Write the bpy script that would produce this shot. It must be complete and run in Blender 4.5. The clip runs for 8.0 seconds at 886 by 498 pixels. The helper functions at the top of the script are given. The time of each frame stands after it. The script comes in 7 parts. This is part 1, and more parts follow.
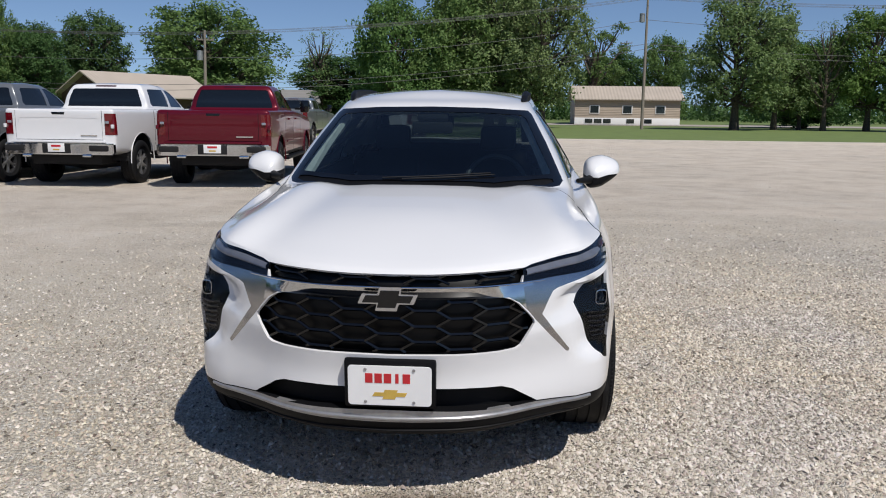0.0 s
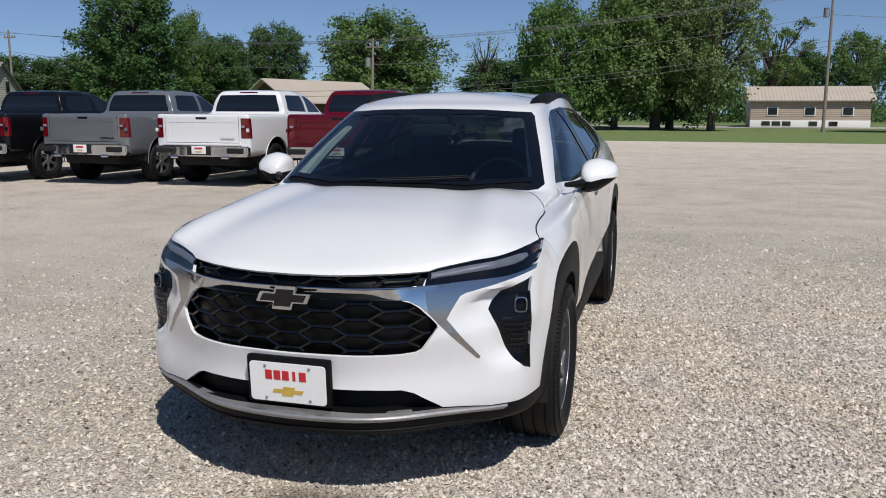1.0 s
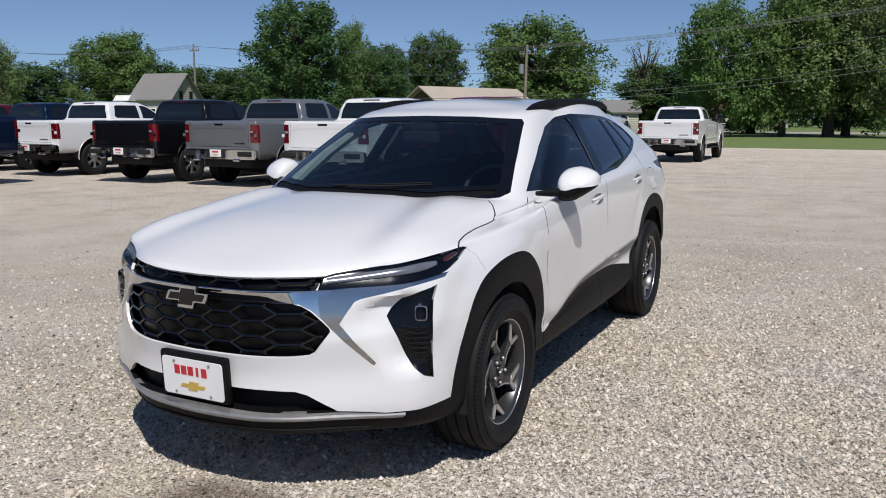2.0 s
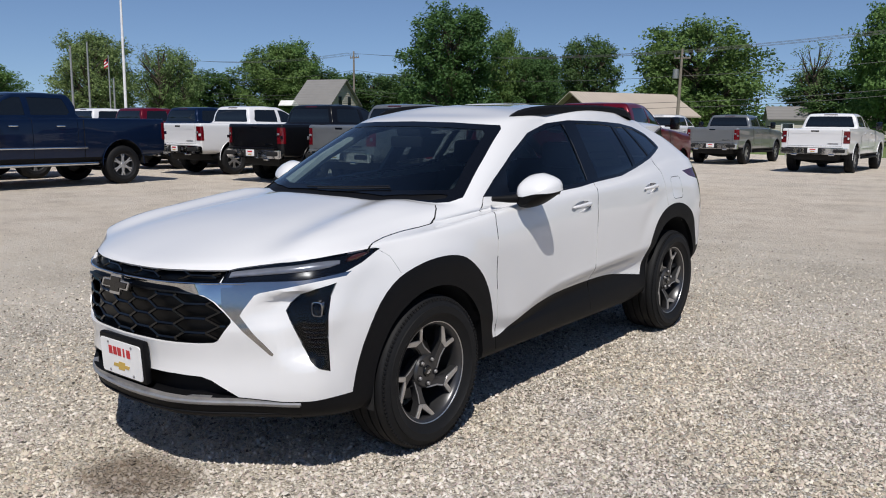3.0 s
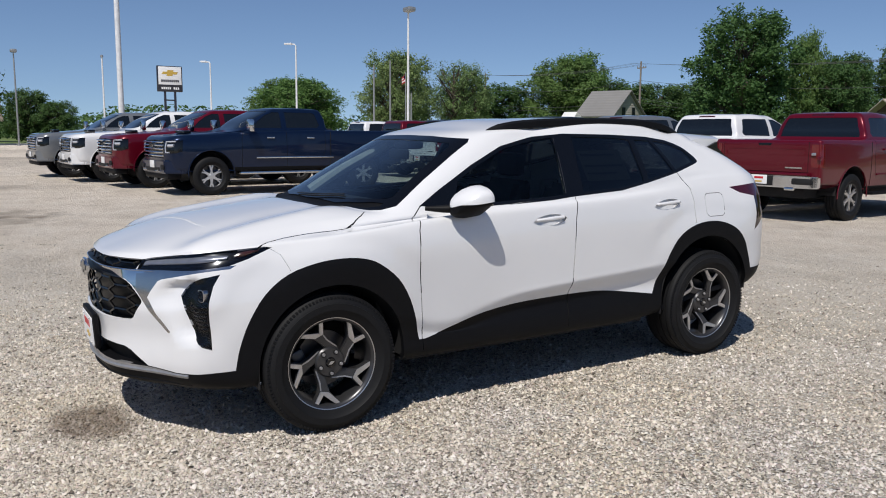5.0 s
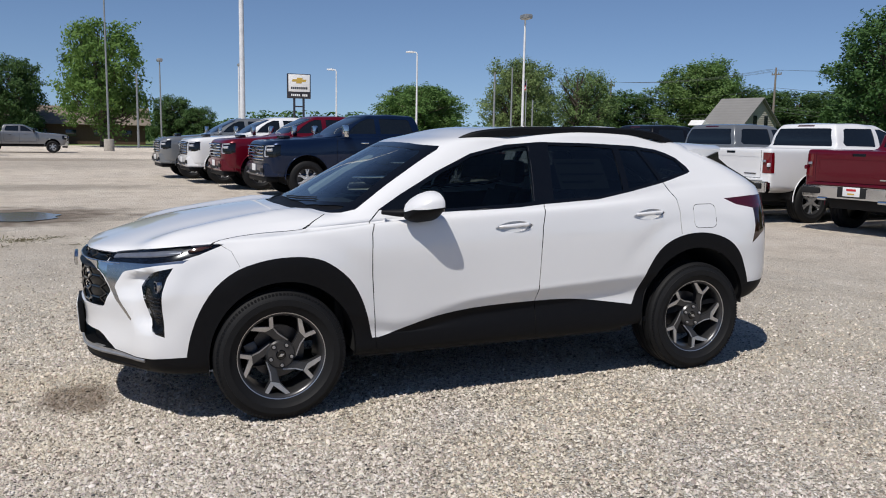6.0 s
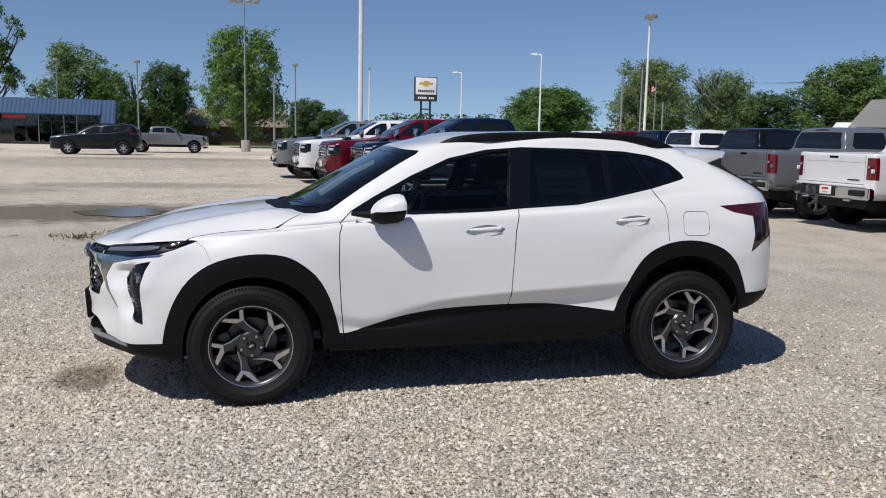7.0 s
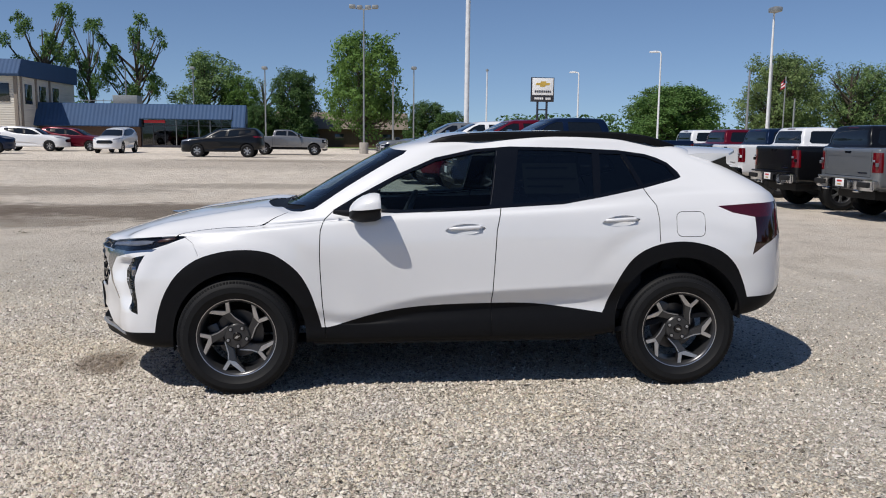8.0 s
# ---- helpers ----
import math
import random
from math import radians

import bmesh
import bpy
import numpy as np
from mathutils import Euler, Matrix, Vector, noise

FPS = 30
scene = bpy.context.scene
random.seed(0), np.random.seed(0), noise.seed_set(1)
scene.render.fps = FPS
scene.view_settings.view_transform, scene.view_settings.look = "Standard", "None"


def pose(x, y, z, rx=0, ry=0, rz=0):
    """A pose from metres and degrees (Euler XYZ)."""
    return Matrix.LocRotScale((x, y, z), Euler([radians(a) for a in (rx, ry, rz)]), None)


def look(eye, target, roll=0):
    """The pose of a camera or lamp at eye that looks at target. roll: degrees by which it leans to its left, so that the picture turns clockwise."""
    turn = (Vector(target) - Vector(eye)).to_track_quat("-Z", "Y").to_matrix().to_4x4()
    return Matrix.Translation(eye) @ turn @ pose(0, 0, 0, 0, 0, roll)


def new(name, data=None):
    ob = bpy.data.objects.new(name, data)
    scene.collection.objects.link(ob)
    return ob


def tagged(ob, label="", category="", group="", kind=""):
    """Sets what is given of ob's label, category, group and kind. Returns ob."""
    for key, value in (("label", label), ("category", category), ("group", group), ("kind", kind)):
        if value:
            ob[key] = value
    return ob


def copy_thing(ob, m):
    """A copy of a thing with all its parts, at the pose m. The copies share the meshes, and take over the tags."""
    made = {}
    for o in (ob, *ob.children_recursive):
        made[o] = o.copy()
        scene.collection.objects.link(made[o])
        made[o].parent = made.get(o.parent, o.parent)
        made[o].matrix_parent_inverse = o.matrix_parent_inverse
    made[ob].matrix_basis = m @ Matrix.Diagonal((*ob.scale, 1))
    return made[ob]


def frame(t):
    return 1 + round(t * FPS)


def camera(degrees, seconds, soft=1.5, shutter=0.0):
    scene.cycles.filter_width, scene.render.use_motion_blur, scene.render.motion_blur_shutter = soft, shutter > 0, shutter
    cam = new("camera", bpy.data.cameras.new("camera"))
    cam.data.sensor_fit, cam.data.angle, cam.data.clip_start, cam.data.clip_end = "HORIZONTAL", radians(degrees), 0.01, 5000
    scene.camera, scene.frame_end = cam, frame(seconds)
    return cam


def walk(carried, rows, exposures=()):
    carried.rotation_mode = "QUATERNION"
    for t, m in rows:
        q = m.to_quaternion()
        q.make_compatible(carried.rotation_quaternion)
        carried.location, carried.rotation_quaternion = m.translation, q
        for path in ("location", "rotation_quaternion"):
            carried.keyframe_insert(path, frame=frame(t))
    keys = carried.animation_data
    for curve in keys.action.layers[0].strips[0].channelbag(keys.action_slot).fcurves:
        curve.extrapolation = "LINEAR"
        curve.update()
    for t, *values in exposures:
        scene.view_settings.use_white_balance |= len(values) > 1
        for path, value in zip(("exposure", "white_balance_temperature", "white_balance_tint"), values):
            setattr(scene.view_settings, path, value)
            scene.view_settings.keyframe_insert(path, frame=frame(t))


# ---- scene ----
# ---- camera ----
cam = camera(57.0, 8.0, 1.0)
PATH = [
    (0, (0.386, -3.805, 1.435), (0.251, -1.838, 1.101), 0.6),
    (0.5, (0.895, -3.763, 1.444), (0.553, -1.821, 1.112), 0.4),
    (1, (1.337, -3.612, 1.433), (0.798, -1.715, 1.105), 0.2),
    (1.5, (1.768, -3.410, 1.443), (1.039, -1.576, 1.123), 0.1),
    (1.7, (1.958, -3.351, 1.437), (1.162, -1.544, 1.120), 0.1),
    (2.8, (2.953, -2.891, 1.446), (1.784, -1.297, 1.140), 0.3),
    (3, (3.128, -2.791, 1.445), (1.908, -1.236, 1.142), 0.5),
    (3.5, (3.502, -2.573, 1.449), (2.150, -1.131, 1.143), 0.8),
    (4, (3.838, -2.273, 1.469), (2.358, -0.963, 1.167), 0.8),
    (4.2, (4.024, -2.131, 1.459), (2.491, -0.880, 1.163), 0.6),
    (5.3, (4.689, -1.372, 1.483), (2.954, -0.418, 1.204), 0.7),
    (5.5, (4.804, -1.214, 1.487), (3.041, -0.311, 1.211), 0.9),
    (6, (5.086, -0.833, 1.489), (3.255, -0.075, 1.219), 1.0),
    (6.5, (5.254, -0.414, 1.512), (3.367, 0.194, 1.243), 1.1),
    (7, (5.500, 0.013, 1.524), (3.571, 0.466, 1.253), 1.2),
    (7.5, (5.589, 0.422, 1.523), (3.631, 0.722, 1.250), 1.0),
    (8, (5.696, 0.843, 1.530), (3.721, 0.998, 1.257), 0.7),
]
walk(cam, [(t, look(eye, target, roll)) for t, eye, target, roll in PATH], exposures=[(0, 0.0), (8, 0.0)])

# ---- world and sun ----
SUN = Vector((0.42, -0.52, 1.0)).normalized()
world = bpy.data.worlds.new("world")
scene.world = world
world.use_nodes = True
wn = world.node_tree
sky = wn.nodes.new("ShaderNodeTexSky")
sky.sky_type = "NISHITA"
sky.sun_disc = False
sky.sun_elevation = math.asin(SUN.z)
sky.sun_rotation = math.atan2(SUN.x, SUN.y)
sky.air_density, sky.dust_density, sky.ozone_density = 0.75, 0.05, 1.6
lift = wn.nodes.new("ShaderNodeVectorMath")
lift.operation = "MULTIPLY_ADD"
lift.inputs[1].default_value, lift.inputs[2].default_value = (1, 1, 0.92), (0, 0, 0.055)
wn.links.new(wn.nodes.new("ShaderNodeTexCoord").outputs["Generated"], lift.inputs[0])
wn.links.new(lift.outputs[0], sky.inputs[0])
hue = wn.nodes.new("ShaderNodeMix")
hue.data_type, hue.blend_type = "RGBA", "MULTIPLY"
hue.inputs[0].default_value, hue.inputs[7].default_value = 1.0, (0.92, 0.985, 1.10, 1)
wn.links.new(sky.outputs[0], hue.inputs[6])
wn.links.new(hue.outputs[2], wn.nodes["Background"].inputs[0])
wn.nodes["Background"].inputs[1].default_value = 0.081
sun = new("sun", bpy.data.lights.new("sun", "SUN"))
sun.data.energy, sun.data.angle, sun.data.color = 4.3, radians(0.53), (1.0, 0.95, 0.88)
sun.matrix_basis = look((0, 0, 0), -SUN)
# ---- materials ----
def nodes_of(name):
    m = bpy.data.materials.new(name)
    m.use_nodes = True
    nt = m.node_tree
    return m, nt, nt.nodes["Principled BSDF"]


def put(nt, kind, **inputs):
    n = nt.nodes.new("ShaderNode" + kind)
    for k, v in inputs.items():
        n.inputs[k.replace("_", " ")].default_value = v
    return n


def ramp(nt, fac, stops):
    r = nt.nodes.new("ShaderNodeValToRGB")
    el = r.color_ramp.elements
    while len(el) < len(stops):
        el.new(0.5)
    for e, (p, c) in zip(el, stops):
        e.position, e.color = p, (*c, 1) if len(c) == 3 else c
    nt.links.new(fac, r.inputs[0])
    return r


def mix(nt, fac, a, b, mode="MIX"):
    m = nt.nodes.new("ShaderNodeMix")
    m.data_type, m.blend_type = "RGBA", mode
    for sock, v in ((m.inputs[0], fac), (m.inputs[6], a), (m.inputs[7], b)):
        if hasattr(v, "is_linked"):
            nt.links.new(v, sock)
        elif isinstance(v, (int, float)):
            sock.default_value = v
        else:
            sock.default_value = (*v, 1)
    return m.outputs[2]


def noise_tex(nt, scale, detail=4.0, rough=0.55, vec=None):
    n = put(nt, "TexNoise", Scale=scale, Detail=detail, Roughness=rough)
    if vec is None:
        vec = nt.nodes.new("ShaderNodeTexCoord").outputs["Object"]
    nt.links.new(vec, n.inputs["Vector"])
    return n


def bump(nt, bsdf, height, strength, distance):
    b = put(nt, "Bump", Strength=strength, Distance=distance)
    nt.links.new(height, b.inputs["Height"])
    nt.links.new(b.outputs[0], bsdf.inputs["Normal"])
    return b


def plain(name, colour, rough=0.5, metal=0.0, grain=0.0, scale=20.0, coat=0.0, dark=0.8, spec=0.5):
    """A surface with colour variation at two scales and a fine relief."""
    m, nt, b = nodes_of(name)
    n1, n2 = noise_tex(nt, scale), noise_tex(nt, scale * 9.0, 3.0)
    c = mix(nt, ramp(nt, n1.outputs[0], [(0.3, (0, 0, 0)), (0.7, (1, 1, 1))]).outputs[0], tuple(v * dark for v in colour), colour)
    c = mix(nt, 0.12, c, n2.outputs["Color"], "OVERLAY")
    nt.links.new(c, b.inputs["Base Color"])
    b.inputs["Roughness"].default_value, b.inputs["Metallic"].default_value = rough, metal
    b.inputs["Specular IOR Level"].default_value = spec
    b.inputs["Coat Weight"].default_value = coat
    b.inputs["Coat Roughness"].default_value = 0.03
    if grain:
        bump(nt, b, n2.outputs[0], grain, 0.002)
    return m


def paint(name, colour, flake=0.0, rough=0.28, film=0.02, coat=1.0):
    """Car paint under clear coat, with faint dust."""
    m, nt, b = nodes_of(name)
    n = noise_tex(nt, 2.2, 5.0)
    dust = mix(nt, ramp(nt, n.outputs[0], [(0.45, (0, 0, 0)), (0.85, (film, film, film))]).outputs[0], colour, (0.55, 0.52, 0.48))
    nt.links.new(dust, b.inputs["Base Color"])
    b.inputs["Metallic"].default_value = flake
    b.inputs["Roughness"].default_value = rough
    b.inputs["Coat Weight"].default_value = coat
    b.inputs["Coat Roughness"].default_value = 0.02
    b.inputs["Coat IOR"].default_value = 1.5
    b.inputs["Specular IOR Level"].default_value = 0.5 if coat == 1.0 else 0.25
    return m


def tinted(name, colour, gloss=0.02, edge=0.88, base=0.05):
    """Tinted glass: partly clear, with a sharp reflection."""
    m, nt, b = nodes_of(name)
    nt.nodes.remove(b)
    out = nt.nodes["Material Output"]
    t = put(nt, "BsdfTransparent", Color=(*colour, 1))
    g = put(nt, "BsdfGlossy", Color=(1, 1, 1, 1), Roughness=gloss)
    f = put(nt, "LayerWeight", Blend=0.5)
    p = nt.nodes.new("ShaderNodeMath")
    p.operation = "POWER"
    p.inputs[1].default_value = 3.2
    nt.links.new(f.outputs["Facing"], p.inputs[0])
    q = nt.nodes.new("ShaderNodeMath")
    q.operation = "MULTIPLY_ADD"
    q.inputs[1].default_value, q.inputs[2].default_value = edge, base
    nt.links.new(p.outputs[0], q.inputs[0])
    mx = nt.nodes.new("ShaderNodeMixShader")
    nt.links.new(q.outputs[0], mx.inputs[0])
    nt.links.new(t.outputs[0], mx.inputs[1])
    nt.links.new(g.outputs[0], mx.inputs[2])
    nt.links.new(mx.outputs[0], out.inputs[0])
    return m


WHITE = paint("white_paint", (0.705, 0.707, 0.717), film=0.08)
BLACKPAINT = paint("black_paint", (0.004, 0.004, 0.005), film=0.003, coat=0.3)
RED = paint("red_paint", (0.105, 0.0013, 0.010), 0.25, film=0.003, coat=0.5)
BLUE = paint("blue_paint", (0.004, 0.013, 0.042), 0.5, film=0.003, coat=0.5)
GREY = paint("grey_paint", (0.17, 0.18, 0.19), 0.35)
SILVER = paint("silver_paint", (0.17, 0.172, 0.18), 0.4)
CLAD = plain("black_plastic", (0.0048, 0.0050, 0.0062), 0.55, grain=0.15, scale=30, spec=0.15)
GLOSSBLACK = plain("gloss_black", (0.0032, 0.0033, 0.004), 0.16, coat=0.25, spec=0.4)
RUBBER = plain("rubber", (0.0070, 0.0072, 0.0082), 0.66, grain=0.2, scale=25, spec=0.25)
GRILLE = plain("grille_black", (0.0022, 0.0023, 0.0028), 0.35, spec=0.22)
SEAL = plain("seal", (0.006, 0.006, 0.007), 0.8)
CHROME = plain("chrome", (0.62, 0.63, 0.65), 0.10, 1.0, dark=0.95)
DARKCHROME = plain("dark_chrome", (0.44, 0.44, 0.45), 0.20, 1.0, dark=0.95)
ALLOY = plain("machined_alloy", (0.60, 0.60, 0.61), 0.28, 0.9)
SPOKES = plain("polished_alloy", (0.72, 0.72, 0.73), 0.32, 0.8)
ALLOYDARK = plain("dark_alloy", (0.075, 0.075, 0.079), 0.32, 0.7)
SATIN = plain("satin_silver", (0.38, 0.38, 0.39), 0.35, 0.6)
PAPER = plain("sticker_paper", (0.10, 0.11, 0.105), 0.8)
GLASS = tinted("windscreen_glass", (0.55, 0.65, 0.66), edge=0.85, base=0.02)
PRIVACY = tinted("privacy_glass", (0.13, 0.15, 0.155))
TRUCKGLASS = plain("dark_glass", (0.006, 0.008, 0.010), 0.04, coat=0.4)
CLEAR = tinted("lamp_lens", (0.75, 0.77, 0.80), edge=0.25, base=0.022)
PALE = plain("pale_trim", (0.45, 0.45, 0.43), 0.8)
LEATHER = plain("dark_leather", (0.05, 0.05, 0.053), 0.5)
INTERIOR = plain("dark_cloth", (0.015, 0.015, 0.017), 0.85, grain=0.3)
REDLENS = plain("red_lens", (0.13, 0.002, 0.006), 0.12, coat=0.6)
DARKRED = plain("dark_red_lens", (0.055, 0.002, 0.006), 0.10, coat=0.8)
SMOKED = plain("smoked_lens", (0.018, 0.0015, 0.003), 0.10, coat=0.6)
AMBER = plain("amber_lens", (0.05, 0.012, 0.008), 0.15, coat=1.0)
LAMPWHITE = plain("lamp_white", (0.62, 0.63, 0.66), 0.2, 0.3, coat=0.5)
LED = plain("led_strip", (0.34, 0.345, 0.38), 0.24, 0.4, coat=0.6)
PLATEWHITE = plain("plate_white", (0.80, 0.80, 0.80), 0.4, dark=0.97)
PRINTRED = plain("print_red", (0.55, 0.02, 0.03), 0.4)
PRINTGOLD = plain("print_gold", (0.60, 0.40, 0.08), 0.4)
PRINTDARK = plain("print_dark", (0.03, 0.03, 0.04), 0.4)
POLEWHITE = plain("white_pole_paint", (0.75, 0.76, 0.77), 0.4, scale=6)
GALV = plain("galvanised_steel", (0.34, 0.35, 0.35), 0.5, 0.6, scale=6)
CONCRETE = plain("concrete", (0.36, 0.33, 0.29), 0.9, grain=0.6, scale=5)
TIMBER = plain("weathered_timber", (0.25, 0.215, 0.18), 0.85, grain=0.6, scale=8)
BARK = plain("bark", (0.10, 0.080, 0.060), 0.95, grain=1.0, scale=6, dark=0.5)
WIRE = plain("wire", (0.10, 0.10, 0.10), 0.6)


def leaves(name, a, b):
    m, nt, bs = nodes_of(name)
    geo = nt.nodes.new("ShaderNodeNewGeometry")
    info = nt.nodes.new("ShaderNodeObjectInfo")
    c = mix(nt, geo.outputs["Random Per Island"], a, b)
    c = mix(nt, 0.25, c, ramp(nt, info.outputs["Random"], [(0.0, (0.35, 0.5, 0.25)), (1.0, (0.6, 0.5, 0.35))]).outputs[0], "OVERLAY")
    nt.links.new(c, bs.inputs["Base Color"])
    bs.inputs["Roughness"].default_value = 0.6
    bs.inputs["Specular IOR Level"].default_value = 0.25
    tr = nt.nodes.new("ShaderNodeBsdfTranslucent")
    nt.links.new(c, tr.inputs[0])
    ad = nt.nodes.new("ShaderNodeMixShader")
    ad.inputs[0].default_value = 0.36
    nt.links.new(bs.outputs[0], ad.inputs[1])
    nt.links.new(tr.outputs[0], ad.inputs[2])
    nt.links.new(ad.outputs[0], nt.nodes["Material Output"].inputs[0])
    return m


LEAF_MID = leaves("leaves_mid", (0.094, 0.170, 0.053), (0.156, 0.246, 0.081))
LEAF_DARK = leaves("leaves_dark", (0.058, 0.118, 0.042), (0.098, 0.170, 0.060))
LEAF_OLIVE = leaves("leaves_olive", (0.135, 0.202, 0.083), (0.209, 0.285, 0.120))
LEAF_DRY = leaves("leaves_dry", (0.13, 0.115, 0.065), (0.23, 0.20, 0.125))
LEAF_LIGHT = leaves("leaves_light", (0.102, 0.183, 0.046), (0.156, 0.246, 0.069))


def stains(nt, pos, c):
    """Damp and muddy patches with shapes of their own."""
    warp = noise_tex(nt, 2.5, 3.0, 0.5, pos)
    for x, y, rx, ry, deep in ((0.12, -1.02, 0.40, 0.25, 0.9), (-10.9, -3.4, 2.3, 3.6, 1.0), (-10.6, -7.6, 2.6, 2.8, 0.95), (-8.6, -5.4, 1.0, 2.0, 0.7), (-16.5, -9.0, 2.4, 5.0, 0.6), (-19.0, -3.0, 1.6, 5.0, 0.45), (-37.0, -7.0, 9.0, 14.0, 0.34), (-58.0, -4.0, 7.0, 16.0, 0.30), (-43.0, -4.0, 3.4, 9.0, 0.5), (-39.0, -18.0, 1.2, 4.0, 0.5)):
        q = put(nt, "Mapping")
        q.inputs["Location"].default_value = (-x / rx, -y / ry, 0)
        q.inputs["Scale"].default_value = (1 / rx, 1 / ry, 0)
        nt.links.new(pos, q.inputs["Vector"])
        off = nt.nodes.new("ShaderNodeVectorMath")
        off.operation = "MULTIPLY_ADD"
        nt.links.new(warp.outputs["Color"], off.inputs[0])
        off.inputs[1].default_value, off.inputs[2].default_value = (0.9, 0.9, 0), (-0.45, -0.45, 0)
        ad = nt.nodes.new("ShaderNodeVectorMath")
        nt.links.new(q.outputs[0], ad.inputs[0])
        nt.links.new(off.outputs[0], ad.inputs[1])
        ln = nt.nodes.new("ShaderNodeVectorMath")
        ln.operation = "LENGTH"
        nt.links.new(ad.outputs[0], ln.inputs[0])
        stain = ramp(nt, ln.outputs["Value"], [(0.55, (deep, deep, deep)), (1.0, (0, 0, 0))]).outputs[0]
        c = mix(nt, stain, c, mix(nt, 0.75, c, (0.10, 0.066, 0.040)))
    return c


def gravel_material():
    """Crushed limestone: stones of two sizes, dusty lanes, a few damp and weedy stains."""
    m, nt, b = nodes_of("gravel")
    pos = nt.nodes.new("ShaderNodeTexCoord").outputs["Object"]
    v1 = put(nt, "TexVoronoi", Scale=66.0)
    v2 = put(nt, "TexVoronoi", Scale=130.0)
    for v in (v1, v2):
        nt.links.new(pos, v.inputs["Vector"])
    big = noise_tex(nt, 0.16, 5.0, 0.6, pos)
    mid = noise_tex(nt, 1.3, 6.0, 0.65, pos)
    grain = noise_tex(nt, 160.0, 3.0, 0.6, pos)
    lane = put(nt, "Mapping")
    lane.inputs["Scale"].default_value = (0.14, 0.40, 1.0)
    lane.inputs["Rotation"].default_value = (0, 0, radians(-8))
    nt.links.new(pos, lane.inputs["Vector"])
    lanes = noise_tex(nt, 1.0, 6.0, 0.68, lane.outputs[0])
    lanes.inputs["Distortion"].default_value = 0.8
    stone = ramp(nt, v1.outputs["Color"], [(0.12, (0.308, 0.263, 0.209)), (0.5, (0.730, 0.643, 0.532)), (0.9, (0.840, 0.840, 0.840))]).outputs[0]
    fine = ramp(nt, v2.outputs["Color"], [(0.1, (0.324, 0.272, 0.209)), (0.9, (0.840, 0.840, 0.740))]).outputs[0]
    c = mix(nt, 0.42, stone, fine)
    c = mix(nt, 0.35, c, grain.outputs["Color"], "SOFT_LIGHT")
    # shade in the gaps between stones, painted dark into the colour
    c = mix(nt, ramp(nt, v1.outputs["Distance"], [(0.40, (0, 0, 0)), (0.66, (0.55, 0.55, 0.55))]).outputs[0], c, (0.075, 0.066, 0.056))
    dirt = ramp(nt, big.outputs[0], [(0.42, (0, 0, 0)), (0.62, (1, 1, 1))]).outputs[0]
    c = mix(nt, dirt, c, mix(nt, 0.55, c, (0.76, 0.665, 0.54)))
    c = mix(nt, ramp(nt, lanes.outputs[0], [(0.46, (0, 0, 0)), (0.66, (0.62, 0.62, 0.62))]).outputs[0], c, (0.86, 0.755, 0.63))
    c = mix(nt, 0.40, c, ramp(nt, mid.outputs[0], [(0.25, (0.45, 0.435, 0.42)), (0.75, (0.68, 0.665, 0.66))]).outputs[0], "OVERLAY")
    clump = noise_tex(nt, 15.0, 6.0, 0.75, pos)
    c = mix(nt, 0.45, c, ramp(nt, clump.outputs[0], [(0.32, (0.42, 0.41, 0.40)), (0.68, (0.80, 0.79, 0.775))]).outputs[0], "OVERLAY")
    # away from the fresh stone the lot is packed dust
    off = nt.nodes.new("ShaderNodeVectorMath")
    off.operation = "MULTIPLY_ADD"
    nt.links.new(big.outputs["Color"], off.inputs[0])
    off.inputs[1].default_value, off.inputs[2].default_value = (9, 9, 0), (-7.0, -3.6, 0)
    way = nt.nodes.new("ShaderNodeVectorMath")
    nt.links.new(pos, way.inputs[0])
    nt.links.new(off.outputs[0], way.inputs[1])
    far = nt.nodes.new("ShaderNodeVectorMath")
    far.operation = "LENGTH"
    nt.links.new(way.outputs[0], far.inputs[0])
    reach = nt.nodes.new("ShaderNodeMath")
    reach.operation = "MULTIPLY"
    reach.inputs[1].default_value = 0.05
    nt.links.new(far.outputs["Value"], reach.inputs[0])
    grit = ramp(nt, mid.outputs[0], [(0.3, (0.60, 0.51, 0.42)), (0.5, (0.80, 0.70, 0.59)), (0.7, (0.88, 0.80, 0.70))]).outputs[0]
    c = mix(nt, ramp(nt, reach.outputs[0], [(0.26, (0, 0, 0)), (0.55, (0.62, 0.62, 0.62))]).outputs[0], c, grit)
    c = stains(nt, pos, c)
    nt.links.new(c, b.inputs["Base Color"])
    b.inputs["Roughness"].default_value = 0.9
    b.inputs["Specular IOR Level"].default_value = 0.25
    h = nt.nodes.new("ShaderNodeMath")
    h.operation = "ADD"
    nt.links.new(v1.outputs["Distance"], h.inputs[0])
    nt.links.new(v2.outputs["Distance"], h.inputs[1])
    bump(nt, b, h.outputs[0], 1.0, 0.017).invert = True
    return m


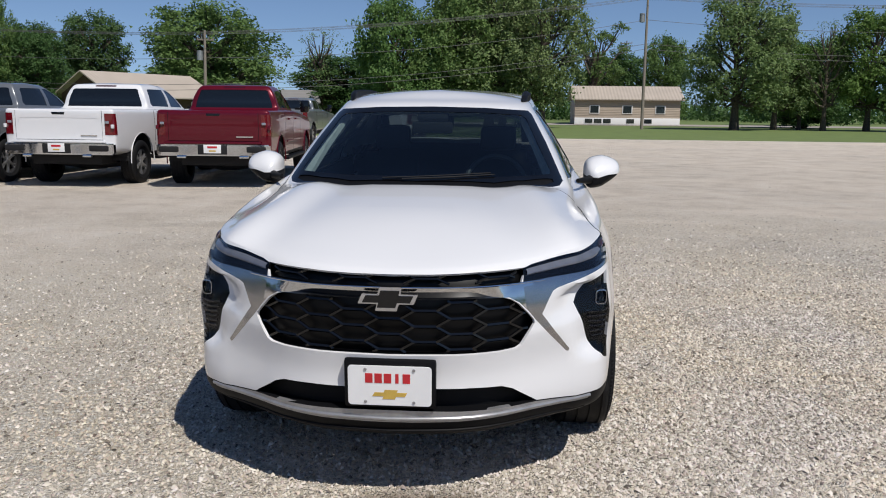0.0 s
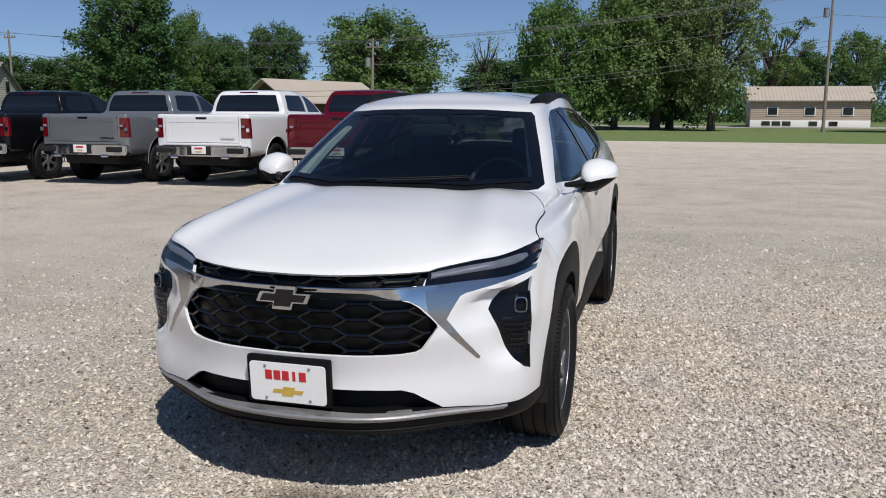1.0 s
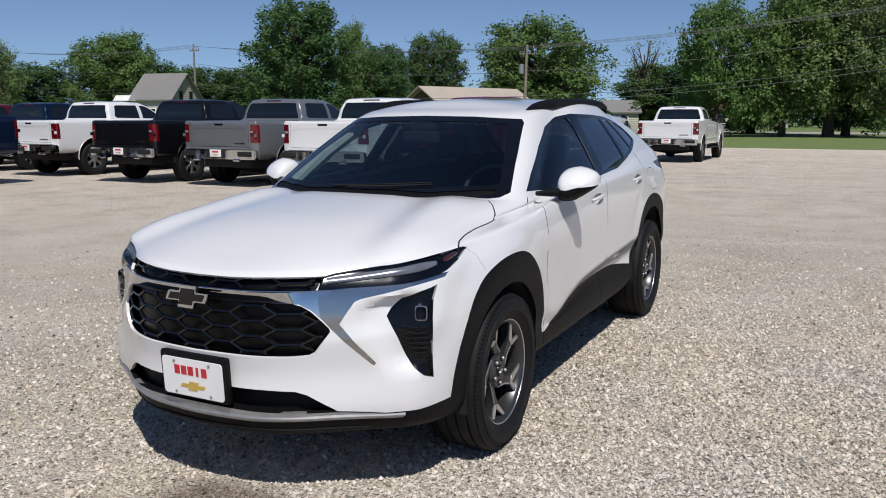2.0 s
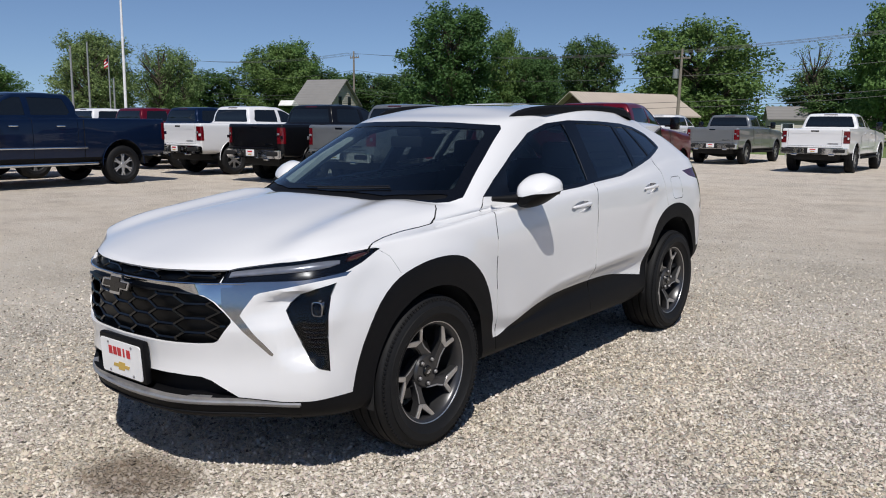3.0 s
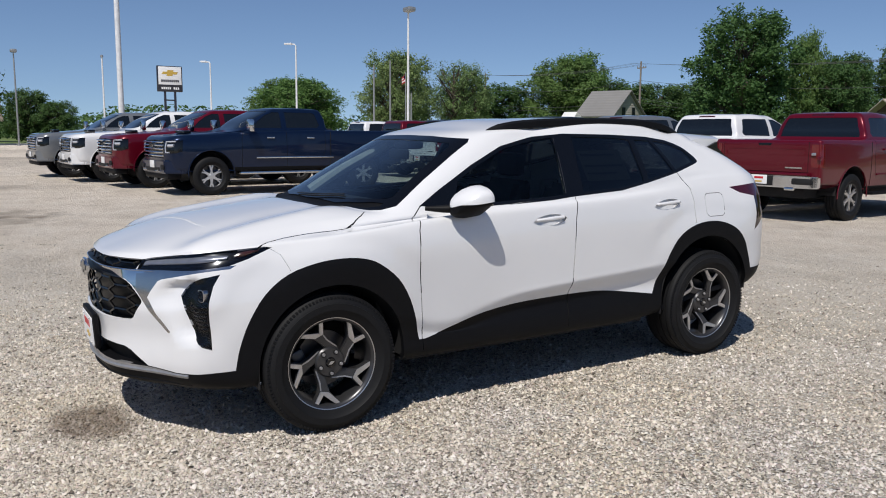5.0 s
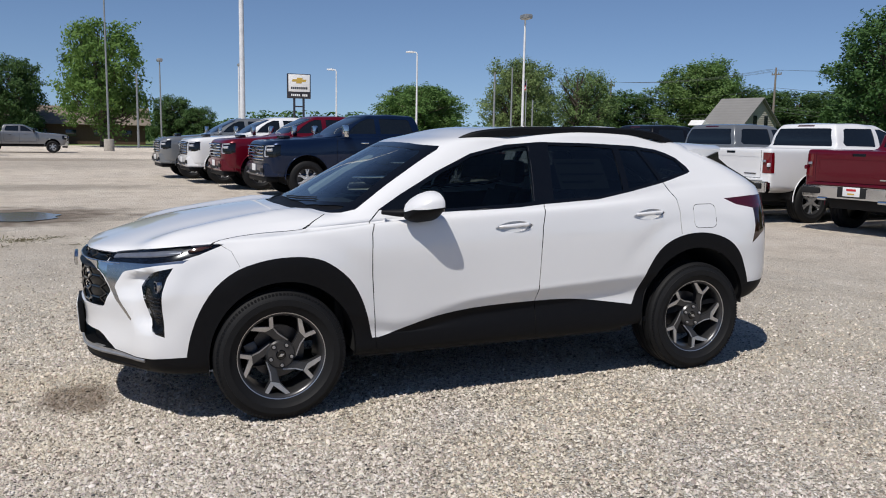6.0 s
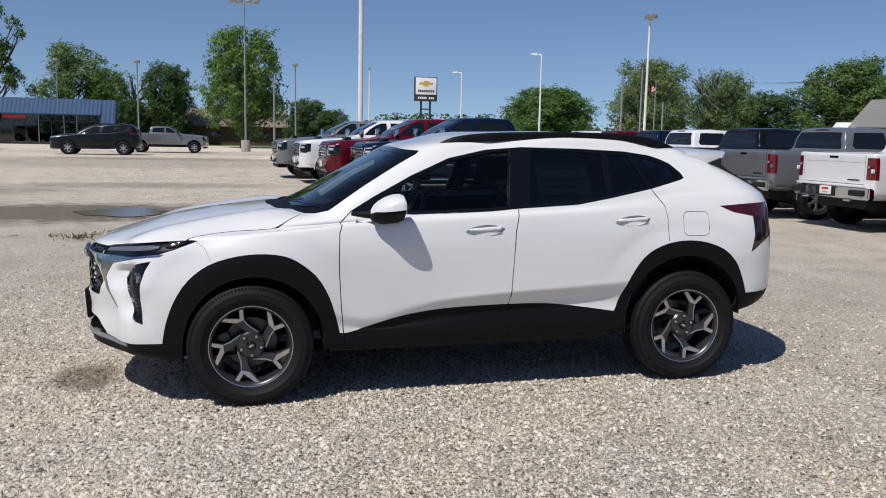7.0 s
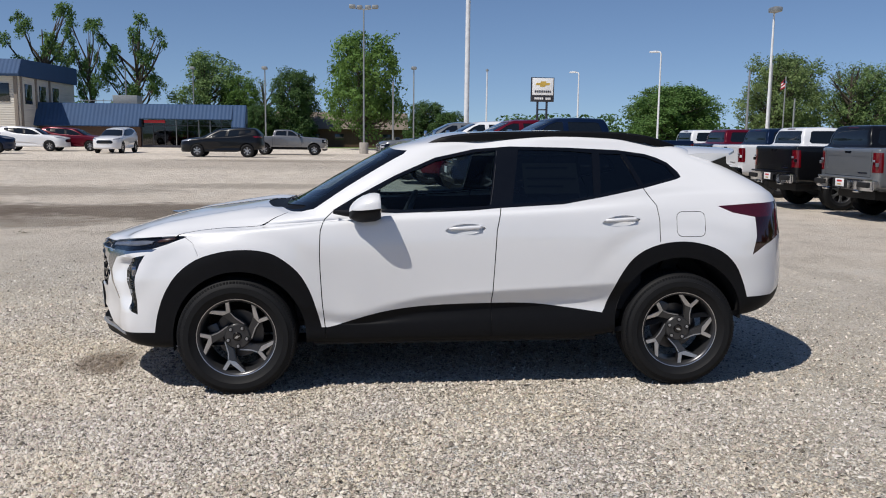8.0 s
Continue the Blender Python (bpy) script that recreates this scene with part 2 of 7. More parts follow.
def stone_material():
    """Loose stones, each with its own tone."""
    m, nt, b = nodes_of("limestone_chips")
    geo = nt.nodes.new("ShaderNodeNewGeometry")
    n = noise_tex(nt, 60.0, 3.0)
    mid = noise_tex(nt, 1.3, 6.0, 0.65)
    c = ramp(nt, geo.outputs["Random Per Island"], [(0.0, (0.11, 0.097, 0.082)), (0.18, (0.33, 0.297, 0.255)), (0.65, (0.556, 0.507, 0.439)), (1.0, (0.715, 0.67, 0.61))]).outputs[0]
    c = mix(nt, 0.3, c, n.outputs["Color"], "SOFT_LIGHT")
    c = mix(nt, 0.40, c, ramp(nt, mid.outputs[0], [(0.25, (0.36, 0.35, 0.34)), (0.75, (0.62, 0.61, 0.62))]).outputs[0], "OVERLAY")
    hue = noise_tex(nt, 0.9, 3.0, 0.5)
    c = mix(nt, 0.30, c, ramp(nt, hue.outputs[0], [(0.38, (0.545, 0.475, 0.36)), (0.62, (0.47, 0.475, 0.535))]).outputs[0], "OVERLAY")
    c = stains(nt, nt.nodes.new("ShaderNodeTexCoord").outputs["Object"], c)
    nt.links.new(c, b.inputs["Base Color"])
    b.inputs["Roughness"].default_value = 0.9
    b.inputs["Specular IOR Level"].default_value = 0.25
    return m


STONE = stone_material()
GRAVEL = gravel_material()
GRASS = plain("grass", (0.145, 0.20, 0.055), 0.9, grain=1.0, scale=0.8, dark=0.7)
ROAD = plain("road", (0.36, 0.33, 0.29), 0.9, scale=2)
WATER = plain("muddy_water", (0.17, 0.135, 0.10), 0.09, coat=0.0, scale=3)
# ---- mesh tools ----
def part(name, bm, material, parent=None, label="", smooth=True, angle=35):
    """Links a bmesh as one mesh object, under a thing or a part."""
    me = bpy.data.meshes.new(name)
    bm.normal_update()
    bm.to_mesh(me)
    bm.free()
    me.materials.append(material)
    if smooth:
        me.shade_smooth()
        me.set_sharp_from_angle(angle=radians(angle))
    ob = new(name, me)
    if parent is not None:
        ob.parent = parent
    if label:
        ob["label"] = label
    return ob


def from_data(name, verts, faces, material, parent=None, label="", smooth=True, angle=35):
    me = bpy.data.meshes.new(name)
    me.from_pydata([tuple(v) for v in verts], [], [tuple(f) for f in faces])
    me.materials.append(material)
    if smooth:
        me.shade_smooth()
        me.set_sharp_from_angle(angle=radians(angle))
    ob = new(name, me)
    if parent is not None:
        ob.parent = parent
    if label:
        ob["label"] = label
    return ob


def thing(name, m, label, category, group="", kind=""):
    ob = new(name)
    ob.empty_display_size = 0.2
    ob.matrix_basis = m
    return tagged(ob, label, category, group, kind)


def add_box(bm, c, s, bev=0.0, rot=None):
    """A box with centre c and size s, its edges rounded."""
    b = bmesh.new()
    bmesh.ops.create_cube(b, size=1.0)
    bmesh.ops.scale(b, vec=s, verts=b.verts)
    if bev:
        bmesh.ops.bevel(b, geom=list(b.edges), offset=bev, segments=2, profile=0.6, affect="EDGES")
    if rot is not None:
        bmesh.ops.transform(b, matrix=rot, verts=b.verts)
    bmesh.ops.translate(b, vec=c, verts=b.verts)
    return join_into(bm, b)


def join_into(bm, b, m=None):
    vs = [bm.verts.new(m @ v.co if m else v.co) for v in b.verts]
    b.verts.index_update()
    for f in b.faces:
        try:
            bm.faces.new([vs[v.index] for v in f.verts])
        except ValueError:
            pass
    b.free()
    return bm


def box(c, s, bev=0.0, rot=None):
    return add_box(bmesh.new(), c, s, bev, rot)


def add_prism(bm, pts, axis, lo, hi, bev=0.0):
    """A polygon of two coordinates, drawn out along the third axis from lo to hi."""
    b = bmesh.new()
    def at(p, h):
        return {0: (h, p[0], p[1]), 1: (p[0], h, p[1]), 2: (p[0], p[1], h)}[axis]
    f = b.faces.new([b.verts.new(at(p, lo)) for p in pts])
    r = bmesh.ops.extrude_face_region(b, geom=[f])
    d = Vector(at((0, 0), hi)) - Vector(at((0, 0), lo))
    bmesh.ops.translate(b, vec=d, verts=[v for v in r["geom"] if isinstance(v, bmesh.types.BMVert)])
    bmesh.ops.recalc_face_normals(b, faces=b.faces)
    if bev:
        bmesh.ops.bevel(b, geom=[e for e in b.edges if e.calc_face_angle(0) > 0.6], offset=bev, segments=2, affect="EDGES", clamp_overlap=True)
    return join_into(bm, b)


def prism(pts, axis, lo, hi, bev=0.0):
    return add_prism(bmesh.new(), pts, axis, lo, hi, bev)


def add_tube(bm, pts, radii, n=10, caps=True):
    """A round tube along points, with a radius for each."""
    pts = [Vector(p) for p in pts]
    if isinstance(radii, (int, float)):
        radii = [radii] * len(pts)
    rings = []
    ref = Vector((0.31, 0.83, 0.46))
    for i, p in enumerate(pts):
        d = (pts[min(i + 1, len(pts) - 1)] - pts[max(i - 1, 0)]).normalized()
        u = d.cross(ref).normalized()
        w = d.cross(u)
        rings.append([bm.verts.new(p + radii[i] * (math.cos(k * 2 * math.pi / n) * u + math.sin(k * 2 * math.pi / n) * w)) for k in range(n)])
    for a, b in zip(rings, rings[1:]):
        for k in range(n):
            bm.faces.new((a[k], b[k], b[(k + 1) % n], a[(k + 1) % n]))
    if caps:
        bm.faces.new(rings[0])
        bm.faces.new(rings[-1][::-1])
    return bm


def tube(pts, radii, n=10, caps=True):
    return add_tube(bmesh.new(), pts, radii, n, caps)


def revolve(profile, n=48, axis=0):
    """A profile of (radius, along) turned round the x axis (or z, axis=2)."""
    bm = bmesh.new()
    rings = []
    for k in range(n):
        c, s = math.cos(2 * math.pi * k / n), math.sin(2 * math.pi * k / n)
        rings.append([bm.verts.new((h, r * c, r * s) if axis == 0 else (r * c, r * s, h)) for r, h in profile])
    for k in range(n):
        a, b = rings[k], rings[(k + 1) % n]
        for i in range(len(profile) - 1):
            bm.faces.new((a[i], a[i + 1], b[i + 1], b[i]))
    bmesh.ops.remove_doubles(bm, verts=bm.verts, dist=1e-5)
    bmesh.ops.recalc_face_normals(bm, faces=bm.faces)
    return bm


def spline(points):
    """A smooth function through (position, value) pairs (monotone cubic)."""
    xs = np.array([p[0] for p in points], float)
    ys = np.array([p[1] for p in points], float)
    if len(xs) == 1:
        return lambda q: np.full_like(np.asarray(q, float), ys[0])
    h = np.diff(xs)
    d = np.diff(ys) / h
    m = np.zeros_like(ys)
    m[1:-1] = np.where(d[:-1] * d[1:] > 0, 2 * d[:-1] * d[1:] / np.where(d[:-1] + d[1:] == 0, 1, d[:-1] + d[1:]), 0)
    m[0], m[-1] = d[0], d[-1]

    def f(q):
        q = np.clip(np.asarray(q, float), xs[0], xs[-1])
        i = np.clip(np.searchsorted(xs, q, side="right") - 1, 0, len(h) - 1)
        t = (q - xs[i]) / h[i]
        return (ys[i] * (1 + 2 * t) * (1 - t) ** 2 + m[i] * h[i] * t * (1 - t) ** 2 + ys[i + 1] * t * t * (3 - 2 * t) + m[i + 1] * h[i] * t * t * (t - 1))
    return f


def inside(poly, a, b):
    hit = False
    for (x0, y0), (x1, y1) in zip(poly, poly[1:] + poly[:1]):
        if (y0 > b) != (y1 > b) and a < (x1 - x0) * (b - y0) / (y1 - y0) + x0:
            hit = not hit
    return hit


def arc(cx, cy, r, a0, a1, n):
    return [(cx + r * math.cos(radians(a0 + (a1 - a0) * k / n)), cy + r * math.sin(radians(a0 + (a1 - a0) * k / n))) for k in range(n + 1)]
# ---- ground ----
def ground_height(x, y):
    """The lot dips a little round the crossover."""
    return (-0.02 + 0.0122 * y) * np.exp(-(x * x + (y - 1.3) ** 2) / 60.0)


def sheet(name, xs, ys, material, height=None, label="", z=0.0, kind="structure", category="ground"):
    xs, ys = np.asarray(xs, float), np.asarray(ys, float)
    X, Y = np.meshgrid(xs, ys)
    Z = height(X, Y) + z if height else np.full_like(X, z)
    n = len(xs)
    faces = [(j * n + i, j * n + i + 1, j * n + n + i + 1, j * n + n + i) for j in range(len(ys) - 1) for i in range(n - 1)]
    ob = from_data(name, np.stack([X, Y, Z], -1).reshape(-1, 3), faces, material)
    return tagged(ob, label, category, "", kind)


fine = np.arange(-9, 9.01, 0.3)
sheet("ground", np.concatenate([[-2500, -900, -300], np.arange(-140, 141, 10), [300, 900, 2500]]), np.concatenate([[-2500, -900, -300], np.arange(-140, 141, 10), [300, 900, 2500]]), GRASS, None, "flat green grassland reaching to the horizon", -0.06, category="grass")
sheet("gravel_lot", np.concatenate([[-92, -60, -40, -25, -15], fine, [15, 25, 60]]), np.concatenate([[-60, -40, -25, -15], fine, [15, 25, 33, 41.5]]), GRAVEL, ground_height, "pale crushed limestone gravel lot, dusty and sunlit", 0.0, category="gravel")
sheet("road", [-300, -100, 0, 100, 300], [92, 100, 107], ROAD, None, "pale concrete road beyond the grass", -0.03, category="road")


def loose_stones(count, seed):
    """Irregular chips scattered on the lot round the crossover, thicker close by."""
    rnd = np.random.RandomState(seed)
    a = rnd.uniform(0, 2 * math.pi, count)
    r = 2.8 * np.sqrt(-2.0 * np.log(1.0 - rnd.rand(count)))
    x, y = 2.5 + r * np.cos(a), -0.7 + r * np.sin(a)
    n = count
    size = np.clip(rnd.lognormal(math.log(0.0060), 0.30, n), 0.0036, 0.0125)
    base = np.array([(1, -0.4, -0.35), (0.7, 0.9, -0.35), (-0.9, 0.6, -0.35), (-0.8, -0.8, -0.35), (0.05, 0.05, 0.85)], float)
    tri = np.array([(0, 1, 4), (1, 2, 4), (2, 3, 4), (3, 0, 4)])
    v = base[None] * (1 + rnd.uniform(-0.3, 0.4, (n, 5, 1))) + rnd.normal(0, 0.20, (n, 5, 3))
    v *= np.stack([rnd.uniform(0.9, 1.5, n), rnd.uniform(0.7, 1.1, n), rnd.uniform(0.65, 1.15, n)], -1)[:, None, :]
    t = rnd.uniform(0, 2 * math.pi, n)
    ct, st = np.cos(t)[:, None], np.sin(t)[:, None]
    vx, vy = v[..., 0] * ct - v[..., 1] * st, v[..., 0] * st + v[..., 1] * ct
    tilt = rnd.normal(0, 0.35, n)[:, None]
    vz = v[..., 2] + tilt * vx
    px = vx * size[:, None] + x[:, None]
    py = vy * size[:, None] + y[:, None]
    pz = vz * size[:, None] + (ground_height(x, y) + size * rnd.uniform(-0.2, 0.9, n))[:, None]
    co = np.stack([px, py, pz], -1).reshape(-1, 3)
    idx = (np.arange(n)[:, None, None] * 5 + tri[None]).reshape(-1, 3)
    me = bpy.data.meshes.new("loose_gravel")
    me.vertices.add(len(co))
    me.vertices.foreach_set("co", co.ravel())
    me.loops.add(idx.size)
    me.loops.foreach_set("vertex_index", idx.ravel().astype(np.int32))
    me.polygons.add(len(idx))
    me.polygons.foreach_set("loop_start", np.arange(0, idx.size, 3, dtype=np.int32))
    me.update(calc_edges=True)
    me.materials.append(STONE)
    return tagged(new("loose_gravel", me), "loose angular limestone chips lying on the lot", "gravel", "", "stuff")


loose_stones(330000, 5)


def puddle():
    bm = bmesh.new()
    n = 64
    ring_ = [bm.verts.new((-10.8 + (0.78 + 0.10 * math.sin(2 * a + 1) + 0.06 * math.sin(5 * a)) * math.cos(a), -2.35 + (0.80 + 0.08 * math.sin(3 * a) + 0.05 * math.sin(7 * a + 1)) * math.sin(a), 0.006)) for a in [2 * math.pi * k / n for k in range(n)]]
    bm.faces.new(ring_)
    return tagged(part("puddle", bm, WATER, smooth=False), "shallow still rain puddle on damp gravel", "puddle")


puddle()
# ---- trees ----
def tree_mesh(seed, height, radius, base, lumps, count, leaf, open_=0.0, peak=0.70, sprays=16):
    """Trunk with limbs, and small leaf sprays in uneven clumps."""
    rnd = np.random.RandomState(seed)
    bm = bmesh.new()
    bend = rnd.uniform(-0.04, 0.04, 2) * height
    trunk = [(bend[0] * t * t, bend[1] * t * t, height * 0.8 * t) for t in np.linspace(0, 1, 7)]
    r0 = 0.028 * height
    add_tube(bm, [(p[0], p[1], p[2] - (0.15 if i == 0 else 0)) for i, p in enumerate(trunk)], [r0 * (1.25 if i == 0 else 1 - 0.14 * i) for i in range(7)], 9)
    centres = []
    for k in range(lumps):
        h = base + (height - base) * (0.06 + 0.86 * (k + rnd.uniform(0, 1)) / lumps)
        f = (h - base) / (height - base)
        env = radius * math.sqrt(max(0.06, 1 - (1.75 * f - peak) ** 2))
        ang = k * 2.4 + rnd.uniform(-0.6, 0.6)
        d = env * rnd.uniform(0.25, 0.85) ** 0.8
        c = np.array([d * math.cos(ang), d * math.sin(ang), h])
        centres.append((c, radius * rnd.uniform(0.24, 0.44) * (1 - 0.25 * f) * (1 if peak < 1 else 0.62)))
        t0 = min(0.92, max(0.25, (h - 0.3 * d - base * 0.3) / height))
        s = np.array([bend[0] * t0 * t0, bend[1] * t0 * t0, height * 0.8 * t0])
        mid = (s * 0.45 + c * 0.55) + np.array([0, 0, -0.06 * height * rnd.uniform(0.2, 1)])
        add_tube(bm, [s, mid, c], [r0 * 0.42, r0 * 0.26, r0 * 0.08], 6, False)
        for _ in range(3):
            e = rnd.normal(0, 1, 3)
            e = c + e / np.linalg.norm(e) * centres[-1][1] * rnd.uniform(0.3, 0.75)
            add_tube(bm, [mid, (mid + e) / 2 + rnd.normal(0, 0.15, 3), e], [r0 * 0.16, r0 * 0.1, r0 * 0.03], 4, False)
    # sprays of leaves standing out of every clump, with gaps between them
    tips, roots, reach = [], [], []
    for c, r in centres:
        for _ in range(sprays):
            d = rnd.normal(0, 1, 3) + np.array([0, 0, 0.25])
            d /= np.linalg.norm(d)
            far = r * (rnd.uniform(0.65, 1.15) + (0.35 * rnd.rand() if rnd.rand() < open_ else 0))
            roots.append(c + d * far * 0.30)
            tips.append(c + d * far * np.array([1.08, 1.08, 0.95]))
            reach.append(r)
    roots, tips, reach = np.array(roots), np.array(tips), np.array(reach)
    pick = rnd.choice(len(reach), count, p=reach ** 2 / np.sum(reach ** 2))
    t = rnd.rand(count) ** 0.6
    p = roots[pick] + (tips[pick] - roots[pick]) * t[:, None]
    p += rnd.normal(0, 1, (count, 3)) * (reach[pick] * (0.22 - 0.09 * t))[:, None]
    p[:, 2] -= 0.05 * reach[pick] * t
    out = tips[pick] - roots[pick]
    out /= np.linalg.norm(out, axis=1, keepdims=True)
    nrm = out * 0.7 + rnd.normal(0, 0.55, (count, 3)) + np.array([0, 0, 0.45])
    nrm /= np.linalg.norm(nrm, axis=1, keepdims=True)
    u = np.cross(nrm, rnd.normal(0, 1, (count, 3)))
    u /= np.linalg.norm(u, axis=1, keepdims=True)
    v = np.cross(nrm, u)
    a, b = leaf * rnd.uniform(0.7, 1.3, (count, 1)), leaf * rnd.uniform(0.45, 0.8, (count, 1))
    verts = np.stack([p - u * a, p + v * b + u * 0.5 * a, p - v * b + u * 0.6 * a + nrm * 0.2 * a], 1).reshape(-1, 3)
    faces = np.arange(3 * count).reshape(-1, 3)
    return bm, verts, faces


def tree(name, seed, height, radius, base, lumps, count, leaf, mat, m, label, group, open_=0.0, peak=0.70):
    t = thing(name, m, label, "tree", group)
    bm, v, f = tree_mesh(seed, height, radius, base, lumps, count, leaf, open_, peak)
    part("trunk", bm, BARK, t)
    from_data("crown", v, f, mat, t, smooth=False)
    return t
DT = "distant trees"
MASTERS = {
    "round": tree("maple_tree", 3, 12.0, 5.2, 1.6, 50, 23000, 0.175, LEAF_MID, pose(-35.0, 95.0, 0) @ Matrix.Diagonal((1.56, 1.56, 1.17, 1)), "broad green leafy maple tree beyond the lot", DT),
    "dark": tree("dense_tree", 5, 13.0, 4.8, 0.5, 60, 25000, 0.175, LEAF_DARK, pose(-48.8, 64.7, 0) @ Matrix.Diagonal((1.2, 1.2, 1.03, 1)), "dense dark green tree beyond the lot", DT),
    "airy": tree("cottonwood_tree", 9, 14.0, 5.4, 2.0, 46, 16500, 0.175, LEAF_OLIVE, pose(22.1, 75.0, 0) @ Matrix.Diagonal((1.0, 1.0, 0.92, 1)), "tall airy olive green tree with visible limbs", DT, 0.3),
    "light": tree("elm_tree", 12, 12.0, 5.0, 2.2, 40, 16500, 0.185, LEAF_LIGHT, pose(-84.2, -0.9, 0) @ Matrix.Diagonal((0.98, 0.98, 1.03, 1)), "bright green leafy tree beside the lot", DT, 0.1),
    "open": tree("locust_tree", 21, 15.0, 6.0, 5.0, 18, 8200, 0.155, LEAF_MID, pose(-106.1, -42.6, 0) @ Matrix.Diagonal((0.95, 0.95, 1.22, 1)), "tall open tree with bent bare limbs and leafy tops", DT, 0.25, 1.15),
    "sparse": tree("sparse_tree", 31, 11.0, 3.4, 2.0, 24, 1700, 0.12, LEAF_OLIVE, pose(-20.0, 88.8, 0) @ Matrix.Diagonal((1, 1, 0.97, 1)), "thin half-bare tree with fine twigs", DT, 0.5),
}
# kind, x, y, width scale, height scale, turn
for kind, x, y, sw, sh, rz in (
        ("dark", -45.6, 87.5, 0.92, 0.92, 40), ("round", -47.5, 72.5, 0.5, 0.98, 70), ("dark", -49.6, 82.2, 0.75, 0.80, 200), ("dark", -44.5, 74, 0.7, 0.66, 310),
        ("round", -9.7, 73.3, 0.80, 1.0, 20), ("airy", -0.8, 77.5, 1.15, 1.02, 120), ("round", -4.5, 76, 0.92, 1.08, 250), ("airy", 4.2, 74.6, 0.85, 0.98, 300), ("dark", 0.5, 83, 1.0, 1.05, 10),
        ("open", 12.1, 105.4, 1.0, 0.92, 80), ("round", 23.0, 113.9, 0.75, 1.0, 160), ("airy", 26.5, 77.5, 0.7, 0.78, 200), ("sparse", 30.4, 75.6, 0.8, 0.95, 90), ("light", 34.5, 76.0, 0.85, 0.92, 130),
        ("light", 29.2, 78.5, 0.55, 0.66, 30), ("round", 40, 74, 0.9, 1.0, 200), ("dark", 33, 88, 1.0, 0.5, 80), ("dark", 15.5, 112, 1.1, 0.75, 10), ("dark", 40, 108, 1.3, 0.85, 50),
        ("round", -86.9, 77.1, 1.05, 1.08, 100), ("round", -117.2, 44.9, 1.35, 0.80, 150), ("airy", -84.5, 45.5, 0.88, 0.80, 60), ("sparse", -84.6, 54.2, 1.2, 1.0, 200), ("airy", -85.5, 56, 0.75, 0.72, 10),
        ("round", -87.8, 74.8, 1.25, 1.0, 220), ("dark", -79.2, 84.0, 1.3, 0.66, 280), ("round", -107.0, 42.0, 1.25, 0.75, 330), ("airy", -92.0, 51.1, 0.95, 0.84, 240), ("sparse", -92.3, 60.6, 1.3, 1.05, 20), ("dark", -95, 68, 1.2, 0.66, 60),
        ("dark", -88.1, 82, 1.5, 0.72, 90), ("dark", -103.7, -10.2, 0.78, 0.78, 30), ("airy", -116.7, -24.0, 1.15, 0.95, 150), ("light", -114, -19, 0.7, 0.8, 10), ("open", -108.0, -37.5, 0.62, 1.14, 140), ("open", -109.6, -32.1, 1.0, 1.14, 230),
        ("dark", -99.1, 6.8, 0.62, 0.46, 70), ("dark", -96, 9.5, 0.5, 0.36, 170), ("sparse", -117, -16, 1.2, 0.9, 45), ("dark", -60, 78, 1.0, 0.60, 120), ("dark", -70, 84, 1.3, 0.66, 20), ("round", -36.5, 98, 1.25, 0.75, 120), ("dark", -18, 92, 1.4, 0.6, 200), ("dark", -9, 92, 1.2, 0.55, 100),
        ("round", -98, -46, 1.0, 0.7, 10), ("dark", -103, -14.5, 0.5, 0.42, 90)):
    copy_thing(MASTERS[kind], pose(x, y, 0, 0, 0, rz) @ Matrix.Diagonal((sw / MASTERS[kind].scale.x, sw / MASTERS[kind].scale.y, sh / MASTERS[kind].scale.z, 1)))


def woods():
    """A low belt of far trees and scrub closing the horizon."""
    rnd = np.random.RandomState(44)
    verts, faces = [], []
    for k in range(520):
        a = math.radians(-35 + 330 * k / 520.0 + rnd.uniform(-0.3, 0.3))
        d = rnd.uniform(128, 175)
        h = rnd.uniform(3.2, 5.8) * (1 + 0.25 * math.sin(a * 9))
        c = np.array([-10 + d * math.cos(a), 20 + d * math.sin(a), 0])
        w = rnd.uniform(2.5, 5.0)
        for _ in range(190):
            e = rnd.normal(0, 1, 3)
            e /= np.linalg.norm(e)
            p = c + np.array([e[0] * w, e[1] * w, max(0.2, h * 0.52 + e[2] * h * 0.5)])
            n = e + rnd.normal(0, 0.5, 3) + np.array([0, 0, 0.4])
            n /= np.linalg.norm(n)
            u = np.cross(n, rnd.normal(0, 1, 3))
            u /= np.linalg.norm(u)
            v = np.cross(n, u)
            s = rnd.uniform(0.28, 0.55)
            i = len(verts)
            verts += [p - u * s, p + v * s * 0.6, p + u * s, p - v * s * 0.6]
            faces.append((i, i + 1, i + 2, i + 3))
    return tagged(from_data("far_woods", verts, faces, LEAF_DARK, smooth=False), "low belt of dark green far woods", "woods", "", "stuff")


woods()


def tuft(name, m, n, size, mat, label, group):
    rnd = np.random.RandomState(n)
    verts, faces = [], []
    for k in range(n):
        a, r = rnd.uniform(0, 6.28), abs(rnd.normal(0, 0.22))
        p = np.array([r * math.cos(a), r * math.sin(a), 0])
        d = np.array([rnd.normal(0, 0.5), rnd.normal(0, 0.5), 1.0]) * size * rnd.uniform(0.4, 1.2)
        s = np.array([rnd.normal(0, 1), rnd.normal(0, 1), 0]) * size * 0.10
        i = len(verts)
        verts += [p - s, p + s, p + d * 0.6 + s * 0.6, p + d]
        faces.append((i, i + 1, i + 2, i + 3))
    return tagged(from_data(name, verts, faces, mat, smooth=False), label, "weed", group, "stuff")


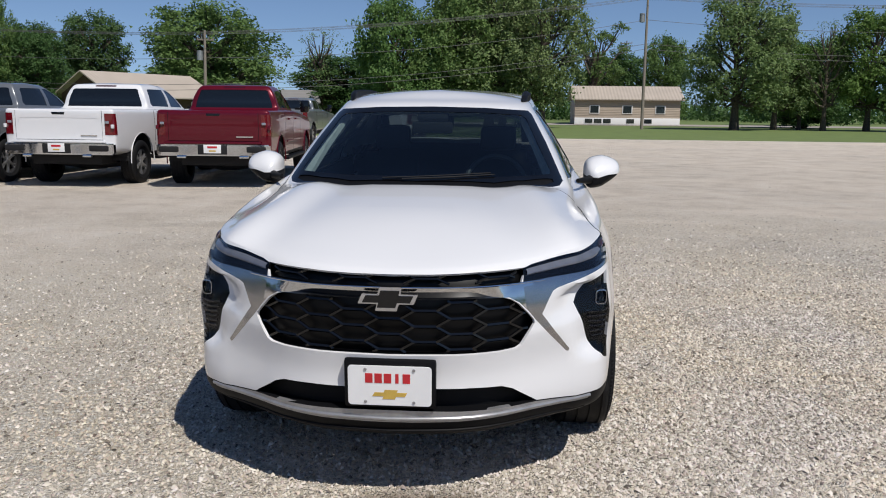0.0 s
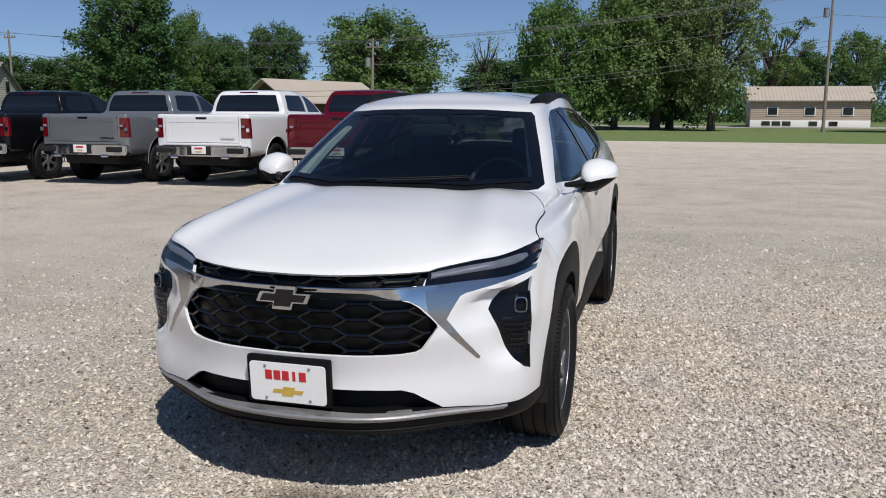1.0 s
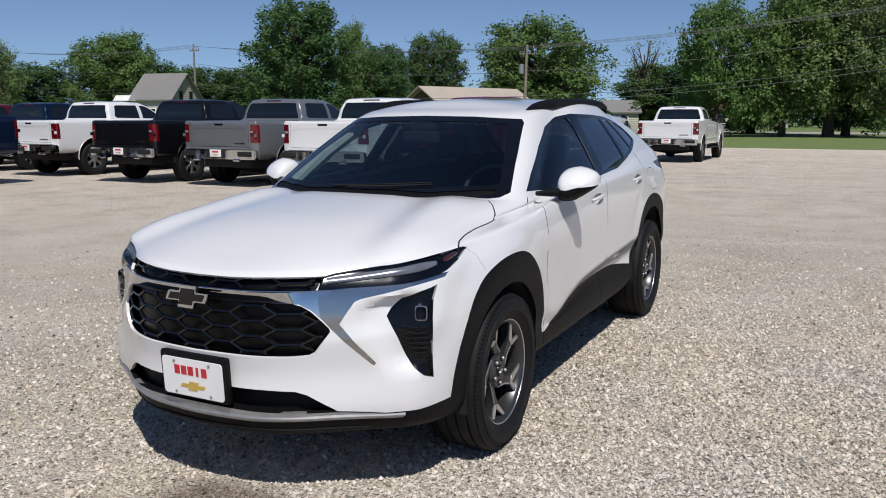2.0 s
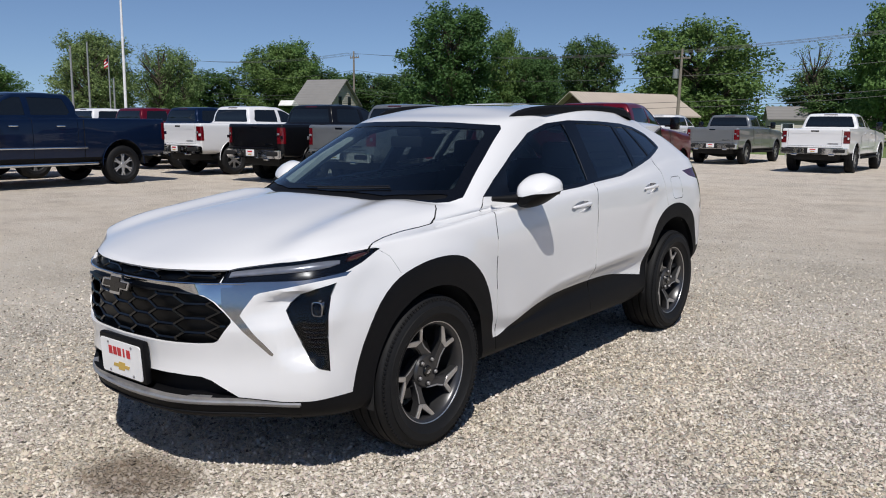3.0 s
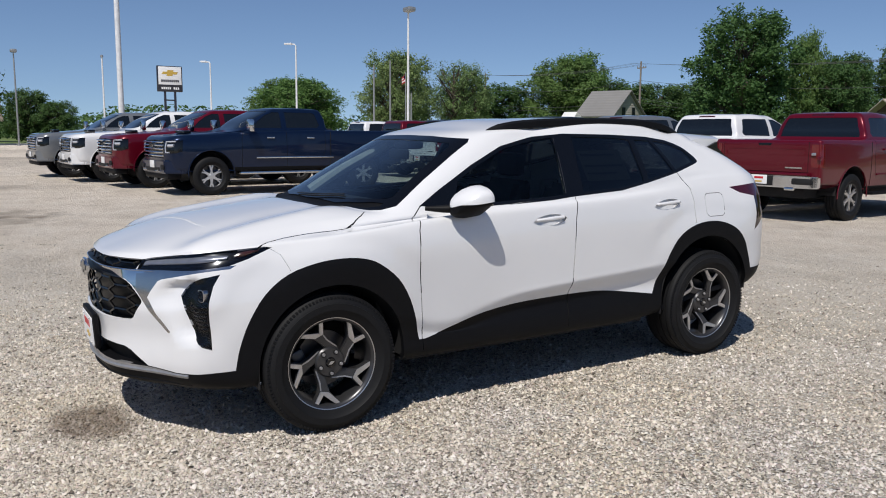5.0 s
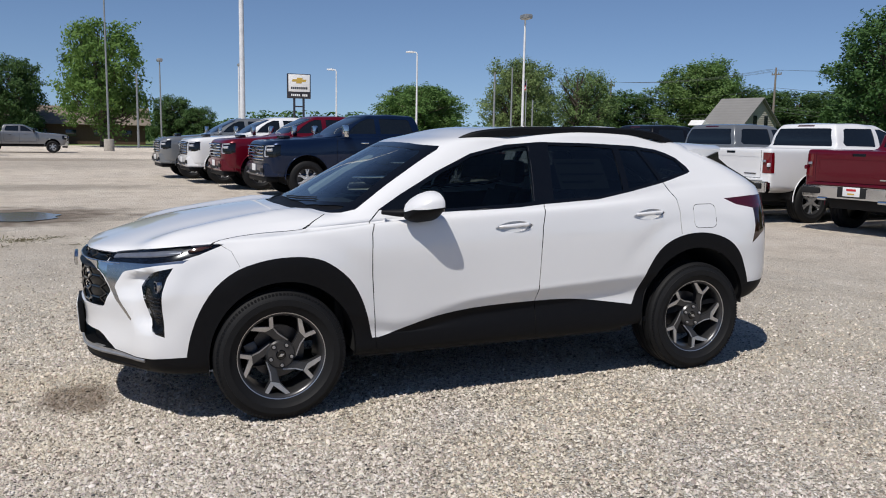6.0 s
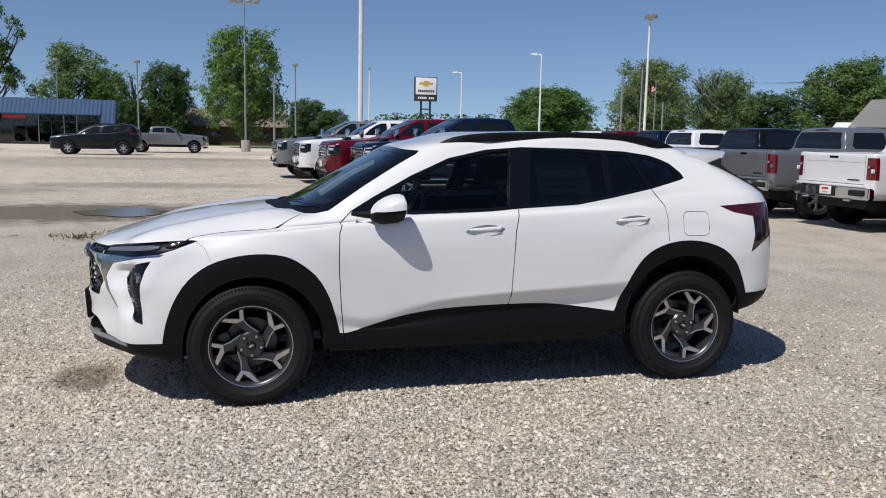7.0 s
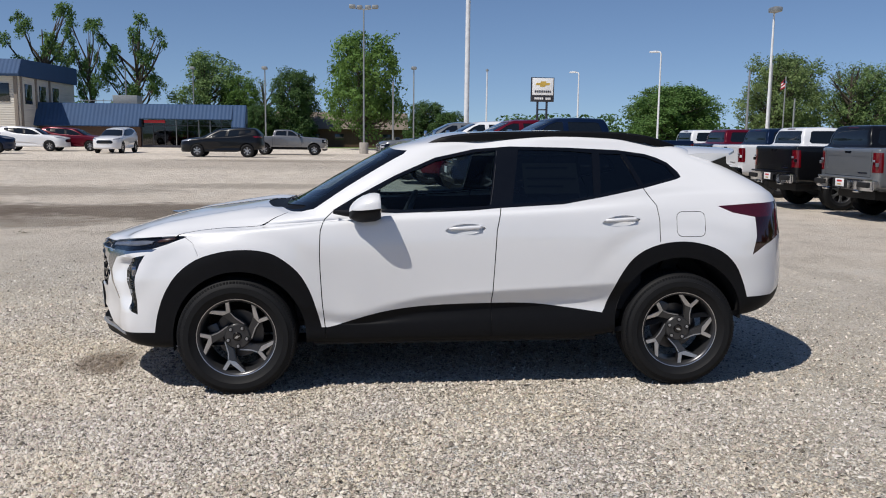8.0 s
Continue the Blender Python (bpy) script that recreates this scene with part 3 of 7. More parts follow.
W0 = tuft("weed_tuft", None, 110, 0.07, LEAF_DRY, "low dry green weeds growing in the gravel", "weeds in the gravel")
W0.matrix_basis = pose(-6.9, -2.4, 0)
rw = random.Random(8)
for k in range(17):
    s = rw.uniform(0.25, 0.8)
    copy_thing(W0, pose(-7.0 + rw.gauss(0, 0.55), -1.9 + rw.gauss(0, 1.3), 0, 0, 0, rw.uniform(0, 360)) @ Matrix.Diagonal((s * 0.9, s * 1.7, s * 0.32, 1)))
# ---- the white crossover ----
def ring_curve(r, s_front, s_side, s_rear):
    """Half an outline round the car, from the nose's middle along the flank to the tail's middle."""
    yf, a, nf, yr, b, nr = r["yf"], r["a"], r["nf"], r["yr"], r["b"], r["nr"]
    w, zf = spline(r["w"]), spline(r["z"])
    w0, w1 = float(w(yf + a)), float(w(yr - b))
    out = []
    for s in s_front:
        p = s * math.pi / 2
        out.append((w0 * math.sin(p) ** (2 / nf), yf + a * (1 - math.cos(p) ** (2 / nf)), float(zf(s))))
    for s in s_side:
        y = yf + a + s * (yr - b - yf - a)
        out.append((float(w(y)), y, float(zf(1 + s))))
    for s in s_rear:
        p = (1 - s) * math.pi / 2
        out.append((w1 * abs(math.sin(p)) ** (2 / nr), yr - b * (1 - abs(math.cos(p)) ** (2 / nr)), float(zf(2 + s))))
    return out


def ring(yf, a, nf, yr, b, nr, w, z):
    return dict(yf=yf, a=a, nf=nf, yr=yr, b=b, nr=nr, w=w, z=z)


# widths by length, heights by station (0 nose, 1 front corner, 2 rear corner, 3 tail)
RINGS = [
    ring(-0.7, 0.45, 2.4, 3.2, 0.4, 3, [(0, 0.60), (2.7, 0.60)], [(0, 0.275), (1, 0.29), (2, 0.40), (3, 0.42)]),
    ring(-0.895, 0.62, 2.2, 3.375, 0.45, 2.7, [(-0.3, 0.845), (0.5, 0.83), (2.2, 0.83), (2.95, 0.85)], [(0, 0.262), (0.8, 0.275), (1.15, 0.30), (1.7, 0.30), (2, 0.42), (3, 0.44)]),
    ring(-0.955, 0.66, 2.45, 3.475, 0.48, 2.7, [(-0.3, 0.882), (0.5, 0.868), (2.2, 0.868), (3.0, 0.885)], [(0, 0.298), (0.8, 0.31), (1.15, 0.335), (1.7, 0.335), (2, 0.47), (3, 0.49)]),
    ring(-0.978, 0.68, 2.55, 3.52, 0.48, 2.7, [(-0.3, 0.893), (0.5, 0.868), (2.2, 0.868), (3.0, 0.895)], [(0, 0.37), (0.8, 0.40), (1.15, 0.41), (1.7, 0.42), (2, 0.56), (3, 0.58)]),
    ring(-0.966, 0.68, 2.55, 3.525, 0.48, 2.7, [(-0.3, 0.900), (0.45, 0.872), (1.3, 0.848), (2.0, 0.850), (2.35, 0.864), (3.0, 0.897)], [(0, 0.50), (1, 0.56), (1.15, 0.52), (1.30, 0.42), (1.43, 0.49), (1.54, 0.515), (1.75, 0.536), (1.85, 0.56), (2, 0.69), (3, 0.70)]),
    ring(-0.984, 0.67, 2.5, 3.515, 0.47, 2.7, [(-0.3, 0.898), (0.5, 0.884), (0.8, 0.882), (1.3, 0.892), (2.2, 0.896), (3.0, 0.903)], [(0, 0.62), (1, 0.68), (1.15, 0.60), (1.30, 0.475), (1.37, 0.535), (1.43, 0.575), (1.54, 0.602), (1.66, 0.622), (1.75, 0.638), (1.85, 0.662), (2, 0.79), (3, 0.82)]),
    ring(-0.984, 0.67, 2.45, 3.512, 0.47, 2.7, [(-0.3, 0.897), (0.5, 0.887), (0.8, 0.887), (1.3, 0.894), (2.2, 0.898), (3.0, 0.903)], [(0, 0.66), (1, 0.72), (1.15, 0.65), (1.30, 0.525), (1.37, 0.580), (1.43, 0.615), (1.54, 0.640), (1.66, 0.660), (1.75, 0.676), (1.85, 0.702), (2, 0.83), (3, 0.86)]),
    ring(-0.985, 0.68, 2.35, 3.505, 0.46, 2.7, [(-0.3, 0.888), (0.5, 0.897), (1.5, 0.893), (2.2, 0.896), (3.0, 0.898)], [(0, 0.755), (1, 0.80), (2, 0.90), (3, 0.95)]),
    ring(-0.962, 0.66, 2.3, 3.490, 0.44, 2.7, [(-0.3, 0.868), (0.5, 0.892), (1.5, 0.888), (2.2, 0.888), (3.0, 0.878)], [(0, 0.845), (1, 0.90), (1.5, 0.95), (2, 1.00), (3, 1.04)]),
    ring(-0.905, 0.62, 2.2, 3.495, 0.44, 2.7, [(-0.3, 0.825), (0.5, 0.868), (1.5, 0.872), (2.2, 0.865), (3.0, 0.84)], [(0, 0.90), (0.6, 0.935), (1, 0.965), (1.25, 1.02), (1.5, 1.055), (1.8, 1.09), (2, 1.10), (3, 1.10)]),
    ring(-0.45, 0.62, 2.4, 3.475, 0.44, 2.7, [(0.0, 0.72), (0.6, 0.825), (1.5, 0.846), (2.2, 0.838), (3.0, 0.80)], [(0, 1.020), (0.7, 1.008), (1, 1.005), (1.3, 1.075), (1.6, 1.105), (2, 1.18), (3, 1.16)]),
    ring(0.10, 0.58, 2.9, 3.45, 0.44, 2.7, [(0.4, 0.73), (0.66, 0.775), (1.5, 0.831), (2.2, 0.822), (3.0, 0.775)], [(0, 1.090), (0.7, 1.065), (1, 1.050), (1.3, 1.108), (1.6, 1.15), (2, 1.21), (3, 1.18)]),
    ring(0.235, 0.485, 3.4, 3.420, 0.44, 2.7, [(0.5, 0.70), (0.9, 0.790), (1.5, 0.815), (2.2, 0.805), (3.0, 0.75)], [(0, 1.098), (0.7, 1.085), (1, 1.085), (1.3, 1.14), (2, 1.24), (3, 1.20)]),
    ring(0.585, 0.455, 3.8, 3.20, 0.36, 3, [(0.9, 0.655), (1.3, 0.715), (2.2, 0.715), (3.0, 0.66)], [(0, 1.29), (0.7, 1.275), (1, 1.275), (1.3, 1.31), (2, 1.345), (3, 1.30)]),
    ring(0.935, 0.465, 4.2, 2.985, 0.28, 3, [(1.3, 0.575), (1.8, 0.615), (2.4, 0.615), (3.0, 0.575)], [(0, 1.472), (0.7, 1.456), (1, 1.450), (1.4, 1.475), (2, 1.425), (3, 1.410)]),
    ring(1.10, 0.40, 3.6, 2.90, 0.22, 3, [(1.4, 0.525), (2.0, 0.568), (2.7, 0.535)], [(0, 1.513), (0.7, 1.508), (1, 1.512), (1.15, 1.524), (1.4, 1.535), (1.7, 1.527), (2, 1.472), (3, 1.452)]),
    ring(1.24, 0.30, 3.0, 2.82, 0.16, 3, [(1.4, 0.29), (2.0, 0.31), (2.7, 0.29)], [(0, 1.551), (0.7, 1.551), (1, 1.554), (1.4, 1.567), (1.7, 1.558), (2, 1.503), (3, 1.478)]),
    ring(1.36, 0.24, 2, 2.75, 0.1, 2, [(1.6, 0.0), (2.9, 0.0)], [(0, 1.566), (1, 1.570), (1.4, 1.578), (2, 1.515), (3, 1.490)]),
]


def lofted(rings, up=5, nf=30, ns=90, nr=24):
    sf = [k / nf for k in range(nf)]
    ss = [k / ns for k in range(ns)]
    sr = [k / nr for k in range(nr + 1)]
    rows = np.array([ring_curve(r, sf, ss, sr) for r in rings])
    n, fine = len(rows), []
    for i in range(n - 1):
        p0, p1, p2, p3 = rows[max(i - 1, 0)], rows[i], rows[i + 1], rows[min(i + 2, n - 1)]
        for k in range(up):
            t = k / up
            d1 = np.linalg.norm(p2 - p1, axis=1, keepdims=True)
            m1, m2 = (p2 - p0) * 0.5, (p3 - p1) * 0.5
            lim = d1 * 1.1
            for m in (m1, m2):
                l = np.linalg.norm(m, axis=1, keepdims=True)
                m *= np.minimum(1, lim / np.maximum(l, 1e-6))
            fine.append((2 * t ** 3 - 3 * t ** 2 + 1) * p1 + (t ** 3 - 2 * t ** 2 + t) * m1 + (-2 * t ** 3 + 3 * t ** 2) * p2 + (t ** 3 - t ** 2) * m2)
    fine.append(rows[-1])
    return np.array(fine)


def base_of(rings, shape=None, **kw):
    """Half a car body as a bmesh, closed at the middle plane."""
    g = lofted(rings, **kw)
    if shape:
        g = shape(g)
    bm = bmesh.new()
    vs = [[bm.verts.new(p) for p in row] for row in g]
    for a, b in zip(vs, vs[1:]):
        for k in range(len(a) - 1):
            bm.faces.new((a[k], a[k + 1], b[k + 1], b[k]))
    for row in vs:
        row[0].co.x = row[-1].co.x = 0
    for v in vs[-1]:
        v.co.x = 0
    bmesh.ops.remove_doubles(bm, verts=bm.verts, dist=1e-4)
    bmesh.ops.dissolve_degenerate(bm, edges=bm.edges, dist=1e-5)
    bmesh.ops.recalc_face_normals(bm, faces=bm.faces)
    bm.normal_update()
    top = max(bm.faces, key=lambda f: f.calc_center_median().z)
    if top.normal.z < 0:
        bmesh.ops.reverse_faces(bm, faces=bm.faces)
        bm.normal_update()
    return bm


def hero_shape(g):
    """Soft forms on the plain loft: bonnet ridges and the swellings over the wheels."""
    x, y, z = g[..., 0], g[..., 1], g[..., 2]
    top = np.clip((z - 0.86) / 0.06, 0, 1) * np.clip((0.34 - y) / 0.25, 0, 1) * np.clip((y + 0.80) / 0.35, 0, 1)
    xr = 0.56 - 0.16 * y
    z = z + 0.012 * top * np.clip((0.80 - x) / 0.1, 0, 1) + 0.024 * top * np.exp(-((x - xr) / 0.10) ** 2) - 0.008 * top * np.exp(-((x - xr + 0.16) / 0.09) ** 2)
    ease = lambda q: np.clip(q, 0, 1) ** 2 * (3 - 2 * np.clip(q, 0, 1))
    # the nose is pointed in plan, swept back beside the grille
    taper = np.interp(x, [0, 0.25, 0.34, 0.42, 0.525, 0.60, 0.66, 0.75, 0.83, 0.88], [0, 0.008, 0.022, 0.043, 0.078, 0.090, 0.088, 0.062, 0.022, 0])
    y = y + taper * ease((1.00 - z) / 0.11) * np.clip((-0.30 - y) / 0.10, 0, 1)
    x = x * (1 + 0.011 * ease((y + 0.45) / 0.40) * ease((0.75 - y) / 0.75) * ease((z - 0.24) / 0.14) * ease((1.06 - z) / 0.10))
    # well rounded front corners
    x = x - np.interp(y, [-0.75, -0.66, -0.57, -0.46, -0.30, -0.15, 0.0], [0, 0.005, 0.020, 0.026, 0.020, 0.008, 0]) * np.clip((x - 0.58) / 0.17, 0, 1) * ease((1.04 - z) / 0.12)
    # the facet between the blade and the headlamp
    u = (x + y) * 0.70711
    inner = np.interp(z, [0.50, 0.535, 0.575, 0.64, 0.69, 0.742, 0.80], [0.112, 0.100, 0.076, 0.047, 0.024, 0.008, 0.02])
    blade = np.interp(z, [0.50, 0.56, 0.72, 0.80, 0.86], [-0.03, -0.05, -0.17, -0.115, 0.0])
    dent = np.where(u < inner, (u - blade) / np.maximum(inner - blade, 0.02), (0.185 - u) / (0.185 - inner))
    dent = ease(dent) * ease((z - 0.525) / 0.035) * ease((np.interp(x, [0.58, 0.61, 0.70, 0.84], [0.782, 0.790, 0.816, 0.852]) - z) / 0.03) * np.clip((-0.25 - y) / 0.08, 0, 1)
    x, y = x - 0.026 * dent, y + 0.038 * dent
    flank = np.clip((x - 0.70) / 0.1, 0, 1) * np.clip((1.03 - z) / 0.08, 0, 1)
    for cy, cz, rr in ((0.02, 0.36, 0.56), (2.69, 0.41, 0.54)):
        r = np.hypot(y - cy, z - cz)
        x = x + flank * 0.007 * (np.exp(-((r - rr + 0.07) / 0.06) ** 2) - 0.8 * np.exp(-((r - rr - 0.06) / 0.05) ** 2)) * np.clip((z - (0.45 if cy < 1 else 0.64)) / 0.2, 0, 1)
    return np.stack([x, y, z], -1)
from mathutils.bvhtree import BVHTree

AX = {
    "yz": lambda p: (p[1], p[2]),
    "xz": lambda p: (p[0], p[2]),
    "xy": lambda p: (p[0], p[1]),
    "uz": lambda p: ((p[0] + p[1]) * 0.70711, p[2]),
}
AXN = {"yz": (1, 2), "xz": (0, 2), "xy": (0, 1), "uz": None}


def cut_outline(bm, poly, ax, where):
    """Scores the surface along a polygon seen along one direction."""
    f2 = AX[ax]
    us, vs = [p[0] for p in poly], [p[1] for p in poly]
    lo, hi = (min(us) - 0.03, min(vs) - 0.03), (max(us) + 0.03, max(vs) + 0.03)

    def spans(f, a, b):
        q = [f2(v.co) for v in f.verts]
        return (max(p[0] for p in q) >= min(a[0], b[0]) - 1e-4 and min(p[0] for p in q) <= max(a[0], b[0]) + 1e-4
                and max(p[1] for p in q) >= min(a[1], b[1]) - 1e-4 and min(p[1] for p in q) <= max(a[1], b[1]) + 1e-4)

    near = [f for f in bm.faces if where(f) and spans(f, lo, hi)]
    for a, b in zip(poly, poly[1:] + poly[:1]):
        d = (b[0] - a[0], b[1] - a[1])
        if abs(d[0]) + abs(d[1]) < 1e-6:
            continue
        fs = [f for f in near if spans(f, a, b)]
        if not fs:
            continue
        if ax == "uz":
            co, no = Vector((a[0] * 1.41421, 0, a[1])), Vector((-d[1] * 0.70711, -d[1] * 0.70711, d[0]))
        else:
            i, j = AXN[ax]
            co, no = Vector((0, 0, 0)), Vector((0, 0, 0))
            co[i], co[j], no[i], no[j] = a[0], a[1], -d[1], d[0]
        keep = set(fs)
        geom = fs + list({e for f in fs for e in f.edges}) + list({v for f in fs for v in f.verts})
        r = bmesh.ops.bisect_plane(bm, geom=geom, plane_co=co, plane_no=no.normalized(), dist=2e-5)
        near = [f for f in near if f.is_valid and f not in keep] + [g for g in r["geom"] if isinstance(g, bmesh.types.BMFace) and g.is_valid]


def strip(pts, w):
    """A thin polygon along a line: a panel gap."""
    left, right = [], []
    for i, p in enumerate(pts):
        a, b = pts[max(i - 1, 0)], pts[min(i + 1, len(pts) - 1)]
        d = Vector((b[0] - a[0], b[1] - a[1])).normalized()
        left.append((p[0] - d.y * w / 2, p[1] + d.x * w / 2))
        right.append((p[0] + d.y * w / 2, p[1] - d.x * w / 2))
    return left + right[::-1]


def rounded(x0, z0, x1, z1, r, n=4):
    return arc(x1 - r, z1 - r, r, 0, 90, n) + arc(x0 + r, z1 - r, r, 90, 180, n) + arc(x0 + r, z0 + r, r, 180, 270, n) + arc(x1 - r, z0 + r, r, 270, 360, n)


def almond(y, z, a, b, lift):
    """A pointed oval, its rear tip a little higher."""
    up = [(y - a * math.cos(k * 0.31416), z + b * math.sin(k * 0.31416) ** 1.4 - lift * math.cos(k * 0.31416)) for k in range(10)]
    low = [(y + a * math.cos(k * 0.31416), z - 0.9 * b * math.sin(k * 0.31416) ** 1.4 + lift * math.cos(k * 0.31416)) for k in range(10)]
    return up + low


side = lambda f: f.calc_center_median().x > 0.42 and f.normal.x > 0.15
nose = lambda f: f.calc_center_median().y < -0.20 and f.normal.y < 0.05
corner = lambda f: f.calc_center_median().y < -0.15 and f.normal.dot(Vector((0.7, -0.7, 0))) > 0.1
glassy = lambda f: 0.20 < f.calc_center_median().y < 1.40 and f.calc_center_median().z > 1.04 and f.normal.y < -0.12
deck = lambda f: f.normal.z > 0.25
G = 0.0056
DOOR_F = [(0.587, 1.099), (0.525, 1.041), (0.506, 0.985), (0.500, 0.86), (0.501, 0.755), (0.510, 0.562), (0.529, 0.336)]
DOOR_B = [(1.585, 1.108), (1.557, 0.976), (1.542, 0.741), (1.528, 0.546), (1.527, 0.336)]
DOOR_R = [(2.47, 1.222), (2.50, 1.175), (2.541, 1.119), (2.554, 1.037), (2.556, 0.90)]
HOODLINE = [(0.822, -0.345), (0.796, -0.285), (0.780, -0.20), (0.772, -0.08), (0.770, 0.06), (0.765, 0.135), (0.748, 0.190), (0.705, 0.255), (0.662, 0.298)]
DLO = [(0.577, 1.096), (0.951, 1.078), (1.417, 1.095), (1.586, 1.109), (1.965, 1.128), (2.182, 1.164), (2.481, 1.222), (2.70, 1.274), (2.727, 1.286), (2.715, 1.315),
       (2.66, 1.372), (2.60, 1.402), (2.526, 1.426), (2.355, 1.450), (2.032, 1.466), (1.671, 1.474), (1.446, 1.457), (1.20, 1.405), (0.957, 1.302), (0.718, 1.178)]
def flowing(pts, n=3):
    """A smooth line through the points, n steps from each to the next."""
    p = [2 * Vector(pts[0]) - Vector(pts[1])] + [Vector(q) for q in pts] + [2 * Vector(pts[-1]) - Vector(pts[-2])]
    out = []
    for a, b, c, d in zip(p, p[1:], p[2:], p[3:]):
        for k in range(n):
            t = k / n
            out.append(tuple(0.5 * (2 * b + (c - a) * t + (2 * a - 5 * b + 4 * c - d) * t * t + (3 * b - a - 3 * c + d) * t ** 3)))
    return out + [tuple(pts[-1])]


CLAD_F = flowing([(-0.479, 0.39), (-0.459, 0.490), (-0.413, 0.615), (-0.334, 0.735), (-0.218, 0.822), (-0.073, 0.867), (0.06, 0.879), (0.175, 0.868), (0.265, 0.832), (0.370, 0.745), (0.437, 0.632), (0.477, 0.510), (0.503, 0.402)]) + [(0.54, 0.402)]
SILL = flowing([(0.54, 0.402), (0.60, 0.416), (0.712, 0.452), (0.853, 0.489), (1.015, 0.514), (1.227, 0.528), (1.515, 0.532), (1.754, 0.528), (1.946, 0.505), (2.214, 0.463)], 2)
CLAD_R = flowing([(2.227, 0.487), (2.258, 0.570), (2.305, 0.68), (2.391, 0.803), (2.508, 0.873), (2.653, 0.902), (2.799, 0.892), (2.938, 0.842), (3.032, 0.755), (3.084, 0.655), (3.118, 0.553)]) + [(3.30, 0.556), (3.40, 0.60), (3.70, 0.66)]
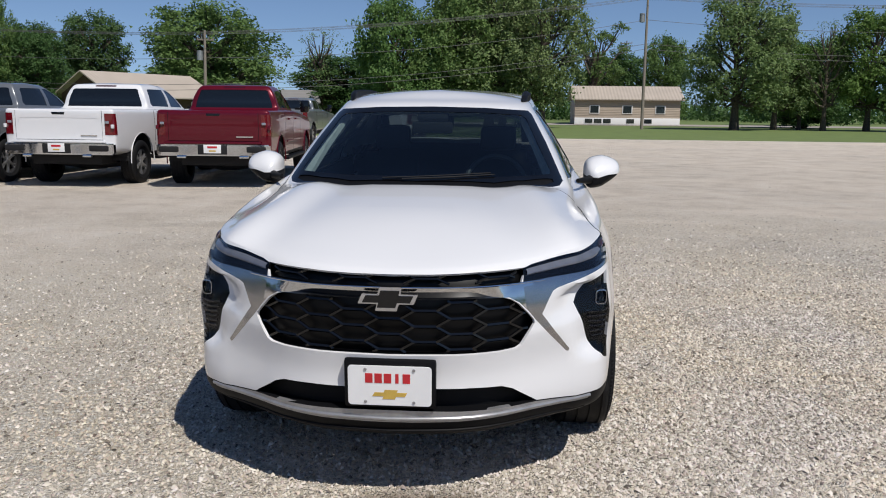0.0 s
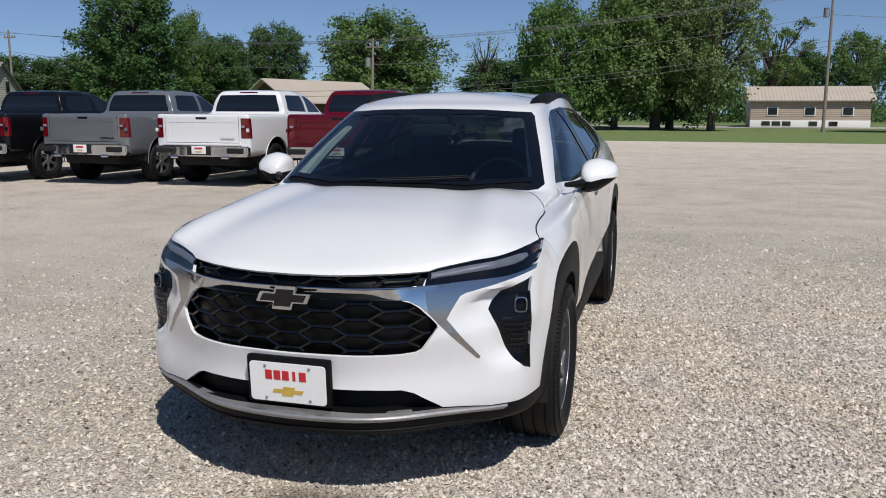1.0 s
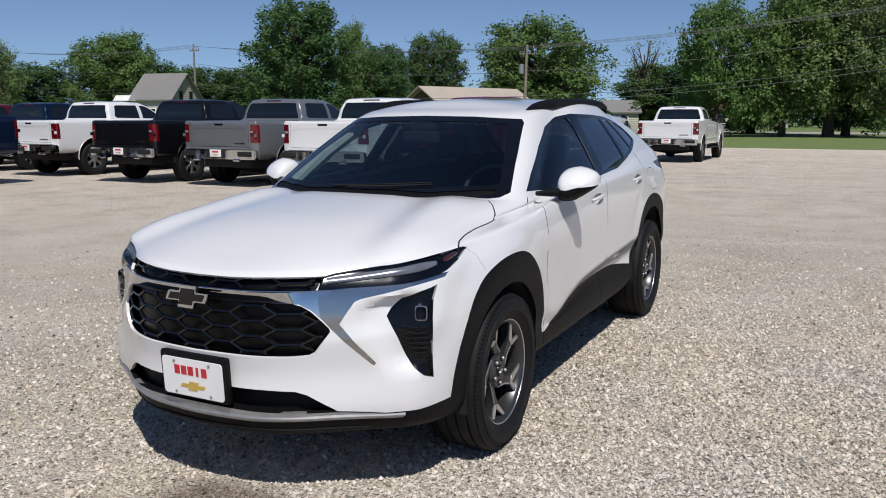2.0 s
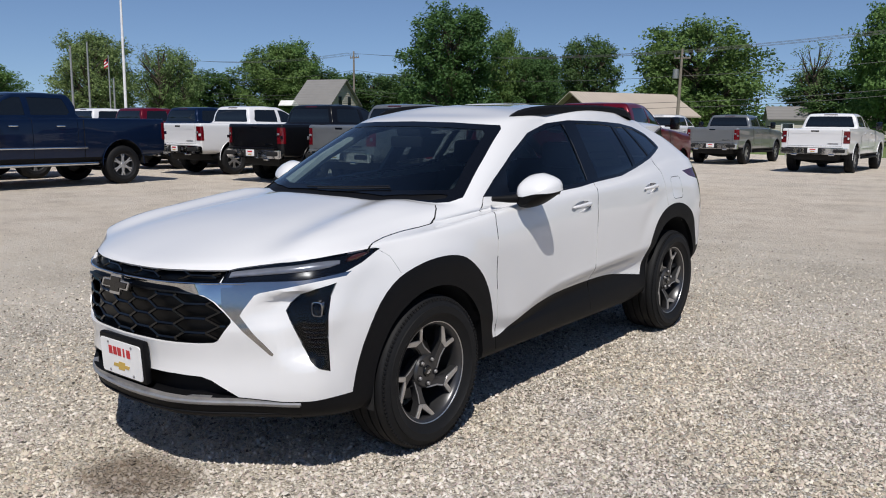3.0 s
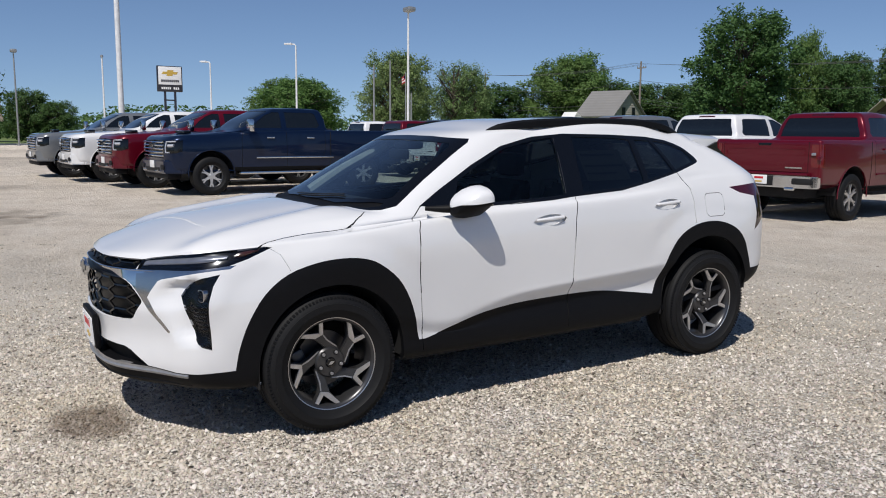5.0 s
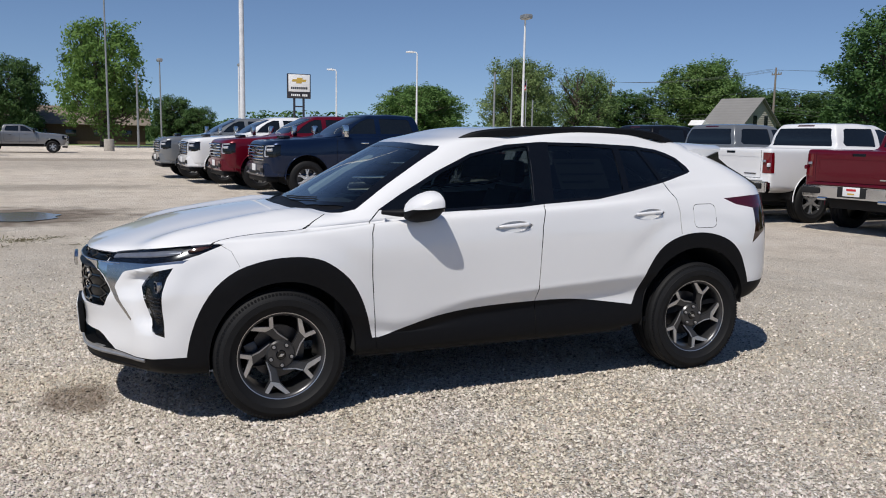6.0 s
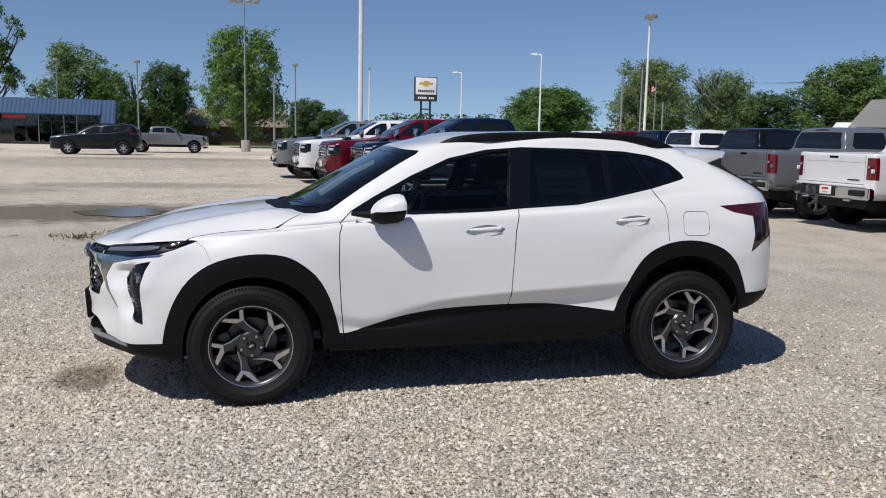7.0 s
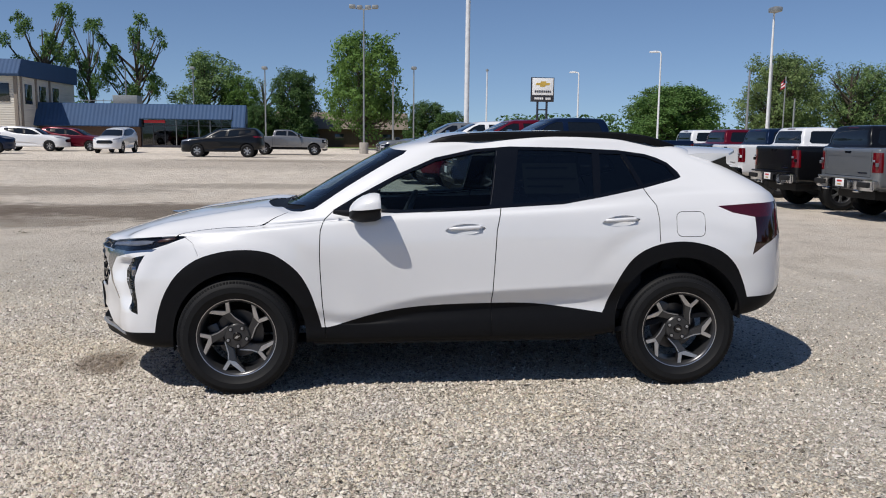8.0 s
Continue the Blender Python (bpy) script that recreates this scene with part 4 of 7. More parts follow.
# name, projection, outline, where it applies
REGIONS = [
    ("arch_f", "yz", [(-0.37, 0.05)] + arc(0.02, 0.36, 0.390, 180, 0, 30) + [(0.41, 0.05)], side),
    ("arch_r", "yz", [(2.30, 0.05)] + arc(2.69, 0.41, 0.395, 180, 0, 30) + [(3.085, 0.05)], side),
    ("gap_f", "yz", strip(DOOR_F, G), side),
    ("gap_b", "yz", strip(DOOR_B, G), side),
    ("gap_r", "yz", strip(DOOR_R, G), side),
    ("gap_fuel_o", "yz", rounded(2.66, 0.93, 2.841, 1.082, 0.035), side),
    ("gap_fuel_i", "yz", rounded(2.6635, 0.9335, 2.8375, 1.0785, 0.032), side),
    ("gap_bumper", "yz", strip([(-0.30, 0.955), (-0.24, 0.915), (-0.205, 0.84)], 0.0016), side),
    ("gap_hood", "xy", strip(HOODLINE, 0.0062), deck),
    ("glass_f", "yz", [(0.80, 1.104), (1.0, 1.099), (1.42, 1.117), (1.516, 1.124), (1.580, 1.452), (1.45, 1.437), (1.21, 1.388), (0.98, 1.290), (0.85, 1.220)], side),
    ("glass_r", "yz", [(1.655, 1.133), (1.965, 1.147), (2.155, 1.178), (2.185, 1.432), (2.03, 1.446), (1.722, 1.455)], side),
    ("glass_v", "yz", [(2.20, 1.188), (2.445, 1.234), (2.37, 1.424), (2.232, 1.429)], side),
    ("glass_q", "yz", [(2.475, 1.242), (2.69, 1.288), (2.645, 1.358), (2.525, 1.407), (2.40, 1.424)], side),
    ("dlo", "yz", DLO, side),
    ("clad_f", "yz", [(-0.479, 0.05)] + CLAD_F + [(0.54, 0.05)], side),
    ("sill", "yz", [(0.54, 0.05)] + SILL + [(2.214, 0.05)], side),
    ("clad_r", "yz", [(2.20, 0.05), (2.214, 0.463)] + CLAD_R + [(3.70, 0.05)], lambda f: f.calc_center_median().y > 2.0),
    ("tail_b", "yz", [(3.16, 1.045), (3.60, 1.05), (3.60, 0.93), (3.36, 0.93), (3.22, 0.870), (3.140, 0.815), (3.165, 0.93)], lambda f: f.calc_center_median().y > 2.8 and f.calc_center_median().x > 0.5),
    ("tail_a", "yz", [(2.927, 1.112), (3.15, 1.126), (3.60, 1.135), (3.60, 1.05), (3.16, 1.045), (3.02, 1.072)], lambda f: f.calc_center_median().y > 2.8 and f.calc_center_median().x > 0.35),
    ("cup_f", "yz", almond(1.367, 0.985, 0.122, 0.034, 0.006), side),
    ("cup_r", "yz", almond(2.315, 1.027, 0.118, 0.034, 0.010), side),
    ("drl", "uz", [(-0.225, 0.890), (-0.18, 0.900), (-0.015, 0.922), (0.194, 0.943), (0.30, 0.952), (0.360, 0.956), (0.390, 0.950), (0.312, 0.906), (0.242, 0.878), (0.083, 0.858), (-0.035, 0.852), (-0.14, 0.848), (-0.246, 0.844)], corner),
    ("pod", "uz", [(0.006, 0.735), (0.026, 0.766), (0.066, 0.800), (0.13, 0.824), (0.210, 0.842), (0.186, 0.79), (0.175, 0.72), (0.173, 0.62), (0.178, 0.490), (0.135, 0.505), (0.100, 0.535), (0.070, 0.59), (0.044, 0.65), (0.020, 0.70)], corner),
    ("grille_up", "xz", [(-0.02, 0.884), (0.15, 0.885), (0.31, 0.890), (0.488, 0.892), (0.474, 0.842), (0.31, 0.840), (-0.02, 0.838)], nose),
    ("grille_low", "xz", [(-0.02, 0.8025), (0.30, 0.8035), (0.410, 0.798), (0.440, 0.788), (0.468, 0.768), (0.505, 0.728), (0.526, 0.702), (0.528, 0.690), (0.504, 0.650), (0.480, 0.612), (0.462, 0.601), (0.41, 0.596), (0.31, 0.595), (-0.02, 0.594)], nose),
    ("chrome", "xz", [(-0.02, 0.838), (0.31, 0.840), (0.474, 0.842), (0.58, 0.852), (0.70, 0.862), (0.80, 0.874), (0.832, 0.880), (0.830, 0.864), (0.70, 0.829), (0.615, 0.808), (0.596, 0.798), (0.572, 0.752), (0.556, 0.718), (0.668, 0.566), (0.664, 0.556), (0.654, 0.560), (0.532, 0.700), (0.505, 0.735), (0.470, 0.772), (0.43, 0.796), (0.30, 0.801), (-0.02, 0.800)], nose),
    ("intake", "xz", [(-0.02, 0.466), (0.30, 0.466), (0.41, 0.462), (0.45, 0.448), (0.545, 0.383), (0.448, 0.378), (-0.02, 0.386)], nose),
    ("skid", "xz", [(-0.02, 0.386), (0.448, 0.378), (0.545, 0.378), (0.757, 0.364), (0.752, 0.348), (0.45, 0.345), (-0.02, 0.335)], nose),
    ("lip", "xz", [(-0.02, 0.386), (0.448, 0.380), (0.545, 0.383), (0.70, 0.372), (0.80, 0.375), (0.95, 0.396), (0.95, 0.05), (-0.02, 0.05)], nose),
    ("cowl", "xy", [(-0.02, 0.105), (0.15, 0.115), (0.30, 0.150), (0.42, 0.200), (0.52, 0.255), (0.61, 0.320), (0.66, 0.385), (0.655, 0.41), (0.60, 0.375), (0.50, 0.310), (0.36, 0.262), (-0.02, 0.245)], lambda f: f.normal.z > 0.3 and f.calc_center_median().z > 1.02),
    ("glass_w", "xz", [(-0.02, 1.125), (0.40, 1.128), (0.64, 1.135), (0.65, 1.145), (0.585, 1.28), (0.528, 1.405), (0.50, 1.424), (0.30, 1.436), (-0.02, 1.441)], glassy),
    ("frit", "xz", [(-0.02, 1.066), (0.50, 1.070), (0.69, 1.082), (0.712, 1.10), (0.635, 1.28), (0.562, 1.428), (0.540, 1.449), (0.30, 1.463), (-0.02, 1.468)], glassy),
    ("door_f", "yz", DOOR_F + DOOR_B[::-1], side),
    ("door_r", "yz", DOOR_B + [(2.26, 0.336), (2.30, 0.68), (2.40, 0.84), (2.556, 0.90)] + DOOR_R[::-1], side),
    ("hood", "xy", [(-0.02, -1.2), (0.9, -1.2), (0.88, -0.40)] + HOODLINE + [(0.61, 0.320), (0.52, 0.255), (0.30, 0.150), (-0.02, 0.105)], lambda f: f.normal.z > 0.45 and f.calc_center_median().z > 0.88),
    ("bumper", "yz", [(-1.2, 0.05), (-1.2, 1.1), (-0.35, 1.1), (-0.30, 0.955), (-0.24, 0.915), (-0.205, 0.84), (-0.30, 0.3), (-0.3, 0.05)], lambda f: f.calc_center_median().y < 0),
    ("rear_glass", "xy", [(-0.02, 3.02), (0.56, 2.98), (0.61, 3.05), (0.66, 3.36), (0.62, 3.42), (-0.02, 3.46)], lambda f: f.calc_center_median().y > 2.9 and 1.12 < f.calc_center_median().z < 1.40 and f.normal.y > 0.2),
    ("hatch", "xy", [(-0.02, 2.90), (0.62, 2.90), (0.70, 3.25), (0.70, 3.7), (-0.02, 3.7)], lambda f: f.calc_center_median().y > 2.9 and f.calc_center_median().z > 0.66),
    ("roof", "xy", [(-0.02, 0.88), (0.50, 0.95), (0.56, 1.15), (0.60, 2.0), (0.58, 2.93), (-0.02, 2.93)], lambda f: f.calc_center_median().z > 1.40 and f.normal.z > 0.3),
    ("under", "xy", [(-0.02, -2), (2, -2), (2, 5), (-0.02, 5)], lambda f: f.calc_center_median().z < 0.5 and f.normal.z < -0.75),
]


def carve(base, regions, uncut=("under",)):
    """Scores all outlines into a body and sorts its faces by region."""
    global hb, nlay, taken, SURF
    hb = base
    hb.normal_update()
    SURF = BVHTree.FromBMesh(hb)
    for rname, rax, rpoly, rwhere in regions:
        if rname not in uncut:
            cut_outline(hb, rpoly, rax, rwhere)
    hb.normal_update()
    nlay = hb.verts.layers.float_vector.new("n")
    for v in hb.verts:
        v[nlay] = v.normal
    taken = {}
    for f in hb.faces:
        c = f.calc_center_median()
        lab = "body"
        for rname, rax, rpoly, rwhere in regions:
            if rwhere(f) and inside(rpoly, *AX[rax](c)):
                lab = rname
                break
        taken.setdefault(lab, []).append(f)


carve(base_of(RINGS, hero_shape), REGIONS)


def side_x(y, z):
    h = SURF.ray_cast(Vector((3, y, z)), Vector((-1, 0, 0)))
    return h[0].x if h[0] else 0.85


def nose_y(x, z):
    h = SURF.ray_cast(Vector((abs(x), -4, z)), Vector((0, 1, 0)))
    return h[0].y if h[0] else -0.5


def top_z(x, y):
    h = SURF.ray_cast(Vector((abs(x), y, 4)), Vector((0, 0, -1)))
    return h[0].z if h[0] else 1.0


def panel(names, push=0.0, lip=0.0, vec=None, mirror=False, both=False):
    """The faces of some regions as a bmesh: moved in by push along the normals or by vec, with a turned-in edge."""
    b = bmesh.new()
    vm = {}
    for nm in names:
        for f in taken.get(nm, []):
            if not f.is_valid:
                continue
            for v in f.verts:
                if v not in vm:
                    q = b.verts.new(v.co)
                    vm[v] = q
            try:
                b.faces.new([vm[v] for v in f.verts])
            except ValueError:
                pass
    norm = {q: Vector(v[nlay]) for v, q in vm.items()}
    rim = [e for e in b.edges if len(e.link_faces) == 1 and not all(abs(v.co.x) < 2e-3 for v in e.verts)]
    if vec is not None or push:
        wall = {}
        for e in rim:
            for v in e.verts:
                if v not in wall:
                    wall[v] = b.verts.new(v.co)
        for q in norm:
            q.co += Vector(vec) if vec is not None else -norm[q] * push
        for e in rim:
            v0, v1 = e.verts
            b.faces.new((v0, v1, wall[v1], wall[v0]))
    elif lip:
        low = {}
        for e in rim:
            for v in e.verts:
                if v not in low:
                    low[v] = b.verts.new(v.co - norm[v] * lip)
        for e in rim:
            v0, v1 = e.verts
            b.faces.new((v1, v0, low[v0], low[v1]))
    if both:
        dup = {v: b.verts.new((-v.co.x, v.co.y, v.co.z)) for v in list(b.verts)}
        for f in list(b.faces):
            b.faces.new([dup[v] for v in reversed(f.verts)])
        bmesh.ops.remove_doubles(b, verts=[v for v in b.verts if abs(v.co.x) < 2e-3], dist=3e-3)
    if mirror:
        for v in b.verts:
            v.co.x = -v.co.x
        bmesh.ops.reverse_faces(b, faces=b.faces)
    return b


# the ring round the fuel flap
taken["gap_fuel"], taken["fuel"] = [], []
for f in taken.pop("gap_fuel_o", []):
    c = f.calc_center_median()
    taken["fuel" if inside(REGIONS[6][2], c.y, c.z) else "gap_fuel"].append(f)
HERO = thing("crossover_car", pose(0, 0, -0.02, 0.7), "white compact crossover with black lower cladding parked on gravel", "car")


def centre(name, names, mat, label="", **kw):
    return part(name, panel(names, both=True, **kw), mat, HERO, label, angle=50)


def pair(name, names, mat, label="", **kw):
    return [part(name, panel(names, mirror=mi, **kw), mat, HERO, label, angle=50) for mi in (False, True)]


centre("body", ["body"], WHITE, lip=0.012)
centre("hood", ["hood"], WHITE, "white bonnet with soft raised edges", lip=0.012)
centre("front_bumper", ["bumper"], WHITE, lip=0.012)
centre("roof", ["roof"], WHITE, lip=0.004)
centre("tailgate", ["hatch"], WHITE, lip=0.012)
centre("rear_window", ["rear_glass"], PRIVACY, "dark tinted rear glass", push=0.003)
centre("underbody", ["under"], SEAL, "black underbody")
fd = pair("front_door", ["door_f"], WHITE, lip=0.012)
rd = pair("rear_door", ["door_r"], WHITE, lip=0.012)
for d, nm in ((fd, "cup_f"), (rd, "cup_r")):
    for k, o in enumerate(d):
        part("handle_cup", panel([nm], push=0.026, mirror=bool(k)), WHITE, o)
pair("wheel_arch_trim", ["clad_f"], CLAD, "black grained plastic trim", lip=0.03)
pair("sill_trim", ["sill"], CLAD, "black grained plastic trim", lip=0.02)
centre("rear_lower_trim", ["clad_r"], CLAD, "black grained plastic trim", lip=0.03)
pair("window_surround", ["dlo"], GLOSSBLACK, "gloss black pillars", lip=0.02)
for nm in ("gap_f", "gap_b", "gap_r", "gap_hood", "gap_bumper", "gap_fuel"):
    pair("panel_gap", [nm], SEAL, "dark panel gap", push=0.006)
pair("fuel_flap", ["fuel"], WHITE, lip=0.004)
for nm, mt in (("glass_f", GLASS), ("glass_r", PRIVACY), ("glass_v", PRIVACY), ("glass_q", PRIVACY)):
    pair("side_window", [nm], mt, "dark tinted glass", push=0.004)
centre("windscreen", ["glass_w"], GLASS, "dark tinted windscreen", push=0.002)
centre("windscreen_border", ["frit"], GLOSSBLACK, lip=0.004)
pair("tail_lamp", ["tail_a"], DARKRED, "dark red tail lamp", lip=0.01)
pair("tail_lamp_drop", ["tail_b"], SMOKED, "smoked dark red tail lamp", lip=0.01)
taken["wing"] = [f for f in taken["chrome"] if f.calc_center_median().x > 0.50]
taken["chrome"] = [f for f in taken["chrome"] if f.calc_center_median().x <= 0.50]
pair("grille_wing", ["wing"], DARKCHROME, "grey chrome blade beside the grille", lip=0.015)
bar = panel(["chrome"], both=True, lip=0.015)
for v in bar.verts:
    v.co.y += 0.030 * min(1.0, max(0.0, (0.845 - v.co.z) / 0.045)) * min(1.0, max(0.0, (0.42 - abs(v.co.x)) / 0.12))
part("chrome_bar", bar, CHROME, HERO, "bright chrome bar across the nose", angle=50)
centre("cowl", ["cowl"], CLAD, "black plastic cowl below the windscreen", push=0.006)
centre("upper_grille", ["grille_up"], GRILLE, "gloss black grille", vec=(0, 0.045, 0))
centre("lower_grille", ["grille_low"], GRILLE, "gloss black grille", vec=(0, 0.055, 0))
centre("lower_intake", ["intake"], CLAD, vec=(0, 0.06, 0))
centre("skid_plate", ["skid"], SATIN, "satin silver skid strip", lip=0.02)
centre("chin_spoiler", ["lip"], CLAD, "black grained plastic chin", lip=0.02)
running = pair("running_lamp", ["drl"], GLOSSBLACK, "slim lamp with pale light bar", push=0.012)
pods = pair("headlamp", ["pod"], GRILLE, "black headlamp pod with clear lens", push=0.022)
for k in (0, 1):
    part("lens", panel(["pod"], mirror=bool(k)), CLEAR, pods[k])
    part("lens", panel(["drl"], mirror=bool(k)), CLEAR, running[k])
# ---- wheels ----
def tyre_mesh(R, r, w, grooves=4, n=96):
    """Cross-section of a tyre with circumferential grooves, turned round the axle; outer side towards +x."""
    h = w / 2
    prof = [(r - 0.006, h * 0.72), (r + 0.004, h * 0.90), (r + 0.022, h * 0.97), (r + (R - r) * 0.35, h * 1.06), (r + (R - r) * 0.36, h * 1.075), (r + (R - r) * 0.62, h * 1.08), (R - 0.045, h * 1.03), (R - 0.018, h * 0.93), (R - 0.007, h * 0.85), (R - 0.003, h * 0.78)]
    g = 0.009
    for k in range(grooves):
        c = h * 0.62 * (1 - 2 * k / (grooves - 1))
        prof += [(R - 0.001, c + g / 2 + 0.001), (R - 0.009, c + g / 2), (R - 0.009, c - g / 2), (R - 0.001, c - g / 2 - 0.001)]
    prof += [(R - 0.003, -h * 0.78), (R - 0.018, -h * 0.93), (R - 0.045, -h * 0.98), (r + 0.03, -h), (r - 0.006, -h * 0.72)]
    return revolve(prof, n)


def spoke_prism(pts, x0, x1, bev, ang, tilt=0.0):
    b = prism(pts, 0, x0, x1, bev)
    for v in b.verts:
        v.co.x -= tilt * max(0.0, 0.20 - math.hypot(v.co.y, v.co.z))
    bmesh.ops.rotate(b, cent=(0, 0, 0), matrix=Matrix.Rotation(ang, 3, "X"), verts=b.verts)
    return b


def hero_wheel(parent, m):
    w = new("wheel")
    w.parent, w.matrix_basis = parent, m
    part("tyre", tyre_mesh(0.354, 0.232, 0.245), RUBBER, w, "black road tyre with grooved tread")
    lugs = bmesh.new()
    for k in range(110):
        a = 2 * math.pi * k / 110
        for sx in (0.108, -0.108):
            add_box(lugs, (sx, 0.3357 * math.cos(a), 0.3357 * math.sin(a)), (0.022, 0.011, 0.012), 0, Matrix.Rotation(a + math.pi / 2, 4, "X"))
    blocks = part("tread", lugs, RUBBER, w, "fine cross grooves on the tyre shoulder", smooth=False)
    blocks["kind"] = "stuff"
    part("rim", revolve([(0.238, 0.098), (0.240, 0.104), (0.234, 0.106), (0.226, 0.103), (0.216, 0.090), (0.208, 0.05), (0.205, -0.08), (0.222, -0.10), (0.236, -0.10)], 72), ALLOYDARK, w, "dark grey alloy barrel")
    part("rim_edge", revolve([(0.2405, 0.100), (0.240, 0.1065), (0.2365, 0.1085), (0.2315, 0.1065), (0.229, 0.100)], 72), ALLOY, w, "machined bright rim edge")
    part("brake_disc", revolve([(0.0, 0.00), (0.07, 0.01), (0.075, -0.015), (0.145, -0.015), (0.145, -0.03), (0.0, -0.03)], 48), ALLOYDARK, w)
    part("brake_caliper", box((-0.012, -0.125, 0.05), (0.07, 0.07, 0.14), 0.015), ALLOYDARK, w)
    for k in range(5):
        a = math.radians(72 * k)
        arm = [(0.026, 0.030), (0.074, 0.044), (0.036, 0.112), (0.025, 0.150), (0.049, 0.2305), (0.038, 0.2335), (0.027, 0.235), (0.003, 0.170), (-0.093, 0.2165), (-0.103, 0.212), (-0.112, 0.207), (-0.030, 0.150), (-0.009, 0.112)]
        part("spoke", spoke_prism(arm, 0.048, 0.088, 0.005, a, 0.20), ALLOYDARK, w, "dark grey alloy spoke")
        for face in ([(0.004, 0.152), (0.004, 0.169), (0.028, 0.235), (0.038, 0.2335), (0.048, 0.2305), (0.022, 0.153)],
                     [(0.004, 0.152), (-0.024, 0.152), (-0.111, 0.2072), (-0.103, 0.2125), (-0.094, 0.2165), (0.003, 0.169)]):
            part("spoke_face", spoke_prism(face, 0.084, 0.0915, 0.0015, a, 0.20), ALLOY, w, "machined bright spoke face")
        # pale strip along one stem edge, a highlight painted as geometry
        part("spoke_ridge", spoke_prism([(0.017, 0.150), (0.024, 0.150), (0.035, 0.112), (0.068, 0.054), (0.061, 0.052), (0.027, 0.112)], 0.086, 0.0895, 0.001, a, 0.20), SATIN, w, "pale strip painted as the spoke's edge highlight")
        # flat black disc round each nut paints the shade of its hole
        shade_disc = revolve([(0.0, 0.080), (0.015, 0.080), (0.0155, 0.078), (0.0155, 0.06)], 14)
        bmesh.ops.translate(shade_disc, vec=(0, 0.058 * math.cos(a + 0.63), 0.058 * math.sin(a + 0.63)), verts=shade_disc.verts)
        part("nut_recess", shade_disc, SEAL, w)
        nut = revolve([(0.0, 0.088), (0.007, 0.088), (0.009, 0.084), (0.009, 0.06)], 12)
        bmesh.ops.translate(nut, vec=(0, 0.058 * math.cos(a + 0.63), 0.058 * math.sin(a + 0.63)), verts=nut.verts)
        part("lug_nut", nut, SATIN, w)
    part("hub", revolve([(0.0, 0.078), (0.070, 0.076), (0.078, 0.066), (0.080, 0.03)], 40), ALLOYDARK, w)
    cap = part("hub_cap", revolve([(0.0, 0.088), (0.022, 0.086), (0.027, 0.080), (0.028, 0.07)], 28), GLOSSBLACK, w)
    part("badge", prism([(-0.016, 0.0), (-0.006, 0.004), (-0.005, 0.007), (0.007, 0.007), (0.008, 0.003), (0.017, 0.002), (0.014, -0.004), (0.006, -0.004), (0.005, -0.007), (-0.007, -0.007), (-0.008, -0.004), (-0.014, -0.004)], 0, 0.086, 0.0895), ALLOY, cap)
    return w


WHEEL_X = 0.778
first = hero_wheel(HERO, pose(WHEEL_X, 0, 0.350, 22))
for wx, wy, rx, rz in ((WHEEL_X, 2.70, -24, 0), (-WHEEL_X, 0, 25, 180), (-WHEEL_X, 2.70, 40, 180)):
    copy_thing(first, pose(wx, wy, 0.350, 0, 0, rz) @ pose(0, 0, 0, rx))
for sx in (-1, 1):
    for wy, cz, rr, z0, z1 in ((0.02, 0.36, 0.392, 0.27, 0.32), (2.69, 0.41, 0.398, 0.32, 0.45)):
        b = bmesh.new()
        rows = [[b.verts.new((sx * x, py, pz)) for py, pz in [(wy - rr, z0)] + arc(wy, cz, rr, 180, 0, 24) + [(wy + rr, z1)]] for x in (0.872, 0.80, 0.45)]
        for r0, r1 in zip(rows, rows[1:]):
            for i in range(len(r0) - 1):
                b.faces.new((r0[i], r0[i + 1], r1[i + 1], r1[i]))
        b.faces.new(rows[-1])
        part("wheel_liner", b, SEAL, HERO, "black wheel arch liner")

# ---- grilles ----
GR_LOW = [(-0.520, 0.700), (-0.46, 0.768), (-0.40, 0.795), (0.40, 0.795), (0.46, 0.768), (0.520, 0.700), (0.475, 0.618), (0.44, 0.605), (0, 0.600), (-0.44, 0.605), (-0.475, 0.618)]
GR_UP = [(-0.45, 0.850), (0.45, 0.850), (0.462, 0.884), (-0.462, 0.884)]


def lattice(poly, cz, a, b_, h, depth, rad):
    """A honeycomb of flat-topped hexagons clipped to an outline, lying a little behind the nose surface."""
    b = bmesh.new()
    seen = set()
    for i in range(-9, 10):
        for j in range(-7, 8):
            x0, z0 = i * (a + b_), cz + j * h + (h / 2 if i % 2 else 0)
            hexa = [(x0 - a, z0 + h / 2), (x0 + a, z0 + h / 2), (x0 + b_, z0), (x0 + a, z0 - h / 2), (x0 - a, z0 - h / 2), (x0 - b_, z0)]
            for p, q in zip(hexa, hexa[1:] + hexa[:1]):
                key = tuple(sorted(((round(p[0], 3), round(p[1], 3)), (round(q[0], 3), round(q[1], 3)))))
                if key in seen:
                    continue
                seen.add(key)
                run = [(p[0] + (q[0] - p[0]) * k / 8, p[1] + (q[1] - p[1]) * k / 8) for k in range(9)]
                run = [r for r in run if inside(poly, *r)]
                if len(run) >= 2:
                    add_tube(b, [(x, nose_y(x, z) + depth, z) for x, z in (run[0], run[-1])], rad, 5)
    return b


